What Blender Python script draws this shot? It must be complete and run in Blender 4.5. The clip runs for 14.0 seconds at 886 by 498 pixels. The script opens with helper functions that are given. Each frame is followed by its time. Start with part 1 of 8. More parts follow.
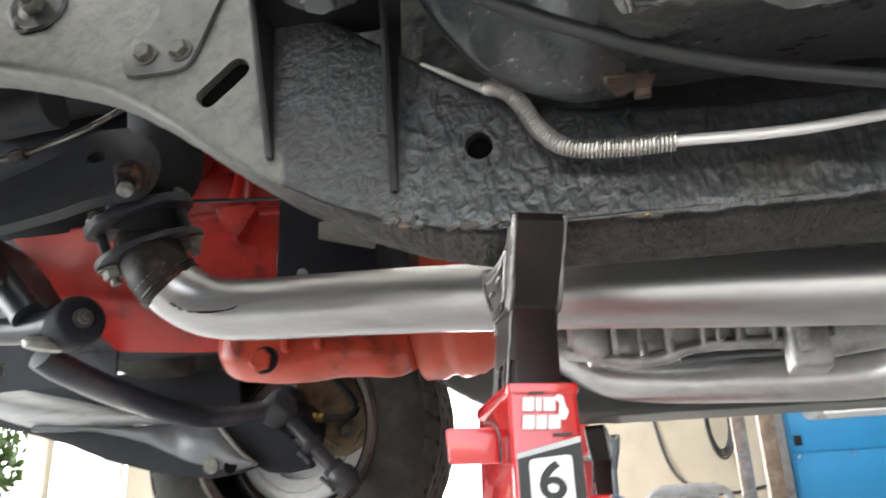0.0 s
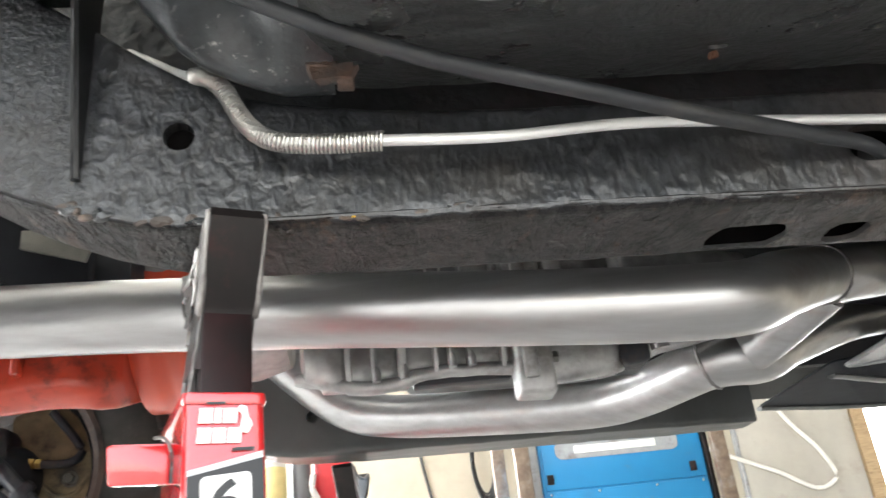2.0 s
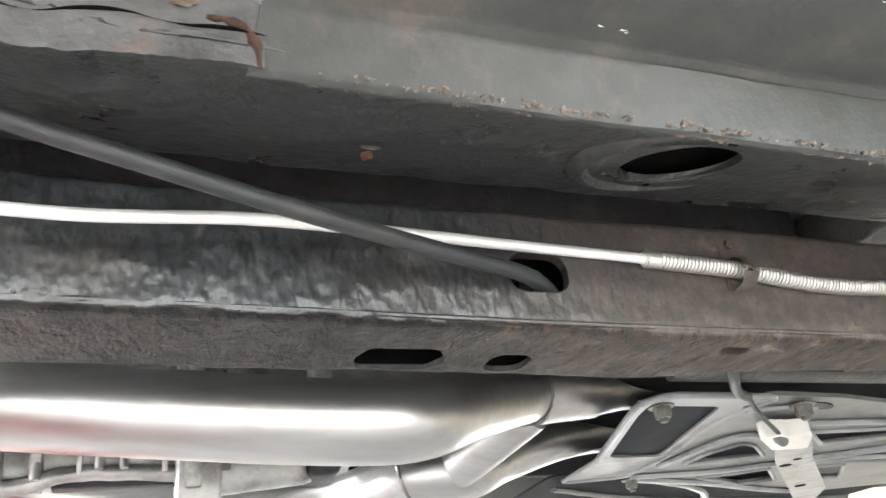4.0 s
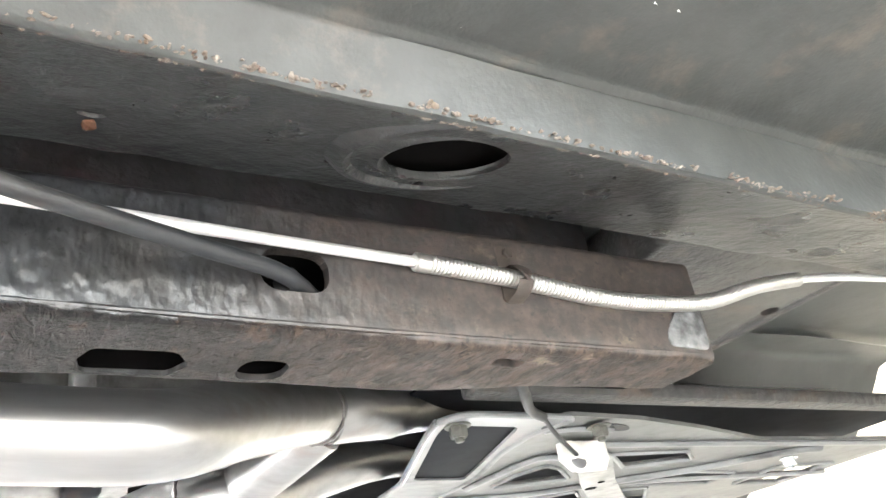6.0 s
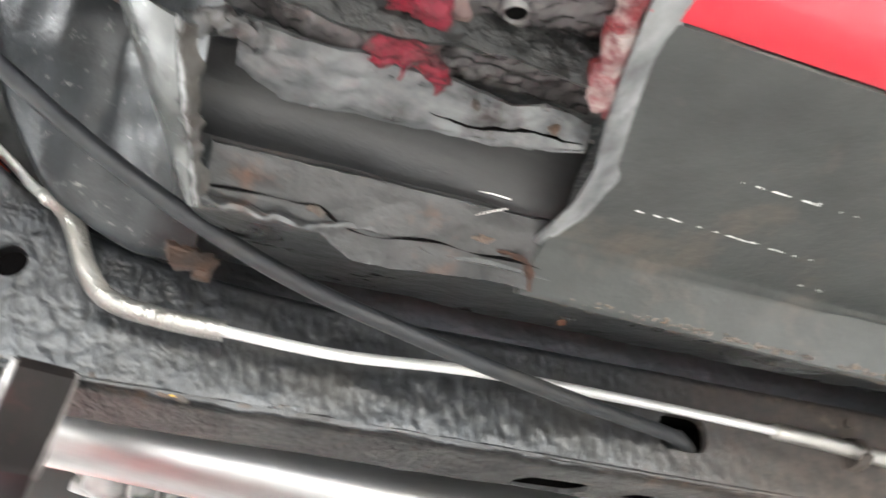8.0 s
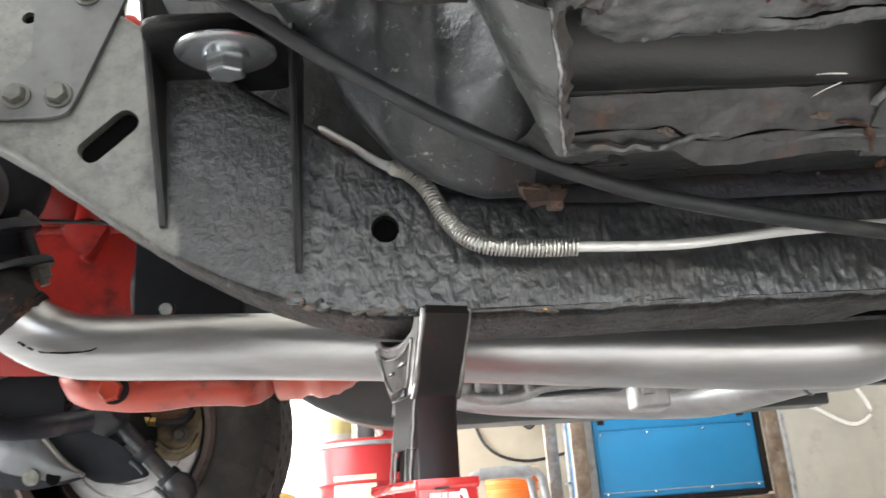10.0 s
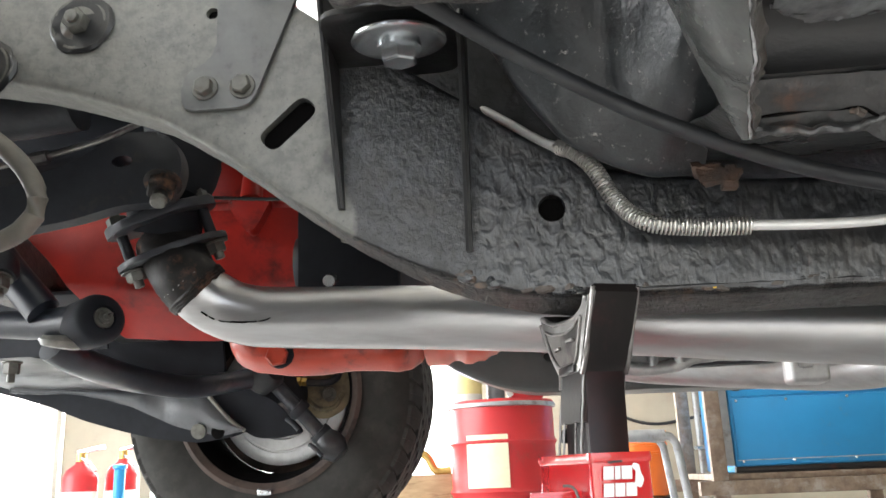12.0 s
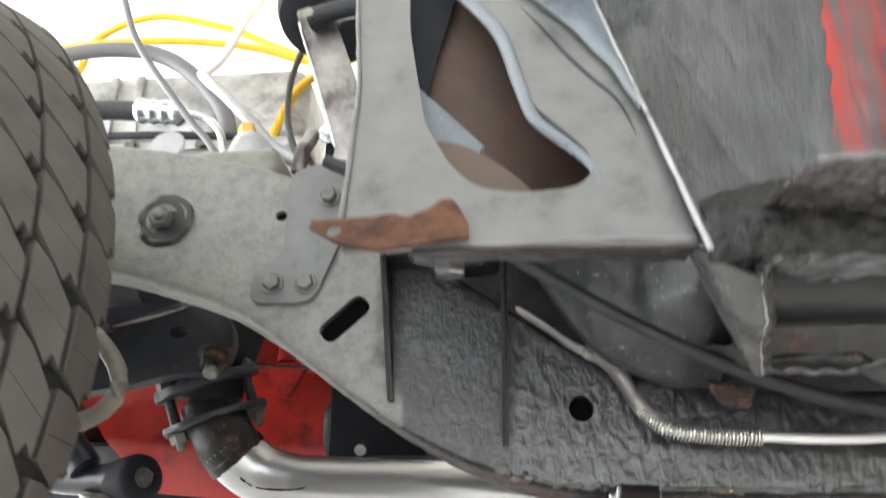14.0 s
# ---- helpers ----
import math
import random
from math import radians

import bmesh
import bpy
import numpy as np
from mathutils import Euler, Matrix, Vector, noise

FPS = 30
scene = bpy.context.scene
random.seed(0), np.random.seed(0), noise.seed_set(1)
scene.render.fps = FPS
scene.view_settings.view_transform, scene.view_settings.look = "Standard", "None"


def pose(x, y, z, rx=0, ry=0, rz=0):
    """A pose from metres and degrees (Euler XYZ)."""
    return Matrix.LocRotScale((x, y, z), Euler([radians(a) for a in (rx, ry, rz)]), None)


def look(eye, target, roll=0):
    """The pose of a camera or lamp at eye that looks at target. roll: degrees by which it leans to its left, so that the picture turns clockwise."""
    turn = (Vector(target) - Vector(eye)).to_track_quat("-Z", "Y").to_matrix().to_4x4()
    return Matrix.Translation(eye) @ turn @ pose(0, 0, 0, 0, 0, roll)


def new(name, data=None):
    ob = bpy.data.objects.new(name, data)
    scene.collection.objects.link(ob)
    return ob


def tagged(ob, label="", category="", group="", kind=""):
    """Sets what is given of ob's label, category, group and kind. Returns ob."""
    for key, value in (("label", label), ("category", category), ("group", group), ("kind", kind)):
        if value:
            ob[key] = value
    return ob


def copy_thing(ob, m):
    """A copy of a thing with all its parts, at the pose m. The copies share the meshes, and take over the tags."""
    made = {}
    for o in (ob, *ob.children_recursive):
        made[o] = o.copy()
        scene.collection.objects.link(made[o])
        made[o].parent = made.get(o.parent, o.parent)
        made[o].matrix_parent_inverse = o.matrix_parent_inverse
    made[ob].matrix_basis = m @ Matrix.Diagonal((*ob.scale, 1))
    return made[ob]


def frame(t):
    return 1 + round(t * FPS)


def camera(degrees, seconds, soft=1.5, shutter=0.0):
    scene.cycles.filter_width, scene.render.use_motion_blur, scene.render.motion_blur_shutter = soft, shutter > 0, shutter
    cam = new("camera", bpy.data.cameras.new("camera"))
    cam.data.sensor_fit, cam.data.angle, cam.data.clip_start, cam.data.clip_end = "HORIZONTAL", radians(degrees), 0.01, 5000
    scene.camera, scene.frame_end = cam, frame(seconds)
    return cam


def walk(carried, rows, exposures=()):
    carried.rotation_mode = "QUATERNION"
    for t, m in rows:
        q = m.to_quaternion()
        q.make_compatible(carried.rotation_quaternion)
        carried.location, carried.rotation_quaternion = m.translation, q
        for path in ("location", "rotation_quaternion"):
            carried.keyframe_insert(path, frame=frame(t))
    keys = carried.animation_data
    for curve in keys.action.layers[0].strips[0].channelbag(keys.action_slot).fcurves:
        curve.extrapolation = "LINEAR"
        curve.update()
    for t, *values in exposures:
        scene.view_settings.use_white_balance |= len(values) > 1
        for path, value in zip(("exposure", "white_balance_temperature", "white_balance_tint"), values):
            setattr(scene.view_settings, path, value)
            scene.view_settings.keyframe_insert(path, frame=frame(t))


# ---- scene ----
cam = camera(56.7, 14.0, shutter=0.45)
PATH = [
    (0, (-0.007, 0.066, 0.31), (-0.318, 1.904, 1.035), -2.5),
    (0.5, (0.003, 0.086, 0.316), (-0.135, 1.91, 1.126), -3.6),
    (1, (0.014, 0.096, 0.316), (0.079, 1.924, 1.126), -5.4),
    (1.5, (0.038, 0.112, 0.31), (0.124, 1.946, 1.103), -5.3),
    (2, (0.051, 0.123, 0.289), (0.264, 1.945, 1.087), -6.7),
    (2.5, (0.081, 0.139, 0.294), (0.388, 1.949, 1.089), -7.2),
    (3, (0.123, 0.157, 0.303), (0.56, 1.917, 1.145), -6.5),
    (3.5, (0.16, 0.166, 0.313), (0.799, 1.833, 1.215), -7.0),
    (4, (0.199, 0.168, 0.337), (0.863, 1.824, 1.241), -6.6),
    (4.2, (0.212, 0.174, 0.34), (0.886, 1.828, 1.241), -6.3),
    (6.3, (0.285, 0.19, 0.327), (1.278, 1.654, 1.26), -9.9),
    (6.5, (0.274, 0.189, 0.322), (1.241, 1.658, 1.275), -9.7),
    (7, (0.164, 0.132, 0.34), (1.036, 1.688, 1.245), -1.1),
    (7.5, (0.101, 0.096, 0.362), (0.85, 1.729, 1.242), 7.3),
    (8, (0.047, 0.072, 0.397), (0.607, 1.761, 1.312), 4.0),
    (8.5, (-0.009, 0.08, 0.416), (0.39, 1.891, 1.165), -0.7),
    (8.7, (-0.033, 0.072, 0.407), (0.396, 1.891, 1.12), -3.6),
    (10.8, (-0.078, 0.006, 0.408), (-0.123, 1.932, 0.946), -2.5),
    (11, (-0.082, 0.009, 0.4), (-0.157, 1.938, 0.924), -2.0),
    (11.5, (-0.107, 0.007, 0.402), (-0.258, 1.933, 0.916), -1.8),
    (12, (-0.112, -0.008, 0.42), (-0.275, 1.915, 0.946), -2.4),
    (12.5, (-0.118, -0.02, 0.421), (-0.279, 1.864, 1.071), -2.8),
    (13, (-0.139, -0.03, 0.388), (-0.295, 1.845, 1.067), -2.7),
    (13.5, (-0.138, -0.02, 0.408), (-0.287, 1.819, 1.181), -2.2),
    (14, (-0.141, -0.11, 0.451), (-0.291, 1.704, 1.279), -0.1),
]
walk(cam, [(t, look(eye, target, roll)) for t, eye, target, roll in PATH],
     ((0, 0.60), (0.5, 1.12), (1.0, 1.48), (1.5, 1.44), (2.0, 1.03), (2.5, 0.98), (3.0, 1.12), (4.0, 1.82), (6.5, 2.48), (7.0, 2.3), (8.0, 1.8), (8.5, 1.62), (11.0, 0.45), (12.0, 0.46), (12.5, 0.84), (13.5, 1.0), (14.0, 0.8)))

# ---- world, sun, exposure ----
world = bpy.data.worlds.new("world")
scene.world = world
world.use_nodes = True
wn = world.node_tree.nodes
sky = wn.new("ShaderNodeTexSky")
sky.sky_type = "NISHITA"
sky.sun_disc = False
sky.sun_elevation, sky.sun_rotation = radians(40), radians(186)
wn["Background"].inputs[1].default_value = 0.15
world.node_tree.links.new(sky.outputs[0], wn["Background"].inputs[0])
sun = new("sun", bpy.data.lights.new("sun", "SUN"))
sun.data.energy, sun.data.angle, sun.data.color = 5.0, radians(0.53), (1.0, 0.975, 0.95)
sun.matrix_world = look((-0.8, -7.6, 6.43), (0, 0, 0))


# area lamps added in the openings, standing in for light from outside
def opening_light(eye, target, w, h, watts, color=(0.95, 0.98, 1.0)):
    lamp = new("daylight_fill", bpy.data.lights.new("daylight_fill", "AREA"))
    lamp.data.shape, lamp.data.size, lamp.data.size_y = "RECTANGLE", w, h
    lamp.data.energy, lamp.data.color = watts, color
    lamp.matrix_world = look(eye, target)
    return lamp


opening_light((0.2, -2.9, 1.35), (0.2, 2.0, 0.8), 6.0, 2.5, 82)
opening_light((-3.9, 1.2, 1.35), (0.0, 1.2, 0.9), 4.5, 2.5, 250)
opening_light((-2.0, 5.6, 1.3), (-0.3, 1.0, 0.6), 2.6, 2.3, 300)
opening_light((4.0, 5.6, 1.05), (0.9, 1.0, 0.5), 0.95, 2.0, 25)

# ---- materials ----
def surface(name, base, other=None, rough=0.5, metal=0.0, scale=40.0, bump=0.15, depth=0.002, fine=400.0, stain=None,
            stain_scale=9.0, stain_amount=0.35, coat=0.0, rough_spread=0.15, stretch=(1, 1, 1), detail=6.0):
    """Two scales of colour change, one of stains, relief from a coarse and a fine noise."""
    m = bpy.data.materials.new(name)
    m.use_nodes = True
    nt = m.node_tree
    n, l = nt.nodes, nt.links
    p = n["Principled BSDF"]
    tc = n.new("ShaderNodeTexCoord")
    mp = n.new("ShaderNodeMapping")
    mp.inputs["Scale"].default_value = stretch
    l.new(tc.outputs["Object"], mp.inputs[0])

    def noise_tex(sc, det=detail, rg=0.6):
        t = n.new("ShaderNodeTexNoise")
        t.inputs["Scale"].default_value, t.inputs["Detail"].default_value, t.inputs["Roughness"].default_value = sc, det, rg
        l.new(mp.outputs[0], t.inputs["Vector"])
        return t

    def ramp(src, a, b, lo, hi):
        r = n.new("ShaderNodeValToRGB")
        r.color_ramp.elements[0].position, r.color_ramp.elements[1].position = lo, hi
        r.color_ramp.elements[0].color, r.color_ramp.elements[1].color = a, b
        l.new(src, r.inputs[0])
        return r

    other = other or tuple(c * 0.7 for c in base)
    big, mid, tiny = noise_tex(scale * 0.2), noise_tex(scale), noise_tex(fine, 3.0)
    col = ramp(mid.outputs["Fac"], (*base, 1), (*other, 1), 0.35, 0.7).outputs[0]
    if stain:
        s = noise_tex(stain_scale, 9.0, 0.68)
        mask = ramp(s.outputs["Fac"], (0, 0, 0, 1), (1, 1, 1, 1), 0.62 - stain_amount * 0.3, 0.78 - stain_amount * 0.3)
        mx = n.new("ShaderNodeMix")
        mx.data_type = "RGBA"
        l.new(mask.outputs[0], mx.inputs[0])
        l.new(col, mx.inputs[6])
        mx.inputs[7].default_value = (*stain, 1)
        col = mx.outputs[2]
    l.new(col, p.inputs["Base Color"])
    rr = n.new("ShaderNodeMapRange")
    rr.inputs[3].default_value, rr.inputs[4].default_value = max(0.03, rough - rough_spread), min(1.0, rough + rough_spread)
    l.new(big.outputs["Fac"], rr.inputs[0])
    l.new(rr.outputs[0], p.inputs["Roughness"])
    p.inputs["Metallic"].default_value = metal
    p.inputs["Coat Weight"].default_value = coat
    if bump:
        b1, b2 = n.new("ShaderNodeBump"), n.new("ShaderNodeBump")
        b1.inputs["Strength"].default_value, b1.inputs["Distance"].default_value = bump, depth
        b2.inputs["Strength"].default_value, b2.inputs["Distance"].default_value = bump * 0.6, depth * 0.25
        l.new(mid.outputs["Fac"], b1.inputs["Height"])
        l.new(tiny.outputs["Fac"], b2.inputs["Height"])
        l.new(b1.outputs[0], b2.inputs["Normal"])
        l.new(b2.outputs[0], p.inputs["Normal"])
    return m


def plain(name, base, rough=0.5, metal=0.0, bump=0.0):
    return surface(name, base, tuple(c * 0.86 for c in base), rough, metal, scale=25.0, bump=bump, depth=0.001, rough_spread=0.08)


UNDERCOAT = surface("undercoat", (0.036, 0.0395, 0.042), (0.017, 0.019, 0.020), 0.29, 0, 92, 0.62, 0.008, 240, (0.036, 0.031, 0.027), 7, 0.2, rough_spread=0.12, stretch=(1.0, 1, 0.7), detail=1.7)
UNDERCOAT.node_tree.nodes["Principled BSDF"].inputs["Specular IOR Level"].default_value = 0.8
DRYCOAT = surface("dry_undercoat", (0.050, 0.049, 0.048), (0.020, 0.0195, 0.019), 0.42, 0, 55, 0.9, 0.006, 320, (0.075, 0.055, 0.042), 14, 0.32)
SHEET = surface("dark_sheet", (0.050, 0.053, 0.055), (0.028, 0.030, 0.031), 0.34, 0, 46, 0.6, 0.007, 300, (0.07, 0.06, 0.05), 12, 0.22, stretch=(1, 1, 1), detail=1.8)
PRIMER = surface("grey_primer", (0.046, 0.049, 0.047), (0.028, 0.030, 0.029), 0.42, 0, 24, 0.4, 0.004, 300, (0.082, 0.070, 0.058), 16, 0.26)
GREYPAINT = surface("grey_chassis_paint", (0.2, 0.195, 0.17), (0.12, 0.12, 0.105), 0.42, 0, 26, 0.3, 0.002, 260, (0.05, 0.05, 0.048), 11, 0.3)
PLATE = surface("plate_paint", (0.134, 0.137, 0.134), (0.096, 0.099, 0.098), 0.38, 0, 34, 0.35, 0.002, 300, (0.058, 0.060, 0.058), 34, 0.16)
STEEL = surface("exhaust_steel", (0.43, 0.43, 0.435), (0.34, 0.335, 0.33), 0.34, 0.93, 55, 0.05, 0.0006, 700, (0.38, 0.33, 0.30), 14, 0.2, stretch=(0.035, 1, 1), rough_spread=0.10)
ARMGREY = surface("brushed_arm_grey", (0.105, 0.110, 0.118), (0.075, 0.080, 0.087), 0.42, 0, 18, 0.2, 0.003, 300, (0.045, 0.047, 0.052), 9, 0.3)
ARMPALE = surface("pale_arm_paint_and_light", (0.25, 0.255, 0.26), (0.17, 0.175, 0.18), 0.36, 0, 14, 0.15, 0.002, 300, (0.05, 0.052, 0.056), 8, 0.3, stretch=(0.4, 1, 3))
SHEETGREY = surface("sheet_panel", (0.40, 0.375, 0.33), (0.35, 0.33, 0.29), 0.6, 0, 5, 0.05, 0.001, 150, (0.28, 0.25, 0.21), 3, 0.2)
CAST = surface("cast_aluminium", (0.42, 0.42, 0.415), (0.23, 0.23, 0.225), 0.38, 0.6, 30, 0.3, 0.0015, 500, (0.13, 0.12, 0.11), 14, 0.3)
CASTIRON = surface("cast_iron", (0.016, 0.0185, 0.024), (0.010, 0.0115, 0.015), 0.50, 0.0, 40, 0.5, 0.003, 400, (0.05, 0.03, 0.02), 14, 0.2)
ENGINERED = surface("engine_enamel", (0.38, 0.020, 0.014), (0.26, 0.013, 0.010), 0.36, 0, 14, 0.25, 0.003, 250, (0.06, 0.010, 0.009), 9, 0.25)
ENGINEORANGE = surface("orange_enamel", (0.45, 0.05, 0.014), (0.38, 0.038, 0.012), 0.34, 0, 12, 0.1, 0.001, 250, (0.14, 0.016, 0.01), 9, 0.12)
JACKRED = surface("jack_red", (0.55, 0.012, 0.016), (0.48, 0.010, 0.013), 0.22, 0, 9, 0.04, 0.001, 200, None, coat=1.0, rough_spread=0.05)
JACKBLACK = surface("jack_black", (0.014, 0.011, 0.0105), (0.008, 0.007, 0.007), 0.33, 0.2, 30, 0.25, 0.0015, 300, (0.05, 0.018, 0.016), 12, 0.2)
BAREIRON = surface("bare_iron", (0.3, 0.29, 0.28), (0.12, 0.11, 0.11), 0.38, 0.9, 25, 0.3, 0.002, 260, (0.06, 0.05, 0.05), 18, 0.4)
DISHMETAL = surface("scuffed_casting", (0.16, 0.15, 0.14), (0.06, 0.056, 0.053), 0.33, 0.75, 30, 0.3, 0.002, 260, (0.03, 0.027, 0.026), 30, 0.35)
ZINC = surface("zinc", (0.62, 0.655, 0.68), (0.46, 0.49, 0.51), 0.24, 0.9, 26, 0.12, 0.0006, 400, (0.30, 0.32, 0.34), 30, 0.2)
GUSSETBLACK = surface("gusset_black", (0.016, 0.0165, 0.017), (0.009, 0.0095, 0.010), 0.36, 0, 40, 0.4, 0.003, 300, (0.034, 0.032, 0.030), 18, 0.2)
OLDBOLT = surface("old_bolt", (0.14, 0.14, 0.125), (0.07, 0.068, 0.06), 0.45, 0.3, 60, 0.3, 0.001, 500, (0.09, 0.055, 0.035), 30, 0.2)
RUST = surface("rust", (0.125, 0.058, 0.033), (0.050, 0.026, 0.019), 0.75, 0, 34, 0.9, 0.004, 300, (0.030, 0.019, 0.016), 26, 0.55)
LINE = surface("nickel_line", (0.72, 0.72, 0.71), (0.64, 0.64, 0.63), 0.42, 0.35, 30, 0.05, 0.0005, 600, None)
SPRING = surface("spring_wire", (0.62, 0.61, 0.58), (0.54, 0.53, 0.5), 0.34, 0.85, 60, 0.05, 0.0005, 600, None)
RUBBER = surface("rubber", (0.020, 0.022, 0.0255), (0.009, 0.010, 0.012), 0.52, 0, 60, 0.25, 0.001, 300, (0.045, 0.043, 0.040), 18, 0.25, stretch=(0.5, 1, 1))
TYRE = surface("tyre_rubber", (0.070, 0.064, 0.057), (0.048, 0.045, 0.041), 0.75, 0, 30, 0.2, 0.001, 250, (0.075, 0.068, 0.057), 10, 0.35)
BODYRED = surface("body_red", (0.42, 0.008, 0.022), (0.36, 0.006, 0.018), 0.3, 0, 8, 0.05, 0.001, 200, None, coat=0.5)
YELLOW = plain("yellow_loom", (0.7, 0.42, 0.02), 0.45)
GREYHOSE = plain("grey_hose", (0.12, 0.12, 0.125), 0.5)
WHITEPLASTIC = plain("white_plastic", (0.72, 0.7, 0.66), 0.4)
BRASS = surface("brass", (0.6, 0.42, 0.14), (0.45, 0.3, 0.1), 0.35, 1, 60, 0.1, 0.0005, 400, None)
BLUE = surface("blue_enamel", (0.010, 0.21, 0.46), (0.010, 0.19, 0.42), 0.4, 0, 8, 0.05, 0.001, 250, (0.10, 0.17, 0.24), 8, 0.03)
RUSTIRON = surface("rusty_angle_iron", (0.24, 0.18, 0.135), (0.13, 0.09, 0.066), 0.65, 0.3, 30, 0.3, 0.001, 300, (0.3, 0.27, 0.24), 12, 0.3)
ORANGE = surface("orange_plastic", (0.8, 0.17, 0.02), (0.72, 0.14, 0.018), 0.45, 0, 6, 0.04, 0.001, 200, None)
DRUMRED = surface("drum_red", (0.5, 0.02, 0.025), (0.42, 0.016, 0.02), 0.4, 0, 7, 0.08, 0.001, 200, (0.25, 0.05, 0.04), 7, 0.15)
WALLPAINT = surface("wall_paint", (0.43, 0.39, 0.31), (0.38, 0.34, 0.27), 0.8, 0, 5, 0.1, 0.002, 120, (0.36, 0.31, 0.25), 2.5, 0.2)
CONCRETE = surface("concrete", (0.52, 0.515, 0.50), (0.43, 0.425, 0.41), 0.75, 0, 6, 0.2, 0.002, 150, (0.2, 0.19, 0.175), 3, 0.35)
CEILING = surface("ceiling_board", (0.7, 0.68, 0.63), (0.64, 0.62, 0.57), 0.85, 0, 5, 0.1, 0.002, 100, None)
GREYMETAL = surface("grey_tube_paint", (0.36, 0.37, 0.38), (0.26, 0.27, 0.28), 0.45, 0.3, 20, 0.1, 0.001, 250, (0.16, 0.12, 0.1), 10, 0.2)
WOOD = surface("bench_wood", (0.42, 0.3, 0.17), (0.3, 0.2, 0.11), 0.65, 0, 14, 0.2, 0.001, 200, (0.2, 0.13, 0.07), 8, 0.3, stretch=(1, 6, 6))
WHITE = plain("white_ink", (0.82, 0.82, 0.8), 0.4)
BLACKINK = plain("black_ink", (0.015, 0.015, 0.016), 0.4)
SILVERINK = plain("silver_ink", (0.55, 0.55, 0.55), 0.4)
LEAF = surface("leaf", (0.10, 0.17, 0.045), (0.06, 0.11, 0.03), 0.6, 0, 20, 0.1)
GRAVEL = surface("outside_ground", (0.4, 0.37, 0.32), (0.3, 0.28, 0.24), 0.85, 0, 3, 0.3, 0.01, 60)
# near-black for holes and gaps: their inner shade put into the colour
HOLLOW = surface("shade_and_crack_black", (0.0035, 0.003, 0.003), (0.002, 0.002, 0.002), 0.95, 0, 40, 0.2)
CRUST = surface("pale_crust", (0.20, 0.175, 0.15), (0.085, 0.062, 0.046), 0.85, 0, 160, 0.8, 0.003, 500, (0.12, 0.085, 0.06), 60, 0.40)
PANCOAT = surface("pan_undercoat", (0.040, 0.042, 0.0415), (0.024, 0.025, 0.025), 0.30, 0, 62, 0.55, 0.006, 300, (0.016, 0.015, 0.015), 7, 0.30)
FLOORGREY = surface("smooth_floor_grey", (0.046, 0.050, 0.049), (0.030, 0.033, 0.032), 0.36, 0, 9, 0.3, 0.005, 260, (0.028, 0.028, 0.028), 5, 0.3)
RIMBROWN = surface("rim_brown", (0.07, 0.05, 0.042), (0.04, 0.03, 0.026), 0.6, 0.2, 20, 0.2, 0.001, 300, (0.02, 0.018, 0.017), 10, 0.4)
BLUEBLACK = surface("dusty_blue_black", (0.024, 0.028, 0.038), (0.015, 0.018, 0.026), 0.36, 0, 40, 0.25, 0.0015, 300, (0.075, 0.072, 0.070), 14, 0.25)
FORGED = surface("forged_steel", (0.024, 0.027, 0.034), (0.014, 0.016, 0.021), 0.44, 0.0, 34, 0.35, 0.002, 380, (0.058, 0.050, 0.043), 16, 0.22)
STUBIRON = surface("scorched_iron", (0.020, 0.018, 0.0175), (0.011, 0.0105, 0.0105), 0.5, 0.2, 60, 0.5, 0.002, 400, (0.15, 0.072, 0.042), 26, 0.26)
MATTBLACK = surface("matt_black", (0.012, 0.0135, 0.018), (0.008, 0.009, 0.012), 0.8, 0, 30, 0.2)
BLUEGREY = surface("blue_grey_sheet", (0.036, 0.041, 0.045), (0.010, 0.011, 0.012), 0.32, 0, 20, 0.6, 0.005, 240, (0.40, 0.39, 0.36), 130, 0.07, detail=5.0)
TABRUST = surface("tab_rust", (0.060, 0.030, 0.018), (0.022, 0.014, 0.010), 0.6, 0, 90, 0.9, 0.003, 400, (0.014, 0.012, 0.011), 35, 0.4)
FOLDRUST = surface("fold_rust", (0.020, 0.0185, 0.018), (0.010, 0.0098, 0.0098), 0.36, 0, 45, 0.9, 0.004, 400, (0.26, 0.23, 0.20), 75, 0.16)
SCRAPED = surface("scraped_paint", (0.25, 0.258, 0.262), (0.085, 0.089, 0.092), 0.40, 0, 60, 0.7, 0.003, 380, (0.050, 0.052, 0.053), 34, 0.50, stretch=(1, 0.35, 1))
CHIPPED = surface("chipped_red", (0.17, 0.020, 0.026), (0.075, 0.016, 0.018), 0.28, 0, 90, 0.9, 0.004, 420, (0.26, 0.22, 0.21), 75, 0.48)
BLUEFOLD = surface("blue_grey_paint", (0.145, 0.165, 0.19), (0.105, 0.12, 0.14), 0.3, 0, 16, 0.25, 0.002, 260, (0.05, 0.055, 0.06), 14, 0.25)
BROWNCOAT = surface("brown_coat", (0.085, 0.07, 0.06), (0.05, 0.04, 0.034), 0.6, 0, 50, 0.4, 0.002, 400, (0.14, 0.09, 0.06), 30, 0.2)
LIPCOAT = surface("lip_crust", (0.030, 0.0305, 0.031), (0.010, 0.010, 0.0105), 0.34, 0, 70, 0.5, 0.003, 420, (0.085, 0.040, 0.022), 22, 0.14, detail=4.0)
TARCOAT = surface("tar_crust", (0.017, 0.0175, 0.017), (0.006, 0.006, 0.006), 0.28, 0, 120, 0.7, 0.004, 420, (0.045, 0.022, 0.020), 26, 0.12, detail=4.0)
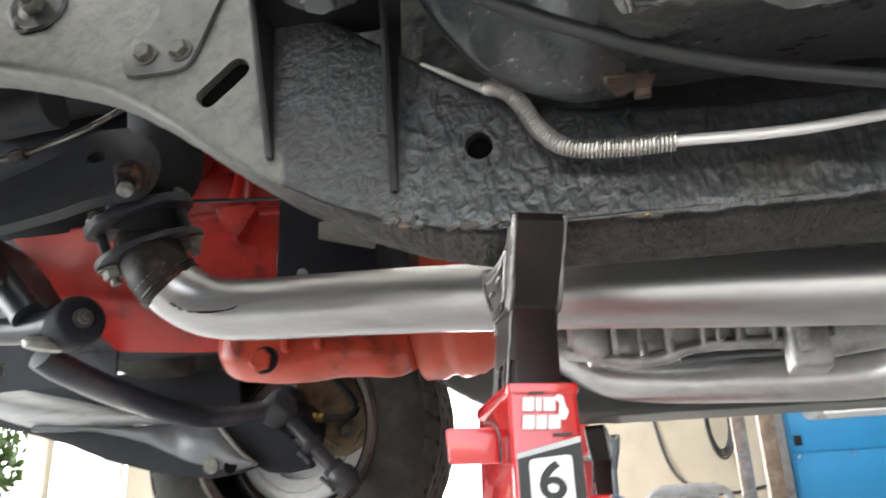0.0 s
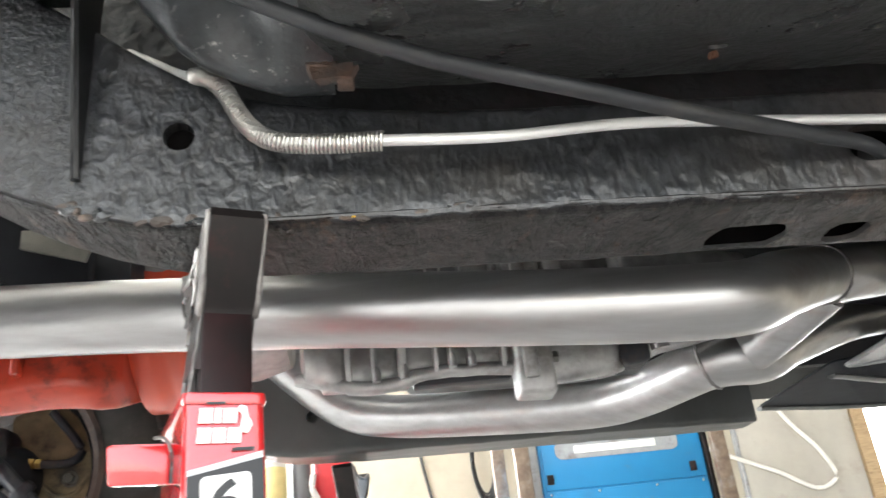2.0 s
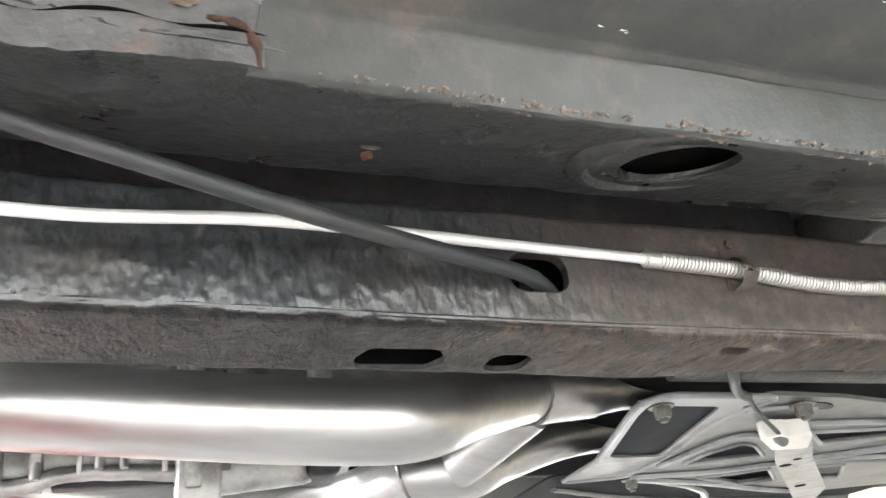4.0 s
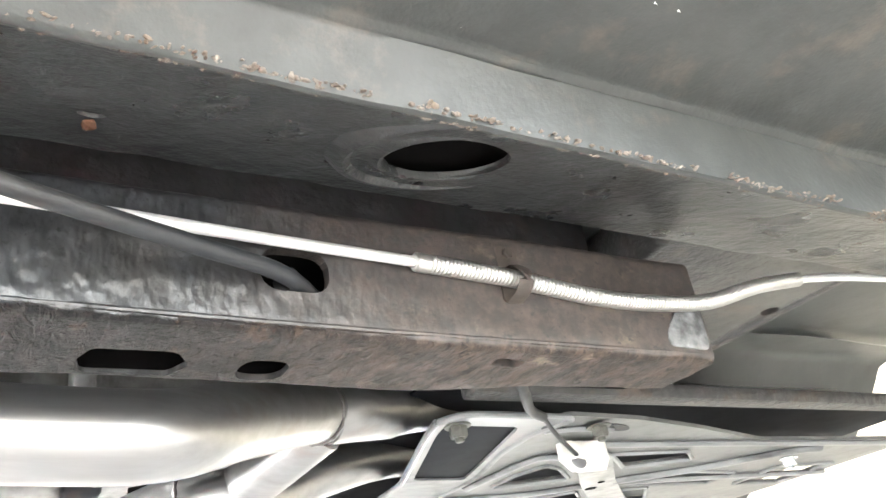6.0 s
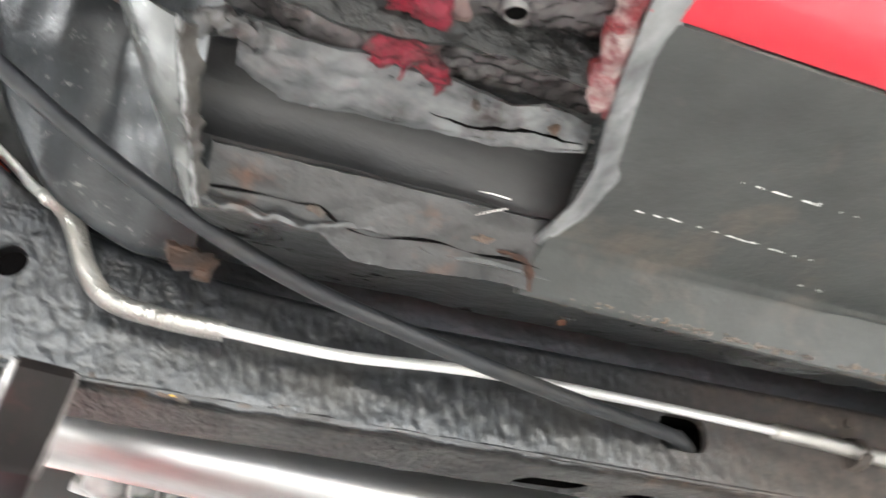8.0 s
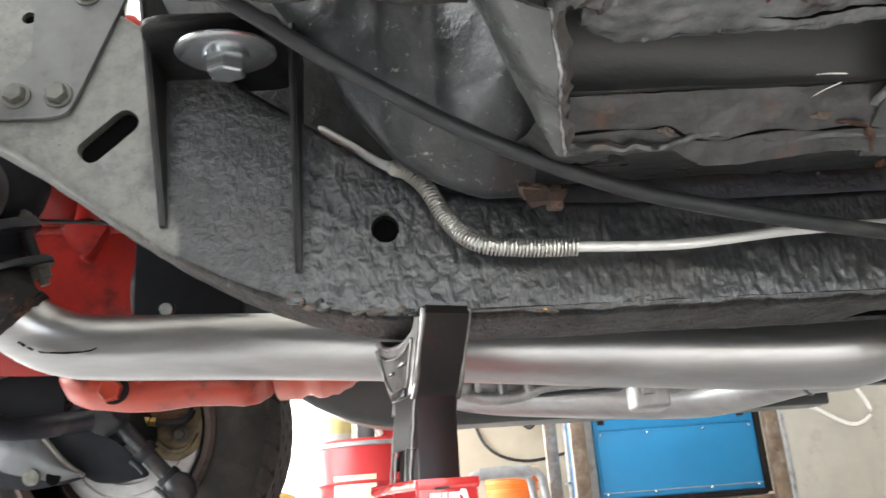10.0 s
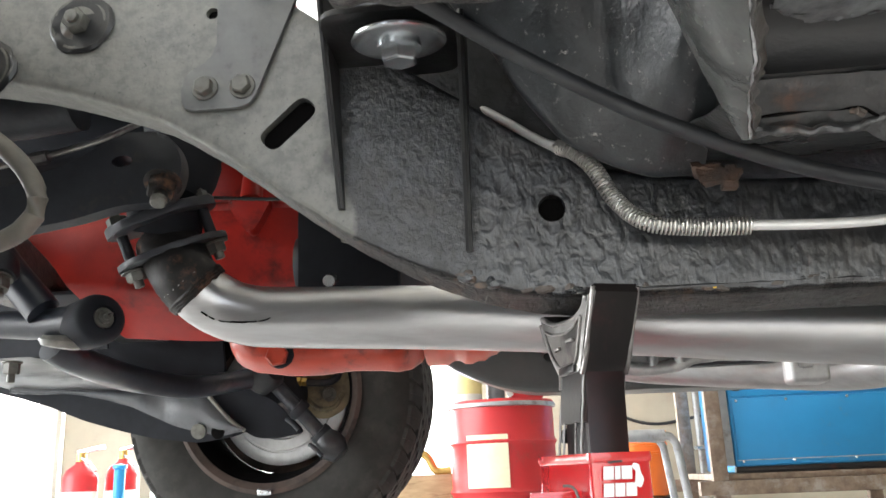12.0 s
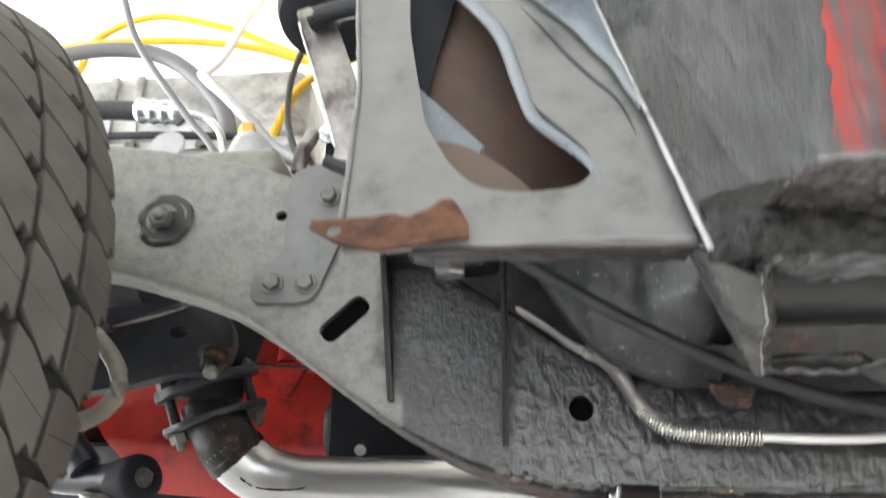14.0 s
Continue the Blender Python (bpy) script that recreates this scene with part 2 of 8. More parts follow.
POCKETGREY = surface("pocket_grey", (0.018, 0.0185, 0.019), (0.010, 0.0105, 0.011), 0.45, 0, 26, 0.5, 0.003, 300, (0.055, 0.050, 0.046), 12, 0.2, stretch=(0.5, 1, 1))
FLAPGREY = surface("flap_grey_lit", (0.074, 0.078, 0.075), (0.045, 0.048, 0.047), 0.26, 0, 40, 0.45, 0.003, 320, (0.30, 0.29, 0.27), 150, 0.03)
EDGEGREY = surface("bright_edge_grey", (0.40, 0.41, 0.42), (0.26, 0.265, 0.27), 0.28, 0.2, 40, 0.2, 0.001, 400, (0.10, 0.10, 0.10), 40, 0.2)
PANRED = surface("pan_enamel", (0.41, 0.042, 0.017), (0.30, 0.029, 0.012), 0.30, 0, 14, 0.25, 0.003, 250, (0.05, 0.010, 0.008), 16, 0.30)
POSTCOAT = surface("post_overspray", (0.024, 0.010, 0.010), (0.010, 0.006, 0.006), 0.36, 0.0, 18, 0.25, 0.0015, 300, (0.012, 0.010, 0.010), 9, 0.4)
# darker copy of tyre_rubber: shade of grooves and far wheel in its colour
TYREDARK = surface("shaded_tyre_rubber", (0.026, 0.0245, 0.0225), (0.016, 0.015, 0.014), 0.8, 0, 30, 0.2, 0.001, 250, (0.04, 0.037, 0.032), 10, 0.3)
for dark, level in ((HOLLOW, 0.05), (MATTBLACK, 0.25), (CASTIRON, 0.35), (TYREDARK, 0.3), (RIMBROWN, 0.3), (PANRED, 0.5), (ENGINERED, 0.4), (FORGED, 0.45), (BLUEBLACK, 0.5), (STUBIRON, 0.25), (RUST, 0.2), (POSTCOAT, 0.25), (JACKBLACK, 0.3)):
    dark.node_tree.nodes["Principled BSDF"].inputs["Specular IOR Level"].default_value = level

# ---- mesh helpers ----
def thing(name, at, label, category, group="", kind=""):
    ob = new(name)
    ob.location = at
    ob.empty_display_size = 0.05
    return tagged(ob, label, category, group, kind)


def part(name, bm, material, parent=None, label="", smooth=True, sharp=40):
    """Links a bmesh, laid out in world places, as one mesh under a thing or a part."""
    at = Vector((0, 0, 0))
    p = parent
    while p is not None:
        at += p.location
        p = p.parent
    me = bpy.data.meshes.new(name)
    bmesh.ops.recalc_face_normals(bm, faces=bm.faces)
    bm.transform(Matrix.Translation(-at))
    if smooth:
        lim = radians(sharp)
        for f in bm.faces:
            f.smooth = True
        for e in bm.edges:
            e.smooth = len(e.link_faces) == 2 and e.calc_face_angle(0) < lim
    bm.to_mesh(me)
    bm.free()
    me.materials.append(material)
    ob = new(name, me)
    ob.parent = parent
    if label:
        ob["label"] = label
    return ob


def bm_new():
    return bmesh.new()


def spline(pts, step=0.012):
    """Points of a Catmull-Rom curve through pts, about evenly spaced."""
    p = [Vector(a) for a in pts]
    p = [p[0] * 2 - p[1]] + p + [p[-1] * 2 - p[-2]]
    out = []
    for i in range(1, len(p) - 2):
        a, b, c, d = p[i - 1:i + 3]
        n = max(2, int((c - b).length / step))
        for k in range(n):
            t = k / n
            out.append(0.5 * (2 * b + (c - a) * t + (2 * a - 5 * b + 4 * c - d) * t * t + (3 * b - a - 3 * c + d) * t ** 3))
    out.append(p[-2])
    return out


def rings(bm, loops, caps=True, closed=False):
    """Skins rings of equal count."""
    vs = [[bm.verts.new(q) for q in ring] for ring in loops]
    n = len(vs[0])
    pairs = list(zip(vs, vs[1:]))
    if closed:
        pairs.append((vs[-1], vs[0]))
    for a, b in pairs:
        for i in range(n):
            bm.faces.new((a[i], a[(i + 1) % n], b[(i + 1) % n], b[i]))
    if caps and not closed:
        bm.faces.new(list(reversed(vs[0])))
        bm.faces.new(vs[-1])
    return bm


def tube(pts, r, seg=14, step=0.012, bm=None, flat=1.0, dent=0.0):
    """A round bar or pipe along a smooth curve; r is a number or a function of 0..1."""
    bm = bm or bmesh.new()
    path = spline(pts, step)
    n = len(path)
    up = Vector((0.013, 0.021, 1))
    loops = []
    for i, c in enumerate(path):
        d = (path[min(i + 1, n - 1)] - path[max(i - 1, 0)]).normalized()
        side = d.cross(up)
        side = side.normalized() if side.length > 1e-4 else Vector((1, 0, 0))
        top = side.cross(d).normalized()
        rad = r(i / (n - 1)) if callable(r) else r
        ring = []
        for k in range(seg):
            a = 2 * math.pi * k / seg
            rr = rad * (1 + dent * noise.noise(Vector(c) * 25 + Vector((math.cos(a), math.sin(a), 0))))
            ring.append(c + side * (rr * math.cos(a)) + top * (rr * flat * math.sin(a)))
        loops.append(ring)
    return rings(bm, loops)


def box(x0, x1, y0, y1, z0, z1, bevel=0.003, bm=None, m=None, seg=2):
    b = bmesh.new()
    vs = [b.verts.new((x, y, z)) for x in (x0, x1) for y in (y0, y1) for z in (z0, z1)]
    for f in ((0, 1, 3, 2), (4, 6, 7, 5), (0, 4, 5, 1), (2, 3, 7, 6), (0, 2, 6, 4), (1, 5, 7, 3)):
        b.faces.new([vs[i] for i in f])
    if bevel:
        bmesh.ops.bevel(b, geom=list(b.edges), offset=bevel, segments=seg, affect="EDGES", profile=0.5)
    if m is not None:
        b.transform(m)
    return join(bm, b)


def join(bm, b):
    if bm is None:
        return b
    me = bpy.data.meshes.new("joined")
    b.to_mesh(me)
    b.free()
    bm.from_mesh(me)
    bpy.data.meshes.remove(me)
    return bm


def slab(poly, u, v, origin, thick, bevel=0.0, bm=None, holes=()):
    """A plate: poly in the plane of u, v at origin, given thickness along u x v."""
    u, v, o = Vector(u).normalized(), Vector(v).normalized(), Vector(origin)
    w = u.cross(v).normalized()
    b = bmesh.new()
    lo = [b.verts.new(o + u * a + v * c) for a, c in poly]
    hi = [b.verts.new(o + u * a + v * c + w * thick) for a, c in poly]
    n = len(poly)
    b.faces.new(list(reversed(lo)))
    b.faces.new(hi)
    for i in range(n):
        b.faces.new((lo[i], lo[(i + 1) % n], hi[(i + 1) % n], hi[i]))
    if bevel:
        rim = [e for e in b.edges if abs((e.verts[0].co - e.verts[1].co).normalized().dot(w)) < 0.5]
        bmesh.ops.bevel(b, geom=rim, offset=bevel, segments=2, affect="EDGES", profile=0.5)
    return join(bm, b)


def rounded(pts, r, n=5):
    """A polygon with its corners rounded by about r."""
    out = []
    k = len(pts)
    for i in range(k):
        a, b, c = Vector(pts[i - 1]), Vector(pts[i]), Vector(pts[(i + 1) % k])
        ra = min(r, (a - b).length * 0.45)
        rc = min(r, (c - b).length * 0.45)
        p, q = b + (a - b).normalized() * ra, b + (c - b).normalized() * rc
        for j in range(n + 1):
            t = j / n
            out.append(tuple(p * (1 - t) ** 2 + b * 2 * t * (1 - t) + q * t * t))
    return out


def lathe(profile, m, seg=32, bm=None):
    """Turns (radius, height) pairs round z, then lays them by m."""
    b = bmesh.new()
    loops = []
    for r, h in profile:
        loops.append([Vector((r * math.cos(2 * math.pi * k / seg), r * math.sin(2 * math.pi * k / seg), h)) for k in range(seg)])
    rings(b, loops)
    b.transform(m)
    return join(bm, b)


def facing(at, d):
    """A frame at a place whose z points along d."""
    return Matrix.Translation(at) @ Vector(d).to_track_quat("Z", "Y").to_matrix().to_4x4()


def hexbolt(at, d, r=0.0085, h=0.007, washer=0.0, turn=0.3, shank=0.0, bm=None):
    """A bolt head whose top looks along d."""
    m = facing(at, d)
    bm = bm or bmesh.new()
    if washer:
        lathe([(washer * 0.96, 0.0), (washer, 0.0006), (washer, 0.0018), (washer * 0.96, 0.0024)], m, 24, bm)
    z0 = 0.0022 if washer else 0.0
    b = bmesh.new()
    loops = []
    for rr, z in ((r, z0), (r, z0 + h * 0.82), (r * 0.86, z0 + h), (r * 0.5, z0 + h * 0.97)):
        loops.append([Vector((rr * math.cos(turn + k * math.pi / 3), rr * math.sin(turn + k * math.pi / 3), z)) for k in range(6)])
    rings(b, loops)
    b.transform(m)
    join(bm, b)
    if shank:
        lathe([(r * 0.5, z0 + h * 0.9), (r * 0.5, z0 + h + shank), (r * 0.4, z0 + h + shank + 0.001)], m, 14, bm)
    return bm


def cut(ob, cutters):
    """Takes the cutters' shapes out of ob's mesh for good."""
    for b in cutters:
        me = bpy.data.meshes.new("cutter")
        bmesh.ops.recalc_face_normals(b, faces=b.faces)
        b.to_mesh(me)
        b.free()
        c = new("cutter", me)
        c.location = ob.matrix_basis.translation
        par = ob.parent
        at = Vector((0, 0, 0))
        while par is not None:
            at += par.location
            par = par.parent
        me.transform(Matrix.Translation(-at))
        c.parent, c.location = ob.parent, ob.location
        mod = ob.modifiers.new("cut", "BOOLEAN")
        mod.operation, mod.object, mod.solver = "DIFFERENCE", c, "EXACT"
        bpy.context.view_layer.update()
        done = bpy.data.meshes.new_from_object(ob.evaluated_get(bpy.context.evaluated_depsgraph_get()))
        ob.modifiers.clear()
        ob.data = done
        bpy.data.objects.remove(c)
    return ob


def lerp_table(table, x):
    xs = [a for a, _ in table]
    return float(np.interp(x, xs, [b for _, b in table]))


def smooth_table(table, x, w=0.03):
    return sum(lerp_table(table, x + k * w / 2) for k in (-2, -1, 0, 1, 2)) / 5


def roughen(bm, amount, scale, seed=0.0):
    for v in bm.verts:
        q = v.co * scale + Vector((seed, seed * 0.7, 0))
        v.co += Vector((noise.noise(q), noise.noise(q + Vector((9, 0, 0))), noise.noise(q + Vector((0, 9, 0))))) * amount
    return bm


def sheet(us, vs, place, thick=0.0025, amount=0.0, scale=12.0):
    """A pressed sheet of metal: place(u, v) gives its points; it has two skins and edges."""
    bm = bmesh.new()
    grid = [[Vector(place(u, v)) for v in vs] for u in us]
    if amount:
        for row in grid:
            for q in row:
                q += Vector((noise.noise(q * scale), noise.noise(q * scale + Vector((5, 5, 0))), noise.noise(q * scale + Vector((0, 7, 3))))) * amount
    nu, nv = len(us), len(vs)
    nor = [[None] * nv for _ in range(nu)]
    for i in range(nu):
        for j in range(nv):
            a = grid[min(i + 1, nu - 1)][j] - grid[max(i - 1, 0)][j]
            b = grid[i][min(j + 1, nv - 1)] - grid[i][max(j - 1, 0)]
            nor[i][j] = a.cross(b).normalized()
    lo = [[bm.verts.new(grid[i][j]) for j in range(nv)] for i in range(nu)]
    hi = [[bm.verts.new(grid[i][j] + nor[i][j] * thick) for j in range(nv)] for i in range(nu)]
    for i in range(nu - 1):
        for j in range(nv - 1):
            bm.faces.new((lo[i][j], lo[i + 1][j], lo[i + 1][j + 1], lo[i][j + 1]))
            bm.faces.new((hi[i][j], hi[i][j + 1], hi[i + 1][j + 1], hi[i + 1][j]))
    for i in range(nu - 1):
        bm.faces.new((lo[i][0], hi[i][0], hi[i + 1][0], lo[i + 1][0]))
        bm.faces.new((lo[i][-1], lo[i + 1][-1], hi[i + 1][-1], hi[i][-1]))
    for j in range(nv - 1):
        bm.faces.new((lo[0][j], lo[0][j + 1], hi[0][j + 1], hi[0][j]))
        bm.faces.new((lo[-1][j], hi[-1][j], hi[-1][j + 1], lo[-1][j + 1]))
    return bm


def span(a, b, n):
    return [a + (b - a) * i / (n - 1) for i in range(n)]

# ---- the workshop: floor, walls, ceiling ----
floor = part("floor", box(-4.0, 5.2, -3.0, 5.7, -0.12, 0.0, 0), CONCRETE, smooth=False)
tagged(floor, "worn grey concrete workshop floor", "floor", kind="structure")
ground = part("ground", box(-90, 90, -90, 90, -0.3, -0.14, 0), GRAVEL, smooth=False)
tagged(ground, "pale sunlit yard outside the workshop", "ground", kind="structure")
ceil = part("ceiling", box(-4.2, 5.4, -3.2, 5.9, 2.9, 3.05, 0), CEILING, smooth=False)
tagged(ceil, "plain pale ceiling boards", "ceiling", kind="structure")


def wall(name, b, label):
    w = part(name, b, WALLPAINT, smooth=False)
    tagged(w, label, "wall", kind="structure")


# back wall with a wide opening to the yard and a doorway
wb = box(-0.52, 3.52, 5.7, 5.88, 0, 2.9, 0)
box(4.5, 5.2, 5.7, 5.88, 0, 2.9, 0, wb)
box(-4.18, -4.1, 5.7, 5.88, 0, 2.9, 0, wb)
box(-4.1, -0.52, 5.7, 5.88, 2.45, 2.9, 0, wb)
box(-3.36, -2.78, 5.7, 5.88, 0, 2.45, 0, wb)
box(3.52, 4.5, 5.7, 5.88, 2.1, 2.9, 0, wb)
wall("wall_north", wb, "beige painted workshop back wall with openings")
wall("wall_east", box(5.2, 5.38, -3.0, 5.88, 0, 2.9, 0), "beige painted workshop end wall")
ww = box(-4.18, -4.0, 5.66, 5.697, 0, 2.9, 0)
box(-4.18, -4.0, -3.0, -1.2, 0, 2.9, 0, ww)
box(-4.18, -4.0, -1.2, 5.66, 2.65, 2.9, 0, ww)
wall("wall_west", ww, "beige workshop wall with a wide open doorway")
ws = box(3.2, 5.2, -3.18, -3.0, 0, 2.9, 0)
box(-4.0, -2.9, -3.18, -3.0, 0, 2.9, 0, ws)
box(-2.9, 3.2, -3.18, -3.0, 2.65, 2.9, 0, ws)
wall("wall_south", ws, "beige workshop wall with a wide open doorway")
trim = box(3.42, 3.52, 5.64, 5.7, 0, 2.2, 0.004)
box(4.5, 4.6, 5.64, 5.7, 0, 2.2, 0.004, trim)
box(3.42, 4.6, 5.64, 5.7, 2.1, 2.2, 0.004, trim)
tagged(part("trim", trim, WOOD, smooth=False), "pale wooden door frame on the back wall", "trim", kind="structure")


# glowing panels added far behind the openings, standing in for the bright yard
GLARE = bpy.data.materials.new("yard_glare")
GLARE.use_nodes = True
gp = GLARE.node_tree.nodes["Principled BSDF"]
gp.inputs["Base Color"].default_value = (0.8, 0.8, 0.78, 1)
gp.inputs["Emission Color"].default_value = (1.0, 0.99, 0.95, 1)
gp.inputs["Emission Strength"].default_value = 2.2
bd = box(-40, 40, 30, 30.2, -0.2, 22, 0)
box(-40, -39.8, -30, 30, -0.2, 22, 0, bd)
tagged(part("backdrop", bd, GLARE, smooth=False), "glowing white panels added as the bright distance outside", "backdrop", kind="structure")


# ---- outside: trees seen through the openings ----
def tree(x, y, h, seed):
    rnd = random.Random(seed)
    t = thing("tree", (x, y, -0.14), "leafy green tree in the sunlit yard", "tree", "trees in the yard")
    part("trunk", tube([(x, y, -0.16), (x + 0.1, y, h * 0.3), (x, y + 0.1, h * 0.6)], lambda s: 0.16 * (1 - 0.6 * s), 10, 0.2), WOOD, t)
    bm = bm_new()
    for i in range(7500):
        a, b, c = rnd.uniform(0, 6.28), rnd.uniform(-1, 1), rnd.random() ** 0.5
        r = h * 0.36 * c * (0.75 + 0.25 * math.sin(3 * a + seed))
        o = Vector((x + r * math.cos(a) * math.sqrt(1 - b * b), y + r * math.sin(a) * math.sqrt(1 - b * b), h * 0.62 + b * h * 0.42 * c))
        u = Vector((rnd.uniform(-1, 1), rnd.uniform(-1, 1), rnd.uniform(-1, 1))).normalized() * 0.11
        w = u.cross(Vector((rnd.uniform(-1, 1), rnd.uniform(-1, 1), 0.3))).normalized() * 0.06
        bm.faces.new([bm.verts.new(q) for q in (o - u, o - w, o + u, o + w)])
    part("crown", bm, LEAF, t, smooth=False)


for i, (tx, ty, th) in enumerate(((-10.8, 12.2, 4.6), (-12.0, 9.5, 5.5), (-15.0, 14.0, 6.0), (-13.0, 5.0, 6.0))):
    tree(tx, ty, th, i + 1)


# ---- things along the back of the workshop ----
def welder():
    x0, x1, y0, z0, z1 = 0.735, 1.43, 3.5, 0.375, 0.90
    cart = thing("welder_cart", (1.07, 3.8, 0.0), "rusty angle-iron cart on casters under a blue machine", "cart")
    for px in (x0 - 0.075, x1 + 0.055):
        for py in (y0 - 0.03, y0 + 0.6):
            part("post", box(px - 0.030, px + 0.030, py - 0.02, py + 0.02, 0.11, 1.15, 0.004), RUSTIRON, cart)
            part("caster", lathe([(0.02, -0.02), (0.05, -0.018), (0.055, 0), (0.05, 0.018), (0.02, 0.02)], facing((px, py, 0.055), (1, 0, 0)), 20), GREYMETAL, cart)
    for py in (y0 - 0.03, y0 + 0.6):
        part("rail", box(x0 - 0.16, x1 + 0.12, py - 0.026, py + 0.026, 0.29, 0.345, 0.004), RUSTIRON, cart)
        part("rail", box(x0 - 0.11, x1 + 0.09, py - 0.02, py + 0.02, 0.12, 0.16, 0.004), RUSTIRON, cart)
    part("deck", box(x0 - 0.09, x1 + 0.07, y0 - 0.02, y0 + 0.6, 0.345, 0.37, 0.003), RUSTIRON, cart)
    w = thing("welding_machine", (1.07, 3.8, 0.37), "scuffed bright blue sheet-metal welding machine on a cart", "welder")
    part("case", box(x0, x1, y0, y0 + 0.56, 0.372, z1, 0.012), BLUE, w)
    part("front_panel", box(x0 + 0.012, x1 - 0.012, y0 - 0.006, y0 + 0.01, 0.40, 0.665, 0.004), BLUE, w)
    part("front_panel", box(x0 + 0.012, x1 - 0.012, y0 - 0.006, y0 + 0.01, 0.672, z1 - 0.02, 0.004), BLUE, w)
    part("strip", box(x0 - 0.004, x1 + 0.004, y0 - 0.01, y0 + 0.02, 0.372, 0.396, 0.003), JACKBLACK, w, "black foot strip")
    for px in (x0 + 0.035, x1 - 0.06):
        part("latch", box(px - 0.014, px + 0.014, y0 - 0.012, y0, 0.695, 0.735, 0.003), JACKBLACK, w, "small black latch")
    part("nameplate", slab(rounded([(0, 0), (0.52, 0), (0.52, 0.075), (0, 0.075)], 0.035), (1, 0, 0), (0, 0, 1), (x0 + 0.07, y0 - 0.007, 0.79), 0.003), GREYMETAL, w, "grey worn nameplate")
    part("nameplate_bar", box(x0 + 0.15, x1 - 0.2, y0 - 0.013, y0 - 0.008, 0.81, 0.84, 0.001), WHITE, w, "worn pale marking bar")
    for px in (x0 + 0.03, (x0 + x1) / 2 - 0.12, (x0 + x1) / 2 + 0.12, x1 - 0.03):
        for pz in (0.415, 0.655):
            part("screw", hexbolt((px, y0 - 0.006, pz), (0, -1, 0), 0.006, 0.004), ZINC, w)
    ls = part("louvre_strip", box(x0 - 0.060, x0 - 0.002, y0 + 0.002, y0 + 0.03, 0.40, 0.885, 0.004), GREYMETAL, w, "grey edge strip")
    for k in range(14):
        part("louvre", box(x0 - 0.052, x0 - 0.036, y0 - 0.004, y0 + 0.006, 0.42 + k * 0.03, 0.438 + k * 0.03, 0.002), JACKBLACK, ls)
    part("side_frame", box(x1 + 0.004, x1 + 0.028, y0 + 0.0, y0 + 0.03, 0.38, 0.89, 0.003), JACKBLACK, w, "black side frame")
    part("seam_line", box(x0 + 0.01, x1 - 0.01, y0 - 0.009, y0 - 0.005, 0.4185, 0.4225, 0), GREYMETAL, w)


welder()


def bucket():
    b = thing("bucket", (0.59, 5.2, 0.24), "bright orange plastic bucket standing on a steel can", "bucket")
    m = pose(0.59, 5.2, 0)
    part("pail", lathe([(0.0, 0.24), (0.140, 0.24), (0.146, 0.246), (0.158, 0.58), (0.162, 0.585), (0.162, 0.606), (0.157, 0.612), (0.151, 0.606), (0.135, 0.27), (0.0, 0.262)], m, 44), ORANGE, b)
    for z, r in ((0.53, 0.165), (0.48, 0.163)):
        part("rim_ring", lathe([(r - 0.009, z - 0.003), (r, z), (r, z + 0.011), (r - 0.009, z + 0.014)], m, 44), ORANGE, b)
    part("lip", lathe([(0.152, 0.606), (0.165, 0.602), (0.167, 0.613), (0.152, 0.619)], m, 44), plain("pale_orange", (0.85, 0.42, 0.16), 0.4), b, "pale worn bucket lip")
    st = thing("paint_can", (0.59, 5.2, 0), "dark steel can standing under the bucket", "can")
    part("can_body", lathe([(0.0, 0.0), (0.16, 0.0), (0.164, 0.005), (0.16, 0.014), (0.16, 0.222), (0.164, 0.230), (0.152, 0.239), (0.0, 0.236)], m, 36), JACKBLACK, st)


bucket()


def stool():
    s = thing("work_stand", (0.3, 3.05, 0.0), "grey steel tube stand with a padded crossbar", "stand")
    for y in (2.92, 3.2):
        part("frame", tube([(0.1, y, 0.0), (0.14, y, 0.42), (0.155, y, 0.495), (0.20, y, 0.513), (0.36, y, 0.513), (0.40, y, 0.495), (0.415, y, 0.42), (0.46, y, 0.0)], 0.014, 12, 0.03), GREYMETAL, s)
    for x, z in ((0.28, 0.515), (0.12, 0.24), (0.438, 0.24)):
        part("crossbar", tube([(x, 2.91, z), (x, 3.05, z), (x, 3.21, z)], 0.013, 12, 0.05), GREYMETAL, s)
    part("sleeve", tube([(0.19, 2.92, 0.513), (0.28, 2.92, 0.515), (0.37, 2.92, 0.513)], 0.021, 14, 0.03), GREYMETAL, s, "grey foam sleeve on the top bar")


stool()


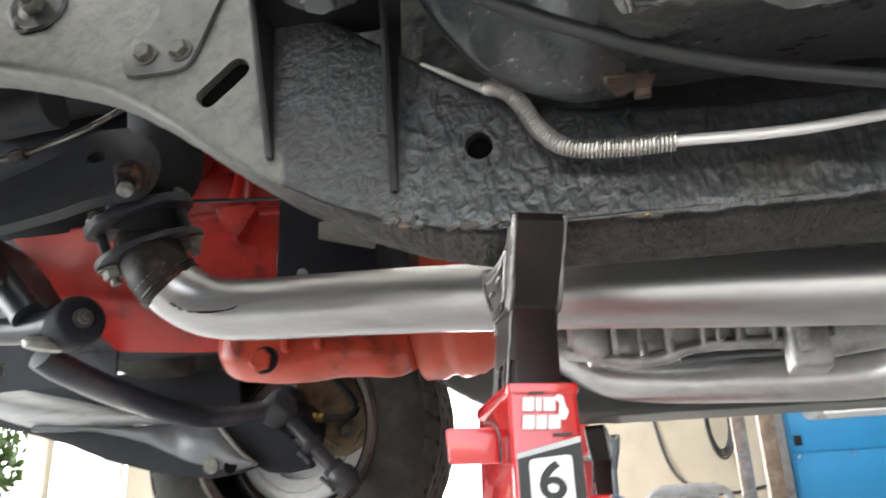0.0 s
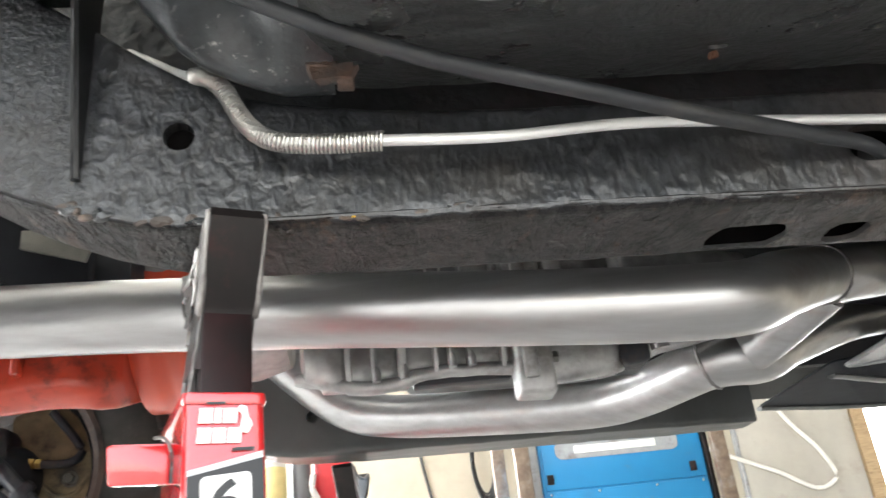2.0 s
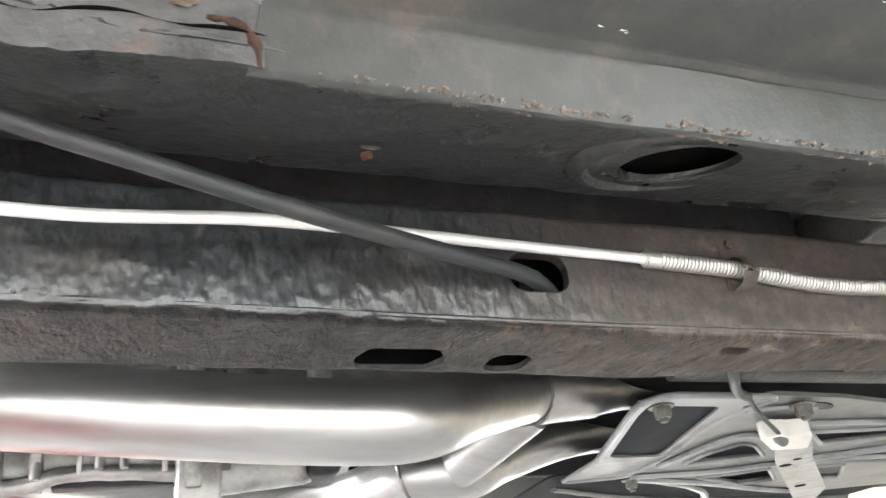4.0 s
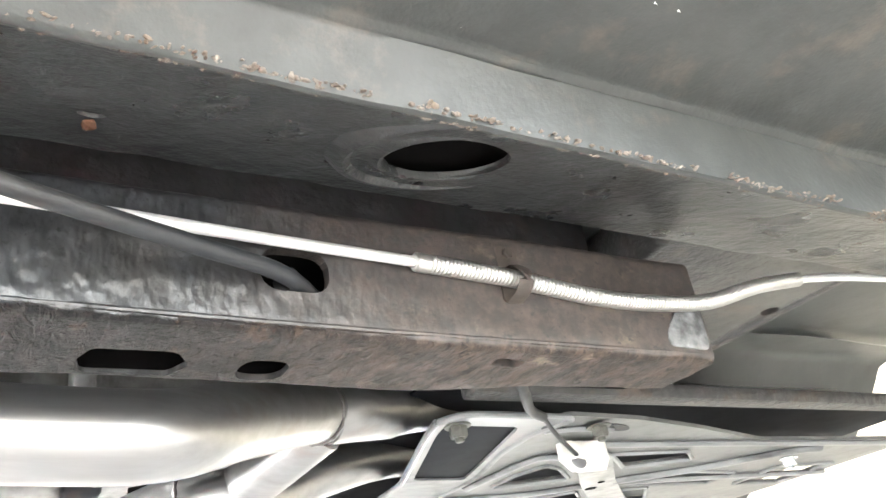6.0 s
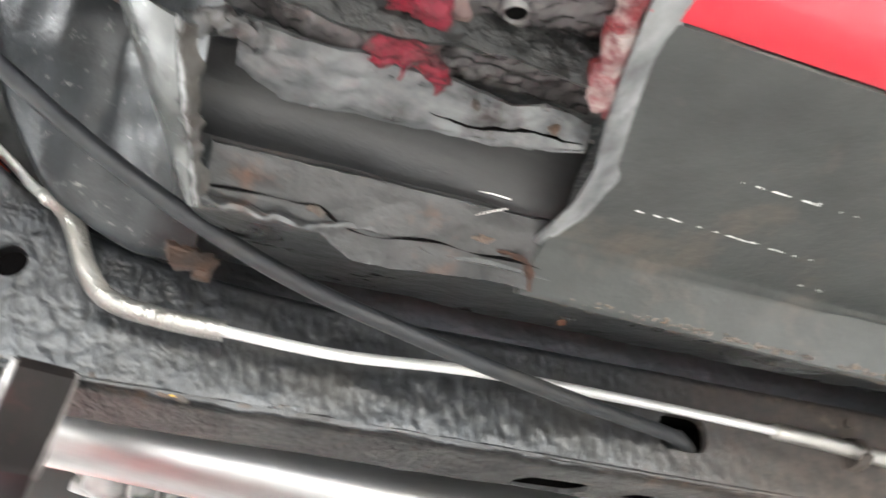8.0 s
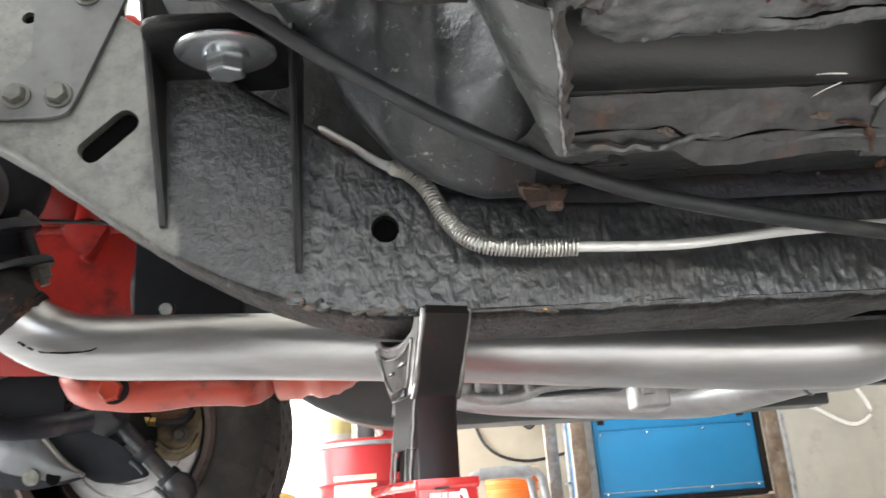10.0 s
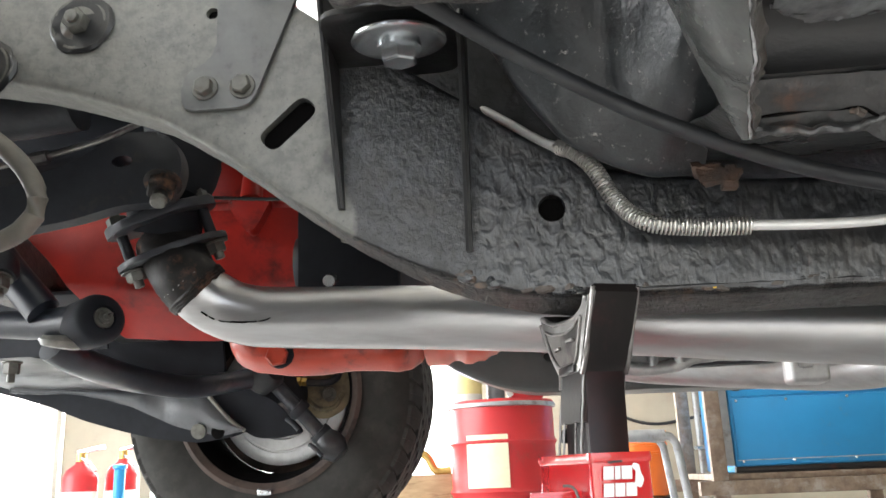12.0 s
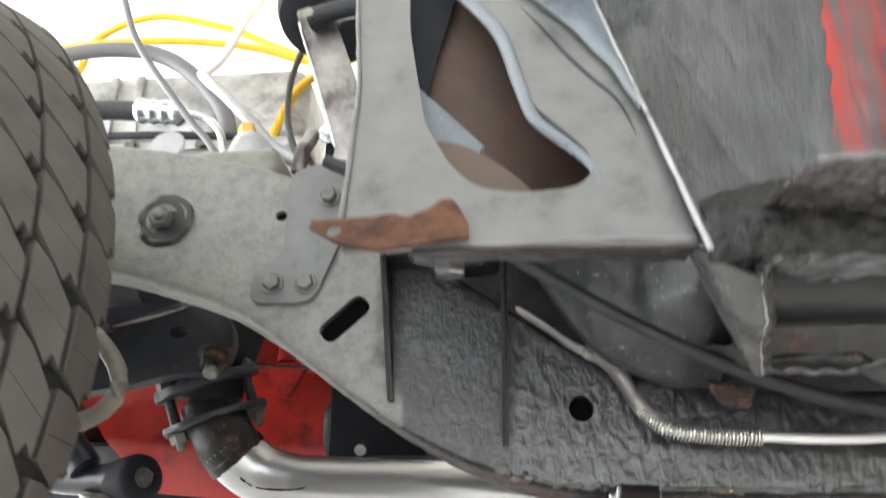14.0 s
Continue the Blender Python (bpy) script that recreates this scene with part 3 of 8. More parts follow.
def drum():
    d = thing("drum", (-0.19, 3.3, 0.0), "red steel drum with a pale paper label", "drum")
    m = pose(-0.19, 3.3, 0)
    prof = [(0.0, 0.0), (0.2, 0.0), (0.21, 0.006), (0.205, 0.015)]
    for k in range(3):
        prof += [(0.203, 0.18 * k + 0.15), (0.212, 0.18 * k + 0.165), (0.203, 0.18 * k + 0.18)]
    prof += [(0.203, 0.66), (0.21, 0.668), (0.205, 0.68), (0.195, 0.672), (0.0, 0.668)]
    part("shell", lathe(prof, m, 48), DRUMRED, d)
    us = span(-2.25, -1.45, 12)
    part("paper_label", sheet(us, span(0.36, 0.55, 4), lambda a, z: (-0.19 + 0.207 * math.cos(a), 3.3 + 0.207 * math.sin(a), z), 0.001), plain("label_paper", (0.75, 0.7, 0.5), 0.7), d, "pale yellowed paper label")
    part("band", lathe([(0.204, 0.652), (0.214, 0.655), (0.214, 0.668), (0.204, 0.672)], m, 48), GREYMETAL, d, "dull grey clamp ring round the lid")
    c = thing("jug", (-0.09, 3.34, 0.676), "red plastic fuel jug standing on the drum", "jug")
    part("jug_body", roughen(box(-0.16, -0.02, 3.27, 3.41, 0.676, 0.90, 0.025, seg=3), 0.002, 20), DRUMRED, c)
    part("jug_handle", tube([(-0.14, 3.27, 0.89), (-0.13, 3.25, 0.95), (-0.05, 3.25, 0.95), (-0.04, 3.27, 0.89)], 0.012, 10), DRUMRED, c)
    part("spout", tube([(-0.145, 3.26, 0.70), (-0.165, 3.25, 0.74), (-0.16, 3.25, 0.79)], 0.012, 10), WHITEPLASTIC, c, "white spout")
    c = thing("spray_can", (-0.205, 3.27, 0.676), "dark grey spray can standing on the drum", "can")
    part("can_body", lathe([(0.0, 0.676), (0.034, 0.676), (0.035, 0.68), (0.035, 0.86), (0.02, 0.885), (0.0, 0.885)], pose(-0.205, 3.27, 0), 24), GREYHOSE, c)
    part("cap", lathe([(0.0, 0.886), (0.024, 0.886), (0.024, 0.93), (0.0, 0.932)], pose(-0.205, 3.27, 0), 20), WHITEPLASTIC, c, "white cap")
    c = thing("bottle", (-0.315, 3.24, 0.676), "white plastic bottle with a yellow label", "bottle")
    mb = pose(-0.315, 3.24, 0)
    part("bottle_body", lathe([(0.0, 0.676), (0.052, 0.676), (0.057, 0.686), (0.057, 0.84), (0.03, 0.87), (0.016, 0.89), (0.016, 0.91), (0.0, 0.91)], mb, 24), WHITEPLASTIC, c)
    part("bottle_label", lathe([(0.0575, 0.71), (0.0585, 0.712), (0.0585, 0.82), (0.0575, 0.822)], mb, 24), plain("cream_label", (0.78, 0.66, 0.30), 0.6), c, "cream and yellow label")


drum()


def crate():
    c = thing("wooden_crate", (-0.52, 3.55, 0.0), "open wooden crate of pale boards on the floor", "crate")
    for x in (-0.72, -0.34):
        part("end_panel", box(x - 0.01, x + 0.01, 3.32, 3.75, 0.02, 0.42, 0.003), WOOD, c)
    for z in (0.02, 0.16, 0.30):
        for y in (3.32, 3.74):
            part("slat", box(-0.73, -0.33, y - 0.008, y + 0.008, z, z + 0.115, 0.003), WOOD, c)
    part("bottom_board", box(-0.71, -0.35, 3.33, 3.73, 0.0, 0.016, 0.002), WOOD, c)
    k = thing("hand_tool", (-0.52, 3.4, 0.41), "brass coloured clamp lying on the crate", "tool")
    part("jaw", tube([(-0.62, 3.345, 0.432), (-0.58, 3.34, 0.50), (-0.50, 3.34, 0.49), (-0.46, 3.34, 0.43), (-0.4, 3.34, 0.428)], 0.016, 10), BRASS, k)


crate()


def red_gear():
    for x, y, h in ((-2.40, 4.2, 0.52), (-2.25, 4.36, 0.53)):
        f = thing("fire_extinguisher", (x, y, 0.0), "red fire extinguisher with white and yellow labels on the floor", "extinguisher", "extinguishers on the floor")
        m = pose(x, y, 0)
        part("bottle", lathe([(0.0, 0.0), (0.080, 0.0), (0.086, 0.012), (0.086, h - 0.05), (0.07, h - 0.01), (0.03, h + 0.02), (0.022, h + 0.04), (0.0, h + 0.04)], m, 28), DRUMRED, f)
        part("label_band", lathe([(0.0862, 0.27), (0.0872, 0.272), (0.0872, 0.40), (0.0862, 0.402)], m, 28), WHITEPLASTIC, f, "white label band")
        part("label_band", lathe([(0.0862, 0.20), (0.0872, 0.202), (0.0872, 0.262), (0.0862, 0.264)], m, 28), YELLOW, f, "yellow label band")
        part("valve", lathe([(0.0, h + 0.03), (0.025, h + 0.03), (0.025, h + 0.075), (0.0, h + 0.08)], m, 16), BRASS, f)
        part("handle", tube([(x - 0.02, y, h + 0.075), (x + 0.06, y - 0.01, h + 0.09), (x + 0.13, y - 0.02, h + 0.10)], 0.012, 8), ZINC, f)
        part("lever", tube([(x - 0.02, y, h + 0.06), (x + 0.05, y - 0.03, h + 0.03), (x + 0.10, y - 0.04, h - 0.02)], 0.010, 8), ZINC, f)
    a = thing("axle_stand", (-2.04, 3.9, 0.0), "white axle stand with a teal column on the floor", "axle stand")
    part("column", lathe([(0.0, 0.30), (0.026, 0.30), (0.026, 0.50), (0.034, 0.505), (0.034, 0.52), (0.0, 0.525)], pose(-2.04, 3.9, 0), 20), BLUE, a, "teal column")
    for k in range(3):
        t = 2.2 + k * 2.094
        part("leg", tube([(-2.04, 3.9, 0.36), (-2.04 + 0.10 * math.cos(t), 3.9 + 0.10 * math.sin(t), 0.22), (-2.04 + 0.19 * math.cos(t), 3.9 + 0.19 * math.sin(t), 0.018)], 0.018, 8), WHITEPLASTIC, a)


tagged(part("trim", box(-3.50, -3.36, 5.60, 5.66, 0, 2.45, 0.004), WHITEPLASTIC, smooth=False), "white painted post at the yard opening", "trim", kind="structure")
red_gear()


def wall_wiring():
    w = thing("cable_coil", (0.85, 5.6, 0.8), "black electric cable hanging coiled on the back wall", "cable")
    bm = bm_new()
    for k in range(4):
        a = 0.13 + 0.012 * k
        tube([(0.80 + a * math.sin(2 * math.pi * j / 14) * 0.5, 5.66 - 0.01 * k, 1.15 + a * 1.6 * math.cos(2 * math.pi * j / 14)) for j in range(15)], 0.008, 8, 0.03, bm)
    part("coil", bm, RUBBER, w)
    part("hook", tube([(0.80, 5.705, 1.38), (0.80, 5.64, 1.37), (0.80, 5.62, 1.40)], 0.006, 8), ZINC, w)
    w = thing("wall_cable", (0.45, 5.69, 1.0), "thin black cable running down the wall", "cable")
    part("lead", tube([(0.36, 5.69, 1.6), (0.40, 5.69, 1.15), (0.50, 5.68, 0.8), (0.75, 5.69, 0.68), (1.1, 5.69, 0.72)], 0.01, 8, 0.05), RUBBER, w)
    p = thing("conduit", (1.05, 5.66, 1.3), "vertical grey steel conduit fixed to the wall", "conduit")
    part("pipe", tube([(1.05, 5.675, 0.2), (1.05, 5.675, 1.4), (1.05, 5.675, 2.6)], 0.02, 12, 0.2), GREYMETAL, p)
    for z in (0.5, 1.3, 2.1):
        part("strap", box(1.01, 1.09, 5.65, 5.702, z, z + 0.025, 0.003), ZINC, p)
    h = thing("air_hose", (2.8, 5.6, 0.9), "pale air hose drooping over the sheet panel", "hose")
    part("hose", tube([(2.30, 5.63, 1.10), (2.512, 5.62, 1.002), (2.785, 5.62, 0.884), (3.011, 5.62, 0.761), (3.14, 5.62, 0.789), (3.176, 5.62, 0.853), (3.099, 5.62, 1.018), (2.949, 5.62, 1.205), (2.80, 5.62, 1.45)], 0.014, 10, 0.04), WHITEPLASTIC, h)
    part("hook", tube([(2.80, 5.70, 1.45), (2.80, 5.62, 1.44), (2.80, 5.60, 1.47)], 0.006, 8), ZINC, h)
    p = thing("sheet_panel", (2.99, 5.66, 0.0), "grey-beige sheet panel leaning flat on the wall", "panel")
    part("board", box(2.57, 3.41, 5.655, 5.696, 0.0, 2.05, 0.004), SHEETGREY, p)
    part("edge_strip", box(2.545, 2.568, 5.650, 5.696, 0.0, 2.05, 0.003), GREYMETAL, p)


wall_wiring()

# ---- chassis frame ----
LOW = [(-1.2, 0.80), (-0.85, 0.815), (-0.644, 0.808), (-0.548, 0.790), (-0.437, 0.7526), (-0.366, 0.7075), (-0.303, 0.656), (-0.228, 0.6045), (-0.15, 0.57), (-0.08, 0.556), (0.0, 0.553), (0.3, 0.550), (0.6, 0.545), (0.9, 0.545)]
TOP = [(-1.2, 0.95), (-0.85, 0.965), (-0.66, 0.965), (-0.595, 0.955), (-0.519, 0.943), (-0.451, 0.925), (-0.372, 0.904), (-0.31, 0.862), (-0.248, 0.812), (-0.194, 0.777), (-0.138, 0.737), (-0.085, 0.695), (-0.03, 0.667), (0.06, 0.652), (0.167, 0.647), (0.9, 0.647)]
INNER = [(-1.2, 0.715), (-0.25, 0.715), (-0.05, 0.762), (0.05, 0.768), (0.6, 0.768), (0.75, 0.745), (0.9, 0.74)]


def rail_mesh(x0, x1, outer, inner, low, top, step=0.008, r=0.008, lumps=0.0011, mirror=None):
    bm = bm_new()
    loops = []
    nx = int((x1 - x0) / step)
    for i in range(nx + 1):
        x = x0 + (x1 - x0) * i / nx
        y0, y1, z0, z1 = outer, smooth_table(inner, x), smooth_table(low, x), smooth_table(top, x)
        pts = []
        for cy, cz, a0 in ((y0 + r, z0 + r, math.pi), (y1 - r, z0 + r, 1.5 * math.pi), (y1 - r, z1 - r, 0.0), (y0 + r, z1 - r, 0.5 * math.pi)):
            for k in range(5):
                a = a0 + k * math.pi / 8
                pts.append((cy + r * math.cos(a), cz + r * math.sin(a)))
        ring = []
        for j, (y, z) in enumerate(pts):
            ring.append((y, z))
            ny, nz = pts[(j + 1) % len(pts)]
            gap = math.hypot(ny - y, nz - z)
            if gap > 0.02:
                n = int(gap / 0.009)
                n = {4: 10, 9: 14, 14: 5, 19: 16}.get(j, n)
                ring += [(y + (ny - y) * k / n, z + (nz - z) * k / n) for k in range(1, n)]
        loop = []
        for y, z in ring:
            q = Vector((x * 34, y * 34, z * 60))
            d = lumps * (noise.noise(q) + 0.6 * noise.noise(q * 2.3) + 1.4 * noise.noise(q * 0.22))
            yy = y + (d if y < outer + 0.03 else 0)
            zz = z + (d if z < z0 + 0.02 else 0)
            if mirror is not None:
                yy = mirror - yy
            loop.append(Vector((x, yy, zz)))
        loops.append(loop)
    return rings(bm, loops)


def frame_coat():
    """Glossy lumpy sealer that turns into grey paint in front, flaky scale below darkened for shade, and surface rust
    behind.
    """
    m = bpy.data.materials.new("frame_coat")
    m.use_nodes = True
    nt = m.node_tree
    N, L = nt.nodes, nt.links
    p = N["Principled BSDF"]
    tc, sep = N.new("ShaderNodeTexCoord"), N.new("ShaderNodeSeparateXYZ")
    L.new(tc.outputs["Object"], sep.inputs[0])

    def noise_of(scale, detail, rough=0.55, stretch=None, turn=(0, 0, 0), warp=0.0):
        t = N.new("ShaderNodeTexNoise")
        t.inputs["Scale"].default_value, t.inputs["Detail"].default_value, t.inputs["Roughness"].default_value = scale, detail, rough
        t.inputs["Distortion"].default_value = warp
        mp = N.new("ShaderNodeMapping")
        mp.inputs["Rotation"].default_value = turn
        if stretch:
            mp.inputs["Scale"].default_value = stretch
        L.new(tc.outputs["Object"], mp.inputs[0])
        L.new(mp.outputs[0], t.inputs["Vector"])
        return t.outputs["Fac"]

    def line(src, a, b, lo=0.0, hi=1.0):
        r = N.new("ShaderNodeMapRange")
        r.interpolation_type = "SMOOTHSTEP"
        for k, v in zip((1, 2, 3, 4), (a, b, lo, hi)):
            r.inputs[k].default_value = v
        L.new(src, r.inputs[0])
        return r.outputs[0]

    def calc(op, a, b):
        q = N.new("ShaderNodeMath")
        q.operation = op
        for k, v in enumerate((a, b)):
            if isinstance(v, (int, float)):
                q.inputs[k].default_value = v
            else:
                L.new(v, q.inputs[k])
        return q.outputs[0]

    def mix(fac, a, b):
        q = N.new("ShaderNodeMix")
        q.data_type = "RGBA"
        L.new(fac, q.inputs[0])
        for k, v in ((6, a), (7, b)):
            if isinstance(v, tuple):
                q.inputs[k].default_value = (*v, 1)
            else:
                L.new(v, q.inputs[k])
        return q.outputs[2]

    x = sep.outputs[0]
    wander = noise_of(13.0, 8.0)
    xw = calc("ADD", x, calc("MULTIPLY", wander, 0.15))
    front = line(xw, -0.170, -0.196)
    rear = line(xw, 0.40, 0.72)
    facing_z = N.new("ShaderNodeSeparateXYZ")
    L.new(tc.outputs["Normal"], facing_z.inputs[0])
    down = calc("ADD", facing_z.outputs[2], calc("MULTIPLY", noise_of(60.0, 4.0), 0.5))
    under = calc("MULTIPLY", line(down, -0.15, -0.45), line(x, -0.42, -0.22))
    fine_side = line(x, -0.145, -0.13)

    # relief: grit before the second rib, lumps behind it, upright ripples further back, flakes below
    grit = noise_of(150.0, 4.0, 0.6, (1, 1, 0.85))
    lumps = noise_of(88.0, 2.2, 0.5, (1, 1, 0.72), (0, 0.45, 0), 0.35)
    ripple = noise_of(112.0, 1.4, 0.5, (1, 1, 0.55), (0, -0.30, 0), 0.2)
    back = line(x, 0.03, 0.13)
    h = N.new("ShaderNodeMix")
    L.new(fine_side, h.inputs[0])
    L.new(calc("MULTIPLY", grit, 0.85), h.inputs[2])
    L.new(lumps, h.inputs[3])
    h2 = N.new("ShaderNodeMix")
    L.new(back, h2.inputs[0])
    L.new(h.outputs[0], h2.inputs[2])
    L.new(calc("MULTIPLY", ripple, 1.15), h2.inputs[3])
    flake = noise_of(80.0, 4.0, 0.6, (1, 0.35, 1), (0, 0, 0.25), 0.6)
    step = N.new("ShaderNodeValToRGB")
    step.color_ramp.elements[0].position, step.color_ramp.elements[1].position = 0.47, 0.53
    L.new(flake, step.inputs[0])
    h3 = N.new("ShaderNodeMix")
    L.new(under, h3.inputs[0])
    L.new(h2.outputs[0], h3.inputs[2])
    L.new(calc("ADD", calc("MULTIPLY", step.outputs[0], 0.9), calc("MULTIPLY", noise_of(150.0, 6.0, 0.68, (1, 0.5, 1)), 1.9)), h3.inputs[3])
    b1, b2 = N.new("ShaderNodeBump"), N.new("ShaderNodeBump")
    b1.inputs["Distance"].default_value = 0.0062
    L.new(calc("SUBTRACT", calc("SUBTRACT", calc("SUBTRACT", calc("ADD", 0.62, calc("MULTIPLY", under, 0.36)), calc("MULTIPLY", back, 0.14)), calc("MULTIPLY", front, 0.44)), calc("MULTIPLY", rear, 0.40)), b1.inputs["Strength"])
    L.new(h3.outputs[0], b1.inputs["Height"])
    b2.inputs["Strength"].default_value, b2.inputs["Distance"].default_value = 0.42, 0.0011
    L.new(noise_of(300.0, 5.0, 0.65), b2.inputs["Height"])
    L.new(b1.outputs[0], b2.inputs["Normal"])
    L.new(b2.outputs[0], p.inputs["Normal"])

    tar = mix(line(lumps, 0.36, 0.66), (0.014, 0.0152, 0.017), (0.035, 0.038, 0.042))
    tar = mix(line(noise_of(9.0, 6.0, 0.6), 0.52, 0.72), tar, (0.027, 0.0255, 0.024))
    pits = line(noise_of(230.0, 3.0, 0.6), 0.60, 0.66)
    tar = mix(pits, tar, (0.004, 0.004, 0.0045))
    paint = mix(line(noise_of(75.0, 10.0, 0.7), 0.34, 0.62), (0.098, 0.099, 0.091), (0.158, 0.158, 0.141))
    paint = mix(line(noise_of(34.0, 9.0, 0.75, (0.6, 1, 1)), 0.60, 0.70), paint, (0.066, 0.067, 0.064))
    paint = mix(line(noise_of(48.0, 8.0, 0.75), 0.66, 0.70), paint, (0.20, 0.185, 0.155))
    paint = mix(line(noise_of(190.0, 6.0, 0.75), 0.62, 0.68), paint, (0.026, 0.026, 0.025))
    rust = mix(line(noise_of(64.0, 10.0, 0.72, (1, 0.5, 1)), 0.38, 0.68), (0.032, 0.026, 0.0235), (0.090, 0.066, 0.053))
    rust = mix(line(noise_of(30.0, 8.0, 0.7), 0.57, 0.72), rust, (0.19, 0.15, 0.11))
    rust = mix(line(noise_of(120.0, 6.0, 0.7, (1, 0.5, 1)), 0.57, 0.63), rust, (0.022, 0.019, 0.018))
    rust = mix(line(noise_of(85.0, 8.0, 0.75, (0.5, 1, 1)), 0.66, 0.72), rust, (0.24, 0.21, 0.18))
    # scale kept near-black: shade under the rail put into its colour
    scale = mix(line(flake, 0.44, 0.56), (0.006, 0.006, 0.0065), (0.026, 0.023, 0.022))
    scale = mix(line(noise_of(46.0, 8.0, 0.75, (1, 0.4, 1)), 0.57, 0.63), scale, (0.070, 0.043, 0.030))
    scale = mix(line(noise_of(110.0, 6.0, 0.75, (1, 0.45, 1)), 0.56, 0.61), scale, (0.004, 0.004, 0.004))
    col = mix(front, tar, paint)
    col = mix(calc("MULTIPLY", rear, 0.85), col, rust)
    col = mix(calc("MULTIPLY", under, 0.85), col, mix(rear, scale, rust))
    L.new(col, p.inputs["Base Color"])
    ro = calc("ADD", line(noise_of(18.0, 4.0), 0.3, 0.7, 0.28, 0.42), calc("MULTIPLY", rear, 0.22))
    ro = calc("ADD", ro, calc("MULTIPLY", front, 0.10))
    ro = calc("ADD", ro, calc("MULTIPLY", under, 0.10))
    L.new(ro, p.inputs["Roughness"])
    L.new(calc("SUBTRACT", 0.8, calc("MULTIPLY", under, 0.55)), p.inputs["Specular IOR Level"])
    return m


def chassis():
    f = thing("chassis_frame", (0.0, 0.7, 0.55), "black undercoated steel car frame rail with a grey front horn", "frame rail")
    m = frame_coat()
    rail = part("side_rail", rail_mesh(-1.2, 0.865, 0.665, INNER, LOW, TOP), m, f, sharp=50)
    X, Y, Z = (1, 0, 0), (0, 1, 0), (0, 0, 1)

    def hole_y(poly, depth=0.05):
        return slab(poly, X, Z, (0, 0.655 + depth, 0), depth)

    def hole_z(poly, z0=0.53, depth=0.06):
        return slab(poly, X, Y, (0, 0, z0), depth)

    oval = rounded([(0.448, 0.577), (0.498, 0.577), (0.498, 0.609), (0.448, 0.609)], 0.016)
    ring = [(-0.0745 + 0.0118 * math.cos(a * math.pi / 10), 0.634 + 0.0122 * math.sin(a * math.pi / 10)) for a in range(20)]
    c, s = math.cos(radians(43)), math.sin(radians(43))
    slot = [(-0.305 + a * c - b * s, 0.731 + a * s + b * c) for a, b in rounded([(-0.029, -0.0115), (0.029, -0.0115), (0.029, 0.0115), (-0.029, 0.0115)], 0.0114)]
    cut(rail, [box(-0.04, 0.845, 0.674, 0.762, 0.5575, 0.634, 0.003), box(0.3, 0.845, 0.674, 0.762, 0.5525, 0.60, 0.003), box(-0.105, -0.03, 0.676, 0.742, 0.60, 0.668, 0.004), hole_y(oval), hole_y(ring, 0.05), hole_y(slot, 0.05),
               hole_z(rounded([(0.352, 0.712), (0.406, 0.713), (0.418, 0.735), (0.408, 0.757), (0.350, 0.757), (0.345, 0.735)], 0.006)),
               hole_z(rounded([(0.453, 0.718), (0.489, 0.718), (0.489, 0.757), (0.453, 0.757)], 0.017)),
               hole_z(rounded([(0.643, 0.684), (0.672, 0.687), (0.672, 0.704), (0.645, 0.701)], 0.006)),
               slab([(-0.380 + 0.0062 * math.cos(a * 0.3927), 0.851 + 0.0062 * math.sin(a * 0.3927)) for a in range(16)], X, Z, (0, 0.7, 0), 0.045)])
    # near-black lining that paints the shade seen through the rail holes
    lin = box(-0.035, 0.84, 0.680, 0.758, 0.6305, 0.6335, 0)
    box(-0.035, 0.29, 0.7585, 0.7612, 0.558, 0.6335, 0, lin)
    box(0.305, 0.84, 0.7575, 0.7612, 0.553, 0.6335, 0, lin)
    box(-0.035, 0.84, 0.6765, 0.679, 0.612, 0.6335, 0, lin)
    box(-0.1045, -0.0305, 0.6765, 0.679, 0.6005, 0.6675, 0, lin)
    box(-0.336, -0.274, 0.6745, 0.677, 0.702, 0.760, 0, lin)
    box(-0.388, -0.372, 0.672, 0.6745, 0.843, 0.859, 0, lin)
    part("hollow", lin, HOLLOW, rail, "near-black lining, the shade inside the rail painted on", smooth=False)
    # gussets under the body mount
    for xa, xb, front in ((-0.263, -0.256, 0.600), (-0.142, -0.1465, 0.612)):
        zb, zt = (0.645, 0.856) if xa < -0.2 else (0.600, 0.80)
        bm = bm_new()
        loops = []
        for k in range(9):
            t = k / 8
            z = zb + (zt - zb) * t
            x = xb + (xa - xb) * t
            y = 0.664 - (0.664 - front) * min(1.0, 0.06 + t * 1.05)
            loops.append([Vector((x - 0.0028, 0.675, z)), Vector((x - 0.0028, y, z)), Vector((x, y - 0.0015, z)), Vector((x + 0.0028, y, z)), Vector((x + 0.0028, 0.675, z))])
        part("gusset", rings(bm, loops), GUSSETBLACK, f)
    part("mount_bracket", slab(rounded([(-0.258, 0.575), (-0.147, 0.575), (-0.147, 0.69), (-0.258, 0.69)], 0.02), X, Y, (0, 0, 0.782), 0.006, 0.0015), GUSSETBLACK, f)
    lump = lathe([(0.0, -0.004), (0.012, 0.0), (0.014, 0.008), (0.01, 0.016), (0, 0.019)], facing((-0.245, 0.662, 0.80), (0.2, -1, 0.2)), 14)
    part("weld_blob", roughen(lump, 0.003, 90), UNDERCOAT, f)
    mount = part("mount_washer", lathe([(0.012, 0.0), (0.037, 0.0005), (0.0395, 0.002), (0.0395, 0.0038), (0.037, 0.005), (0.012, 0.005)], facing((-0.193, 0.600, 0.7645), (0.0, -0.12, 1)), 48), ZINC, f, "shiny zinc plated washer")
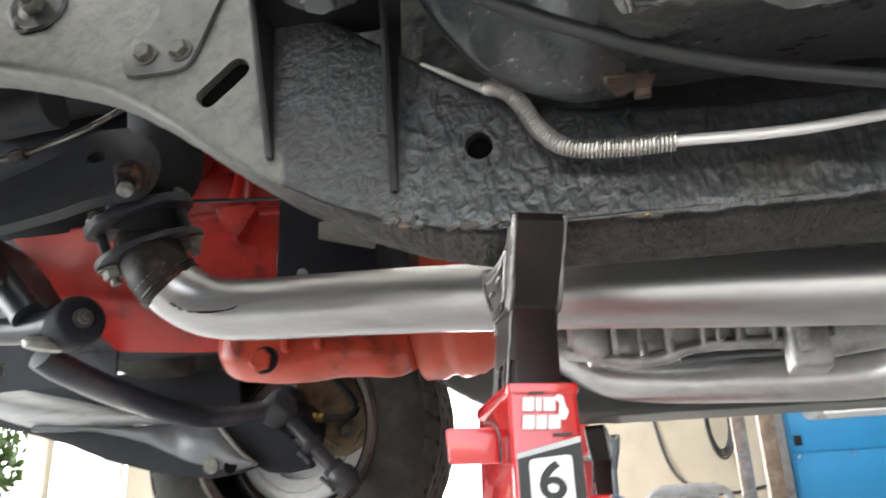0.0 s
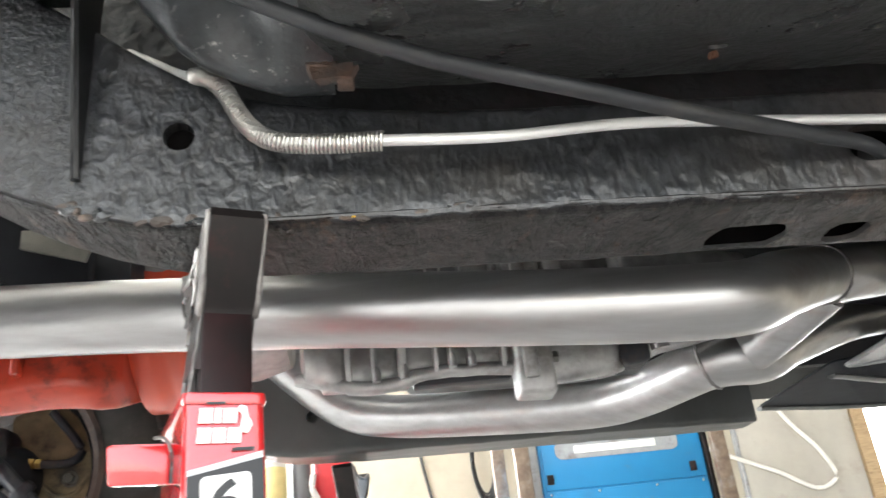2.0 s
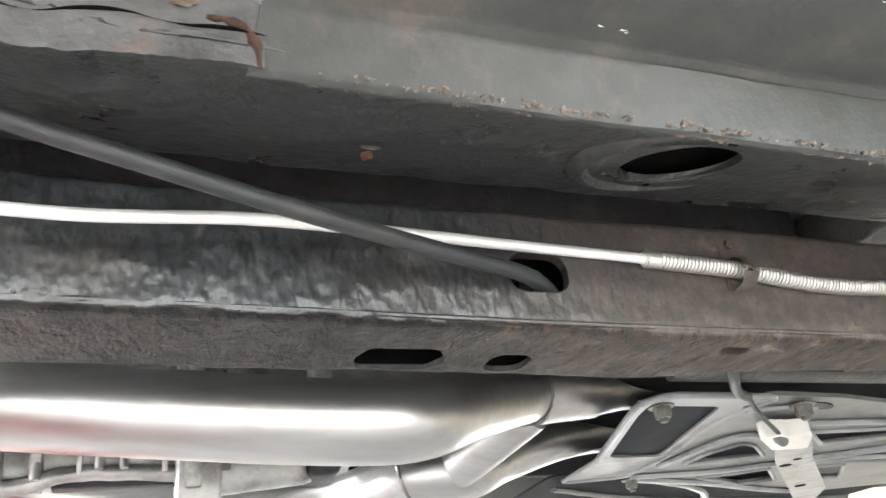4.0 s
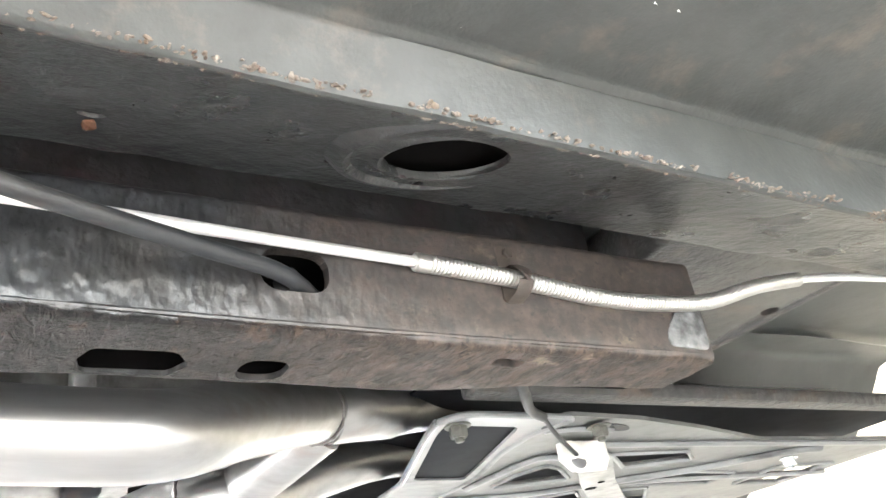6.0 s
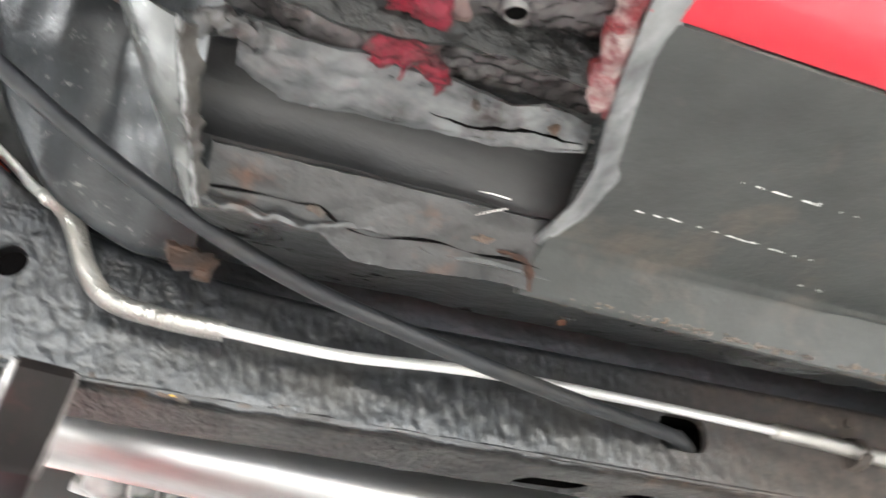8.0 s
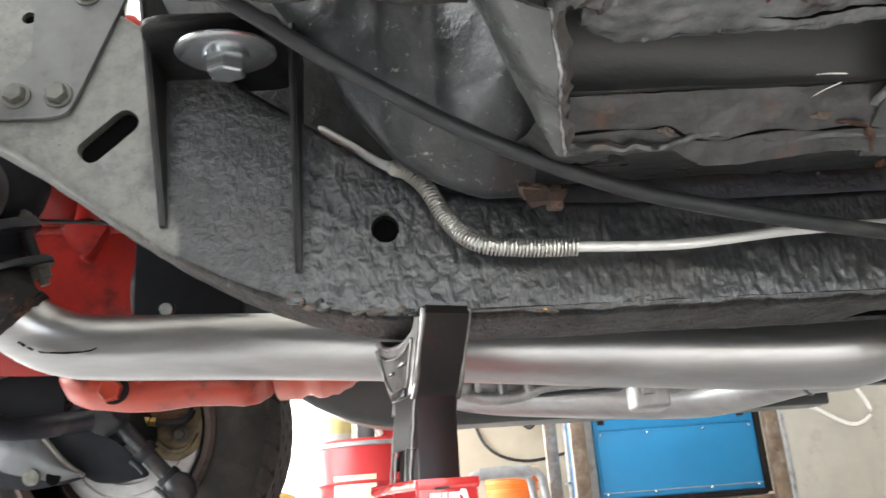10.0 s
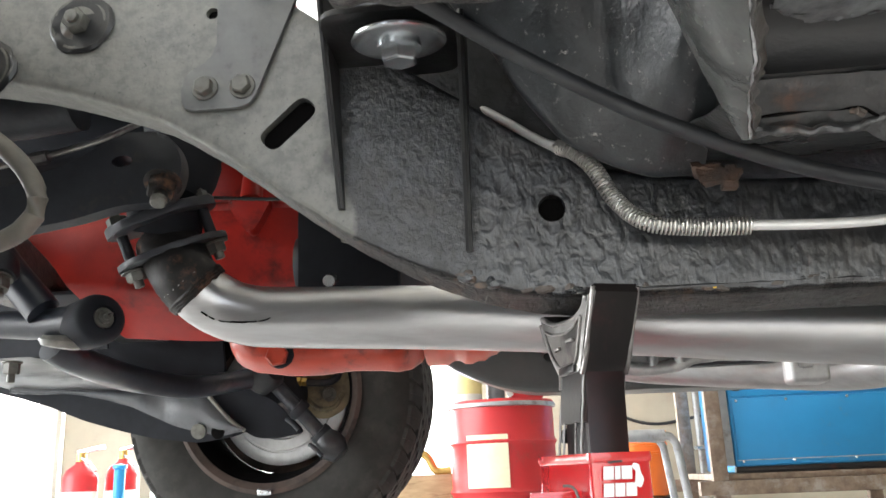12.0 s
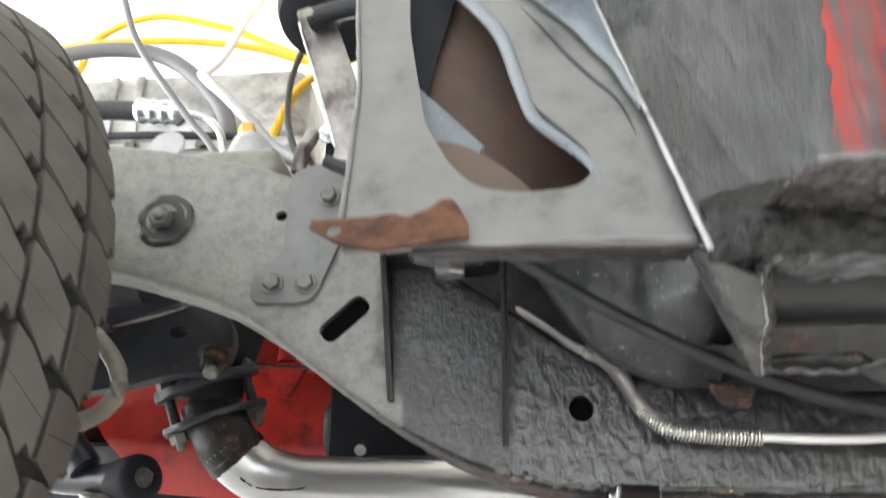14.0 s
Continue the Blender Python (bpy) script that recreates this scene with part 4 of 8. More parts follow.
    part("lock_washer", lathe([(0.010, 0.0), (0.0185, 0.0), (0.0185, 0.005), (0.010, 0.005)], facing((-0.193, 0.600, 0.7600), (0.0, -0.12, 1)), 28), ZINC, mount, "zinc spring washer")
    part("mount_bolt", hexbolt((-0.193, 0.600, 0.7605), (0, 0.1, -1), 0.0158, 0.013, 0.0, 0.5), ZINC, mount, "shiny zinc hex bolt")
    # strip added for the sliver of red behind the rail top
    part("red_sliver", sheet(span(-0.137, -0.106, 8), span(0, 1, 4), lambda x, v: (x, 0.716, smooth_table(TOP, x) + 0.002 + 0.014 * v), 0.002, 0.001, 60), ENGINEORANGE, f, "red strip over the rail")
    part("mount_box", sheet(span(-0.29, 0.03, 24), span(0, 1, 16), lambda x, v: (x, 0.7195 + 0.15 * max(0.0, x + 0.06), (smooth_table(LOW, x) + 0.03) * (1 - v) + 0.97 * v), 0.004, 0.002, 20), SHEET, f)
    # engine mount plate with its bolts
    poly = rounded([(-0.404, 0.748), (-0.338, 0.748), (-0.283, 0.892), (-0.312, 0.918), (-0.372, 0.90), (-0.372, 0.80), (-0.404, 0.785)], 0.014)
    pl = part("mount_plate", slab(poly, X, Z, (0, 0.6635, 0), 0.0055, 0.0012), PLATE, f, "smooth light grey steel plate")
    for x, z in ((-0.381, 0.769), (-0.346, 0.768), (-0.327, 0.868)):
        part("plate_bolt", hexbolt((x, 0.6582, z), (0, -1, 0), 0.0092, 0.0075, 0.0122, 0.4 + 8 * x), OLDBOLT, pl)
    # round bushing bolts further forward
    for x, z in ((-0.511, 0.851), (-0.605, 0.812)):
        part("sealer_ring", roughen(lathe([(0.024, 0.0), (0.030, -0.001), (0.0315, 0.002), (0.028, 0.004), (0.024, 0.003)], facing((x + 0.003, 0.664, z - 0.001), (0, -1, 0)), 40), 0.003, 70), GUSSETBLACK, f, "smeared black sealer ring")
        b = part("bushing", lathe([(0.0, 0.001), (0.019, 0.001), (0.021, -0.004), (0.0235, -0.004), (0.025, 0.003), (0.0275, 0.003), (0.028, -0.004)], facing((x, 0.664, z), (0, -1, 0)), 32), OLDBOLT, f)
        # black ring painted as the shade of the recess
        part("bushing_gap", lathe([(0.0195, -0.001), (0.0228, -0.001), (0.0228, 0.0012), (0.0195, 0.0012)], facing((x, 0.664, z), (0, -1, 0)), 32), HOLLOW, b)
        part("bushing_bolt", hexbolt((x, 0.6635, z), (0, -1, 0), 0.0125, 0.011, 0.0185, 0.2, 0.004), OLDBOLT, b)
    # seam along the lower corner of the rail
    part("weld_seam", roughen(tube([(-0.06, 0.6665, 0.560), (0.2, 0.6660, 0.558), (0.5, 0.6660, 0.553), (0.85, 0.6665, 0.552)], 0.0022, 8, 0.006), 0.0003, 60), m, f)
    # scabs of rust and sealer along the lower front corner
    rnd = random.Random(11)
    for k in range(26):
        x = -0.16 + 0.30 * rnd.random() ** 1.4
        z = smooth_table(LOW, x) + rnd.uniform(0.002, 0.010)
        q = lathe([(0.0, -0.0015), (0.7, -0.001), (1.0, 0.0), (0.6, 0.0015), (0.0, 0.002)], facing((x, 0.6665, z), (0, -1, -0.7)) @ Matrix.Diagonal((rnd.uniform(0.003, 0.009), rnd.uniform(0.002, 0.005), 1.4, 1)), 12)
        part("rust_scab", roughen(q, 0.002, 200), BROWNCOAT if k % 3 else UNDERCOAT, rail)
    part("yellow_mark", slab([(0.050, 0.5562), (0.0535, 0.5565), (0.053, 0.5575), (0.0505, 0.5573)], X, Z, (0, 0.6655, 0), 0.0016), YELLOW, rail, "tiny yellow paint mark")
    # the far rail, the same pressing mirrored
    low = [(x, z + 0.01) for x, z in LOW]
    far = part("far_rail", rail_mesh(-1.2, 0.80, 0.665, INNER, low, TOP, 0.02, mirror=2.405), FLOORGREY, f)
    cut(far, [slab([(-0.048 + 0.012 * math.cos(a * 0.628), 0.637 + 0.012 * math.sin(a * 0.628)) for a in range(10)], X, Z, (0, 1.68, 0), 0.06)])
    # cross members
    part("front_crossmember", roughen(box(-0.98, -0.84, 0.69, 1.715, 0.72, 0.80, 0.02, seg=3), 0.002, 15), DRYCOAT, f)
    og = part("rear_outrigger", roughen(box(0.85, 1.165, 0.42, 1.75, 0.668, 0.73, 0.008, seg=3), 0.0012, 15), DRYCOAT, f)
    cut(og, [lathe([(0.0, -0.03), (0.012, -0.03), (0.012, 0.03), (0.0, 0.03)], pose(1.13, 0.78, 0.66), 20)])
    part("end_patch", roughen(slab(rounded([(0.812, 0.556), (0.862, 0.556), (0.862, 0.60), (0.835, 0.596), (0.815, 0.575)], 0.008), X, Z, (0, 0.6655, 0), 0.0025, 0.0008), 0.001, 60), SCRAPED, rail, "pale patch at the rail end")
    return f


chassis()


# ---- brake line with its spring sleeves ----
def coil(pts, r, wire, pitch, bm=None):
    path = spline(pts, 0.002)
    out, ang = [], 0.0
    prev = None
    for i, c in enumerate(path):
        d = (path[min(i + 1, len(path) - 1)] - path[max(i - 1, 0)]).normalized()
        side = d.cross(Vector((0.01, 0.02, 1))).normalized()
        top = side.cross(d)
        if prev is not None:
            steps = max(1, int((c - prev[0]).length / pitch * 10 + 0.5))
            for k in range(steps):
                t = k / steps
                q = prev[0].lerp(c, t)
                a = ang + 2 * math.pi * (q - prev[0]).length / pitch
                out.append(q + side * (r * math.cos(a)) + top * (r * math.sin(a)))
            ang += 2 * math.pi * (c - prev[0]).length / pitch
        prev = (c,)
    bm = bm or bm_new()
    n = len(out)
    loops = []
    for i in range(n):
        d = (out[min(i + 1, n - 1)] - out[max(i - 1, 0)]).normalized()
        a = d.cross(Vector((0.3, 0.5, 0.8))).normalized()
        b = a.cross(d)
        loops.append([out[i] + a * (wire * math.cos(k * math.pi / 2.5)) + b * (wire * math.sin(k * math.pi / 2.5)) for k in range(5)])
    return rings(bm, loops)


BL = [(-0.175, 0.742, 0.80), (-0.14, 0.7253, 0.7648), (-0.1007, 0.7028, 0.7277), (-0.0745, 0.6785, 0.6975), (-0.0538, 0.6588, 0.6822), (-0.0387, 0.6494, 0.6623), (-0.0226, 0.6474, 0.6311), (-0.0014, 0.6361, 0.6074), (0.0367, 0.6312, 0.5996), (0.0765, 0.6262, 0.5966),
      (0.159, 0.624, 0.5933), (0.2558, 0.6282, 0.6009), (0.3538, 0.6425, 0.6065), (0.452, 0.6540, 0.609), (0.564, 0.6575, 0.607), (0.646, 0.6575, 0.6025), (0.735, 0.6575, 0.5935), (0.803, 0.6575, 0.594), (0.872, 0.6580, 0.602), (0.9494, 0.658, 0.6255), (1.0159, 0.6554, 0.6391), (1.1543, 0.654, 0.6545), (1.5, 0.66, 0.68)]


def brake_line():
    b = thing("brake_line", (0.0, 0.65, 0.6), "silver brake line with spring armour along the frame rail", "brake line")
    part("line", tube(BL, 0.0042, 12, 0.008), LINE, b)
    part("spring_sleeve", coil([(-0.0650, 0.6690, 0.6898)] + BL[4:10], 0.0066, 0.0012, 0.0030), SPRING, b, "tightly coiled spring armour")
    part("sleeve_end", tube([(-0.086, 0.689, 0.7105), (-0.0745, 0.6785, 0.6975), (-0.063, 0.667, 0.6885)], lambda t: 0.0044 + 0.0014 * t, 12, 0.004), LINE, b, "flared line end under the sleeve")
    part("painted_sleeve", tube(BL[14:21], 0.0063, 16, 0.008), LINE, b, "pale paint-filled spring sleeve")
    part("spring_sleeve", coil(BL[14:21], 0.0068, 0.0009, 0.0034), SPRING, b, "tightly coiled spring armour")
    part("fitting", lathe([(0.0045, 0), (0.0075, 0.001), (0.0075, 0.012), (0.0045, 0.013)], facing((0.564, 0.6575, 0.607), (1, 0, -0.06)), 12), SPRING, b)
    c = part("clip", slab(rounded([(-0.010, -0.013), (0.010, -0.013), (0.010, 0.038), (-0.010, 0.038)], 0.005), (1, 0, 0), (0, 0, 1), (0.655, 0.6655, 0.597), 0.0018), BROWNCOAT, b, "brown coated line clip")
    part("clip_loop", tube([(0.655, 0.664, 0.613), (0.655, 0.652, 0.611), (0.655, 0.6425, 0.599), (0.655, 0.651, 0.588), (0.655, 0.664, 0.585)], 0.007, 8, 0.004, flat=0.15), BROWNCOAT, c)
    part("clip_screw", hexbolt((0.655, 0.663, 0.628), (0, -1, 0), 0.005, 0.004), BROWNCOAT, c)


brake_line()


def black_cable():
    c = thing("black_hose", (0.1, 0.575, 0.63), "black rubber hose drooping into an oval frame hole", "hose")
    part("grommet", lathe([(0.007, -0.003), (0.0092, -0.003), (0.0098, 0.0), (0.0092, 0.003), (0.007, 0.003)], facing((0.468, 0.669, 0.5868), (0.75, 0.6, 0.02)), 20), RUBBER, c, "thin rubber grommet")
    part("hose", tube([(-0.30, 0.525, 0.833), (-0.2, 0.519, 0.776), (-0.1, 0.5374, 0.7137), (0.0, 0.5468, 0.6561), (0.1, 0.5568, 0.6168), (0.2, 0.5722, 0.5972), (0.3, 0.6015, 0.5891), (0.4, 0.634, 0.5862), (0.455, 0.652, 0.5842), (0.49, 0.682, 0.584), (0.505, 0.71, 0.585)], 0.0061, 16, 0.01), RUBBER, c)


black_cable()

# ---- exhaust ----
PA = [(-0.510, 0.940, 0.663), (-0.497, 0.949, 0.648), (-0.476, 0.959, 0.632), (-0.44, 0.965, 0.618), (-0.38, 0.963, 0.611), (-0.2, 0.938, 0.596), (0.0, 0.908, 0.575), (0.2, 0.880, 0.552), (0.34, 0.862, 0.538), (0.43, 0.868, 0.540), (0.52, 0.945, 0.578), (0.65, 1.075, 0.632), (0.777, 1.14, 0.660), (0.898, 1.20, 0.689), (1.2, 1.25, 0.715), (1.9, 1.25, 0.72)]
PB = [(-0.16, 1.60, 0.80), (-0.06, 1.61, 0.70), (0.02, 1.60, 0.635), (0.10, 1.57, 0.608), (0.25, 1.495, 0.583), (0.40, 1.41, 0.562), (0.47, 1.35, 0.560), (0.545, 1.24, 0.570), (0.626, 1.25, 0.575), (0.703, 1.30, 0.607), (0.846, 1.36, 0.654), (0.999, 1.42, 0.682), (1.3, 1.45, 0.71), (1.9, 1.45, 0.72)]


def weld_ring(at, d, r, bm=None):
    m = facing(at, d)
    b = bm_new()
    n = 40
    loops = []
    for k in range(n):
        a = 2 * math.pi * k / n
        w = 0.0028 * (1 + 0.3 * math.sin(k * 2.4))
        loops.append([Vector(((r + w * math.cos(j * 1.0472)) * math.cos(a), (r + w * math.cos(j * 1.0472)) * math.sin(a), w * math.sin(j * 1.0472))) for j in range(6)])
    rings(b, loops, closed=True)
    b.transform(m)
    return join(bm, b)


def exhaust():
    e = thing("exhaust_system", (0.2, 1.0, 0.55), "bare aluminised steel twin exhaust pipes joined by a crossover", "exhaust pipe")
    R = 0.0375
    a = part("pipe", tube(PA, R, 40, 0.01, dent=0.008), STEEL, e)
    part("weld_seam", weld_ring((0.65, 1.075, 0.632), (0.135, 0.11, 0.035), R), BAREIRON, a)
    for k in range(3):
        part("weld_seam", roughen(weld_ring((-0.5005 + 0.0022 * k, 0.9463 + 0.0014 * k, 0.6520 - 0.0024 * k), (-0.55, -0.33, 0.62), R + 0.0010 - 0.0005 * k), 0.0016, 120), STUBIRON, a, "lumpy dark weld bead")
    part("outlet", roughen(tube([(-0.549, 0.972, 0.720), (-0.5385, 0.966, 0.702), (-0.524, 0.952, 0.682), (-0.512, 0.942, 0.666), (-0.505, 0.943, 0.657), (-0.4985, 0.9475, 0.6495)], lambda k: 0.0415 - 0.0030 * k, 30, 0.006), 0.001, 60), STUBIRON, a, "blackened outlet stub")
    arc = spline([(-0.4834, 0.9234, 0.6168), (-0.4725, 0.9275, 0.6096), (-0.4604, 0.9292, 0.605), (-0.4429, 0.9301, 0.6028), (-0.4246, 0.9288, 0.602), (-0.41, 0.9275, 0.6022), (-0.3992, 0.9264, 0.6049)], 0.002)
    for f0, f1, w in ((0.0, 0.10, 0.0012), (0.13, 0.20, 0.0010), (0.27, 0.42, 0.0007), (0.42, 0.66, 0.0013), (0.68, 0.82, 0.0009), (0.85, 1.0, 0.0008)):
        q = arc[int(f0 * (len(arc) - 1)):int(f1 * (len(arc) - 1)) + 1]
        part("hairline_mark", roughen(tube(q, w, 6, 0.003), 0.0006, 160), HOLLOW, a, "dark scratch along the pipe bend")
    b = part("pipe", tube(PB, R, 36, 0.012, dent=0.008), STEEL, e)
    part("weld_seam", weld_ring((0.545, 1.24, 0.570), (0.17, -0.16, 0.03), R), BAREIRON, b)
    part("crossover", tube([(0.59, 1.24, 0.572), (0.62, 1.19, 0.59), (0.67, 1.11, 0.625)], R * 0.88, 30, 0.01), STEEL, e)
    part("collar", tube([(0.665, 1.088, 0.636), (0.70, 1.10, 0.643), (0.74, 1.122, 0.652), (0.777, 1.14, 0.660)], R + 0.0025, 40, 0.01), STEEL, e)
    # clamp flange at the manifold
    side = Vector((0.127, 0.020, 0.046)).normalized()
    d = Vector((-0.30, -0.22, 0.90))
    d = (d - side * d.dot(side)).normalized()
    c = Vector((-0.5350, 0.960, 0.699))
    oval = rounded([(-0.070, -0.012), (-0.040, -0.050), (0.040, -0.050), (0.070, -0.012), (0.070, 0.012), (0.040, 0.050), (-0.040, 0.050), (-0.070, 0.012)], 0.02)
    fl = part("flange", slab(oval, side, d.cross(side), c, 0.008, 0.002), FORGED, e, "black two-bolt flange")
    for s in (-1, 1):
        q = c + side * (0.052 * s)
        part("flange_bolt", hexbolt(q - d * 0.001, -d, 0.0125, 0.012, 0.017, 0.4 * s, 0.008), OLDBOLT, fl)
        part("flange_stud", tube([q, q + d * 0.03, q + d * 0.06], 0.007, 10), CASTIRON, fl)
        part("stud_nut", hexbolt(q + d * 0.057, d, 0.0125, 0.011, 0.016, 0.2, 0.006), OLDBOLT, fl)
    part("upper_flange", slab(oval, side, d.cross(side), c + d * 0.044, 0.012, 0.003), FORGED, e)
    return e


exhaust()


# ---- engine ----
def engine():
    g = thing("engine", (-0.5, 1.25, 0.6), "red-orange painted engine with oil pan and black manifold", "engine")
    def block_side(x, v):
        left = lerp_table([(0.0, -0.855), (0.5, -0.775), (1.0, -0.70)], v)
        xx = left + (-0.393 - left) * x
        top, low = 0.812, lerp_table([(-0.90, 0.655), (-0.72, 0.634), (-0.55, 0.624), (-0.39, 0.612)], xx)
        z = top + (low - top) * v
        return xx, 1.105 + 0.075 * max(0.0, (v - 0.62) / 0.38) ** 1.2 + 0.012 * math.sin(xx * 11) * v, z
    blk = sheet(span(0, 1, 46), span(0, 1, 26), block_side, 0.02, 0.002, 14)
    box(-0.76, -0.39, 1.19, 1.50, 0.725, 0.80, 0.01, blk)
    part("block", roughen(blk, 0.004, 9), ENGINERED, g)
    up = box(-0.70, -0.395, 1.135, 1.50, 0.80, 0.985, 0.02, seg=3)
    for k in range(3):
        lathe([(0.0, 0.0), (0.020, 0.0), (0.022, 0.012), (0.0, 0.014)], facing((-0.62 + 0.055 * k, 1.137, 0.91), (0, -1, 0)), 18, up)
    part("upper_block", up, ENGINERED, g)
    part("block_ledge", roughen(tube([(-0.76, 1.112, 0.813), (-0.62, 1.108, 0.812), (-0.50, 1.106, 0.810), (-0.40, 1.108, 0.808)], 0.007, 10), 0.001, 40), ENGINERED, g)
    part("block_boss", roughen(slab(rounded([(-0.520, 0.816), (-0.448, 0.814), (-0.468, 0.775), (-0.480, 0.757), (-0.494, 0.775)], 0.012), (1, 0, 0), (0, 0, 1), (0, 1.115, 0), 0.030, 0.008), 0.002, 40), ENGINERED, g)
    part("boss_stem", roughen(tube([(-0.484, 1.10, 0.815), (-0.486, 1.115, 0.86), (-0.488, 1.13, 0.91)], 0.016, 14), 0.002, 40), ENGINERED, g)
    part("corner_edge", tube([(-0.396, 1.112, 0.805), (-0.394, 1.110, 0.75), (-0.393, 1.112, 0.695)], 0.006, 10), ENGINERED, g)
    # added black mass that keeps the gap before the engine dark
    part("front_filler", roughen(box(-1.15, -0.60, 1.03, 1.25, 0.872, 1.0, 0.02, seg=3), 0.004, 20), MATTBLACK, g, "black mass added to fill the dark gap before the engine")
    part("cylinder_head", box(-0.62, -0.40, 1.02, 1.16, 0.95, 1.10, 0.015, seg=3), ENGINERED, g)
    # oil pan: shallow front, deep sump
    bm = bm_new()
    loops = []
    for i in range(40):
        x = -0.540 + 0.284 * (0.5 - 0.5 * math.cos(math.pi * i / 39))
        zb = lerp_table([(-0.540, 0.604), (-0.531, 0.590), (-0.515, 0.579), (-0.490, 0.569), (-0.443, 0.562), (-0.39, 0.560), (-0.345, 0.5645), (-0.285, 0.560), (-0.268, 0.565), (-0.256, 0.577)], x)
        e = abs((x + 0.398) / 0.142)
        y0, y1, zt = 1.128 + 0.050 * e ** 7, 1.49 - 0.05 * e ** 7, 0.70
        ring = [Vector((x, y0 - 0.012, zt)), Vector((x, y0 - 0.012, zt - 0.008)), Vector((x, y0 - 0.001, zt - 0.014)), Vector((x, y0, zb + 0.034)), Vector((x, y0 + 0.001, zb + 0.024)), Vector((x, y0 + 0.004, zb + 0.0195)),
                Vector((x, y0 + 0.010, zb + 0.015)), Vector((x, y0 + 0.032, zb + 0.004)), Vector((x, y0 + 0.040, zb + 0.003)), Vector((x, y0 + 0.054, zb + 0.006)), Vector((x, y0 + 0.16, zb + 0.040)), Vector((x, y1 - 0.08, zb + 0.085)),
                Vector((x, y1 - 0.03, zb + 0.092)), Vector((x, y1 - 0.01, zb + 0.095)), Vector((x, y1, zb + 0.10)), Vector((x, y1, zt + 0.01)), Vector((x, 1.3, zt))]
        loops.append(ring)
    op = part("oil_pan", roughen(rings(bm, loops), 0.0012, 25), PANRED, g, "dented red oil pan")
    part("drain_plug", hexbolt((-0.449, 1.129, 0.590), (0, -1, 0), 0.0165, 0.013, 0.0, 0.2), PANRED, op, "large hex plug")
    part("plug_gasket", lathe([(0.0, 0.0), (0.0198, 0.0), (0.0190, 0.003), (0.0, 0.003)], facing((-0.446, 1.1285, 0.591), (0, -1, 0)), 28), MATTBLACK, op, "black gasket ring")
    for x in (-0.413, -0.365):
        part("pan_rib", box(x - 0.006, x + 0.006, 1.112, 1.132, 0.598, 0.64, 0.005), PANRED, op)
    # added black sheet in place of the dark under the engine
    part("underside_shade", box(-0.90, -0.545, 1.20, 1.52, 0.715, 0.722, 0.002), MATTBLACK, g, "black sheet added for the shade under the engine")
    for k in range(5):
        part("pan_bolt", hexbolt((-0.50 + 0.055 * k, 1.126, 0.684), (0, -1, 0), 0.006, 0.005, 0, 0.3 * k), ENGINERED, op)
    # flywheel cover
    bm = bm_new()
    loops = []
    for i in range(16):
        x = -0.255 + 0.15 * i / 15
        rr = 0.150 - 0.16 * max(0.0, i / 15 - 0.45) ** 2 - (0.006 if i in (4, 5) else 0) - (0.003 if i in (8, 10, 12) else 0)
        loops.append([Vector((x, 1.31 + rr * 1.06 * math.cos(a), 0.738 + rr * math.sin(a))) for a in span(-math.pi, 0, 33)])
    part("flywheel_cover", rings(bm, loops), ENGINEORANGE, g, "orange flywheel cover")
    part("bell_housing", lathe([(0.0, 0.0), (0.150, 0.0), (0.150, 0.03), (0.145, 0.15), (0.13, 0.2), (0.0, 0.2)], facing((-0.255, 1.31, 0.77), (1, 0, 0)), 40), CAST, g)
    st = part("starter", lathe([(0.0, 0.0), (0.045, 0.0), (0.052, 0.01), (0.052, 0.17), (0.04, 0.19), (0.0, 0.195)], facing((-0.42, 1.14, 0.72), (1, 0, 0)), 28), CASTIRON, g, "black starter motor")
    part("solenoid", lathe([(0.0, 0.0), (0.026, 0.0), (0.028, 0.005), (0.028, 0.1), (0.0, 0.105)], facing((-0.38, 1.12, 0.79), (1, 0, 0)), 20), CASTIRON, st)
    part("starter_stud", tube([(-0.345, 1.02, 0.67), (-0.345, 1.0, 0.664), (-0.345, 0.995, 0.662)], 0.008, 10), ZINC, st)
    # added black plate that paints the gap beside the block dark
    part("dark_cover", box(-0.400, -0.262, 1.045, 1.07, 0.662, 0.95, 0.004), MATTBLACK, g, "black plate added over the dark gap beside the block")
    part("grey_ledge", slab([(-0.335, 0.722), (-0.26, 0.70), (-0.255, 0.715), (-0.31, 0.745), (-0.335, 0.745)], (1, 0, 0), (0, 0, 1), (0, 1.03, 0), 0.006, 0.001), GREYPAINT, g)
    # exhaust manifold and outlet
    part("manifold", roughen(tube([(-0.56, 0.99, 1.02), (-0.545, 0.985, 0.92), (-0.535, 0.975, 0.83), (-0.545, 0.955, 0.78), (-0.553, 0.968, 0.735)], lambda s: 0.056 - 0.010 * s, 28, 0.012), 0.002, 30), MATTBLACK, g, "black cast iron exhaust manifold")
    part("manifold_log", roughen(tube([(-0.86, 1.0, 0.98), (-0.7, 0.985, 0.985), (-0.5, 0.985, 0.985), (-0.36, 1.0, 0.98)], 0.045, 20, 0.03), 0.003, 25), CASTIRON, g)
    part("spark_wire", tube([(-0.56, 1.02, 0.80), (-0.50, 1.01, 0.79), (-0.40, 1.02, 0.785), (-0.32, 1.04, 0.80)], 0.0025, 8), RUBBER, g)


engine()


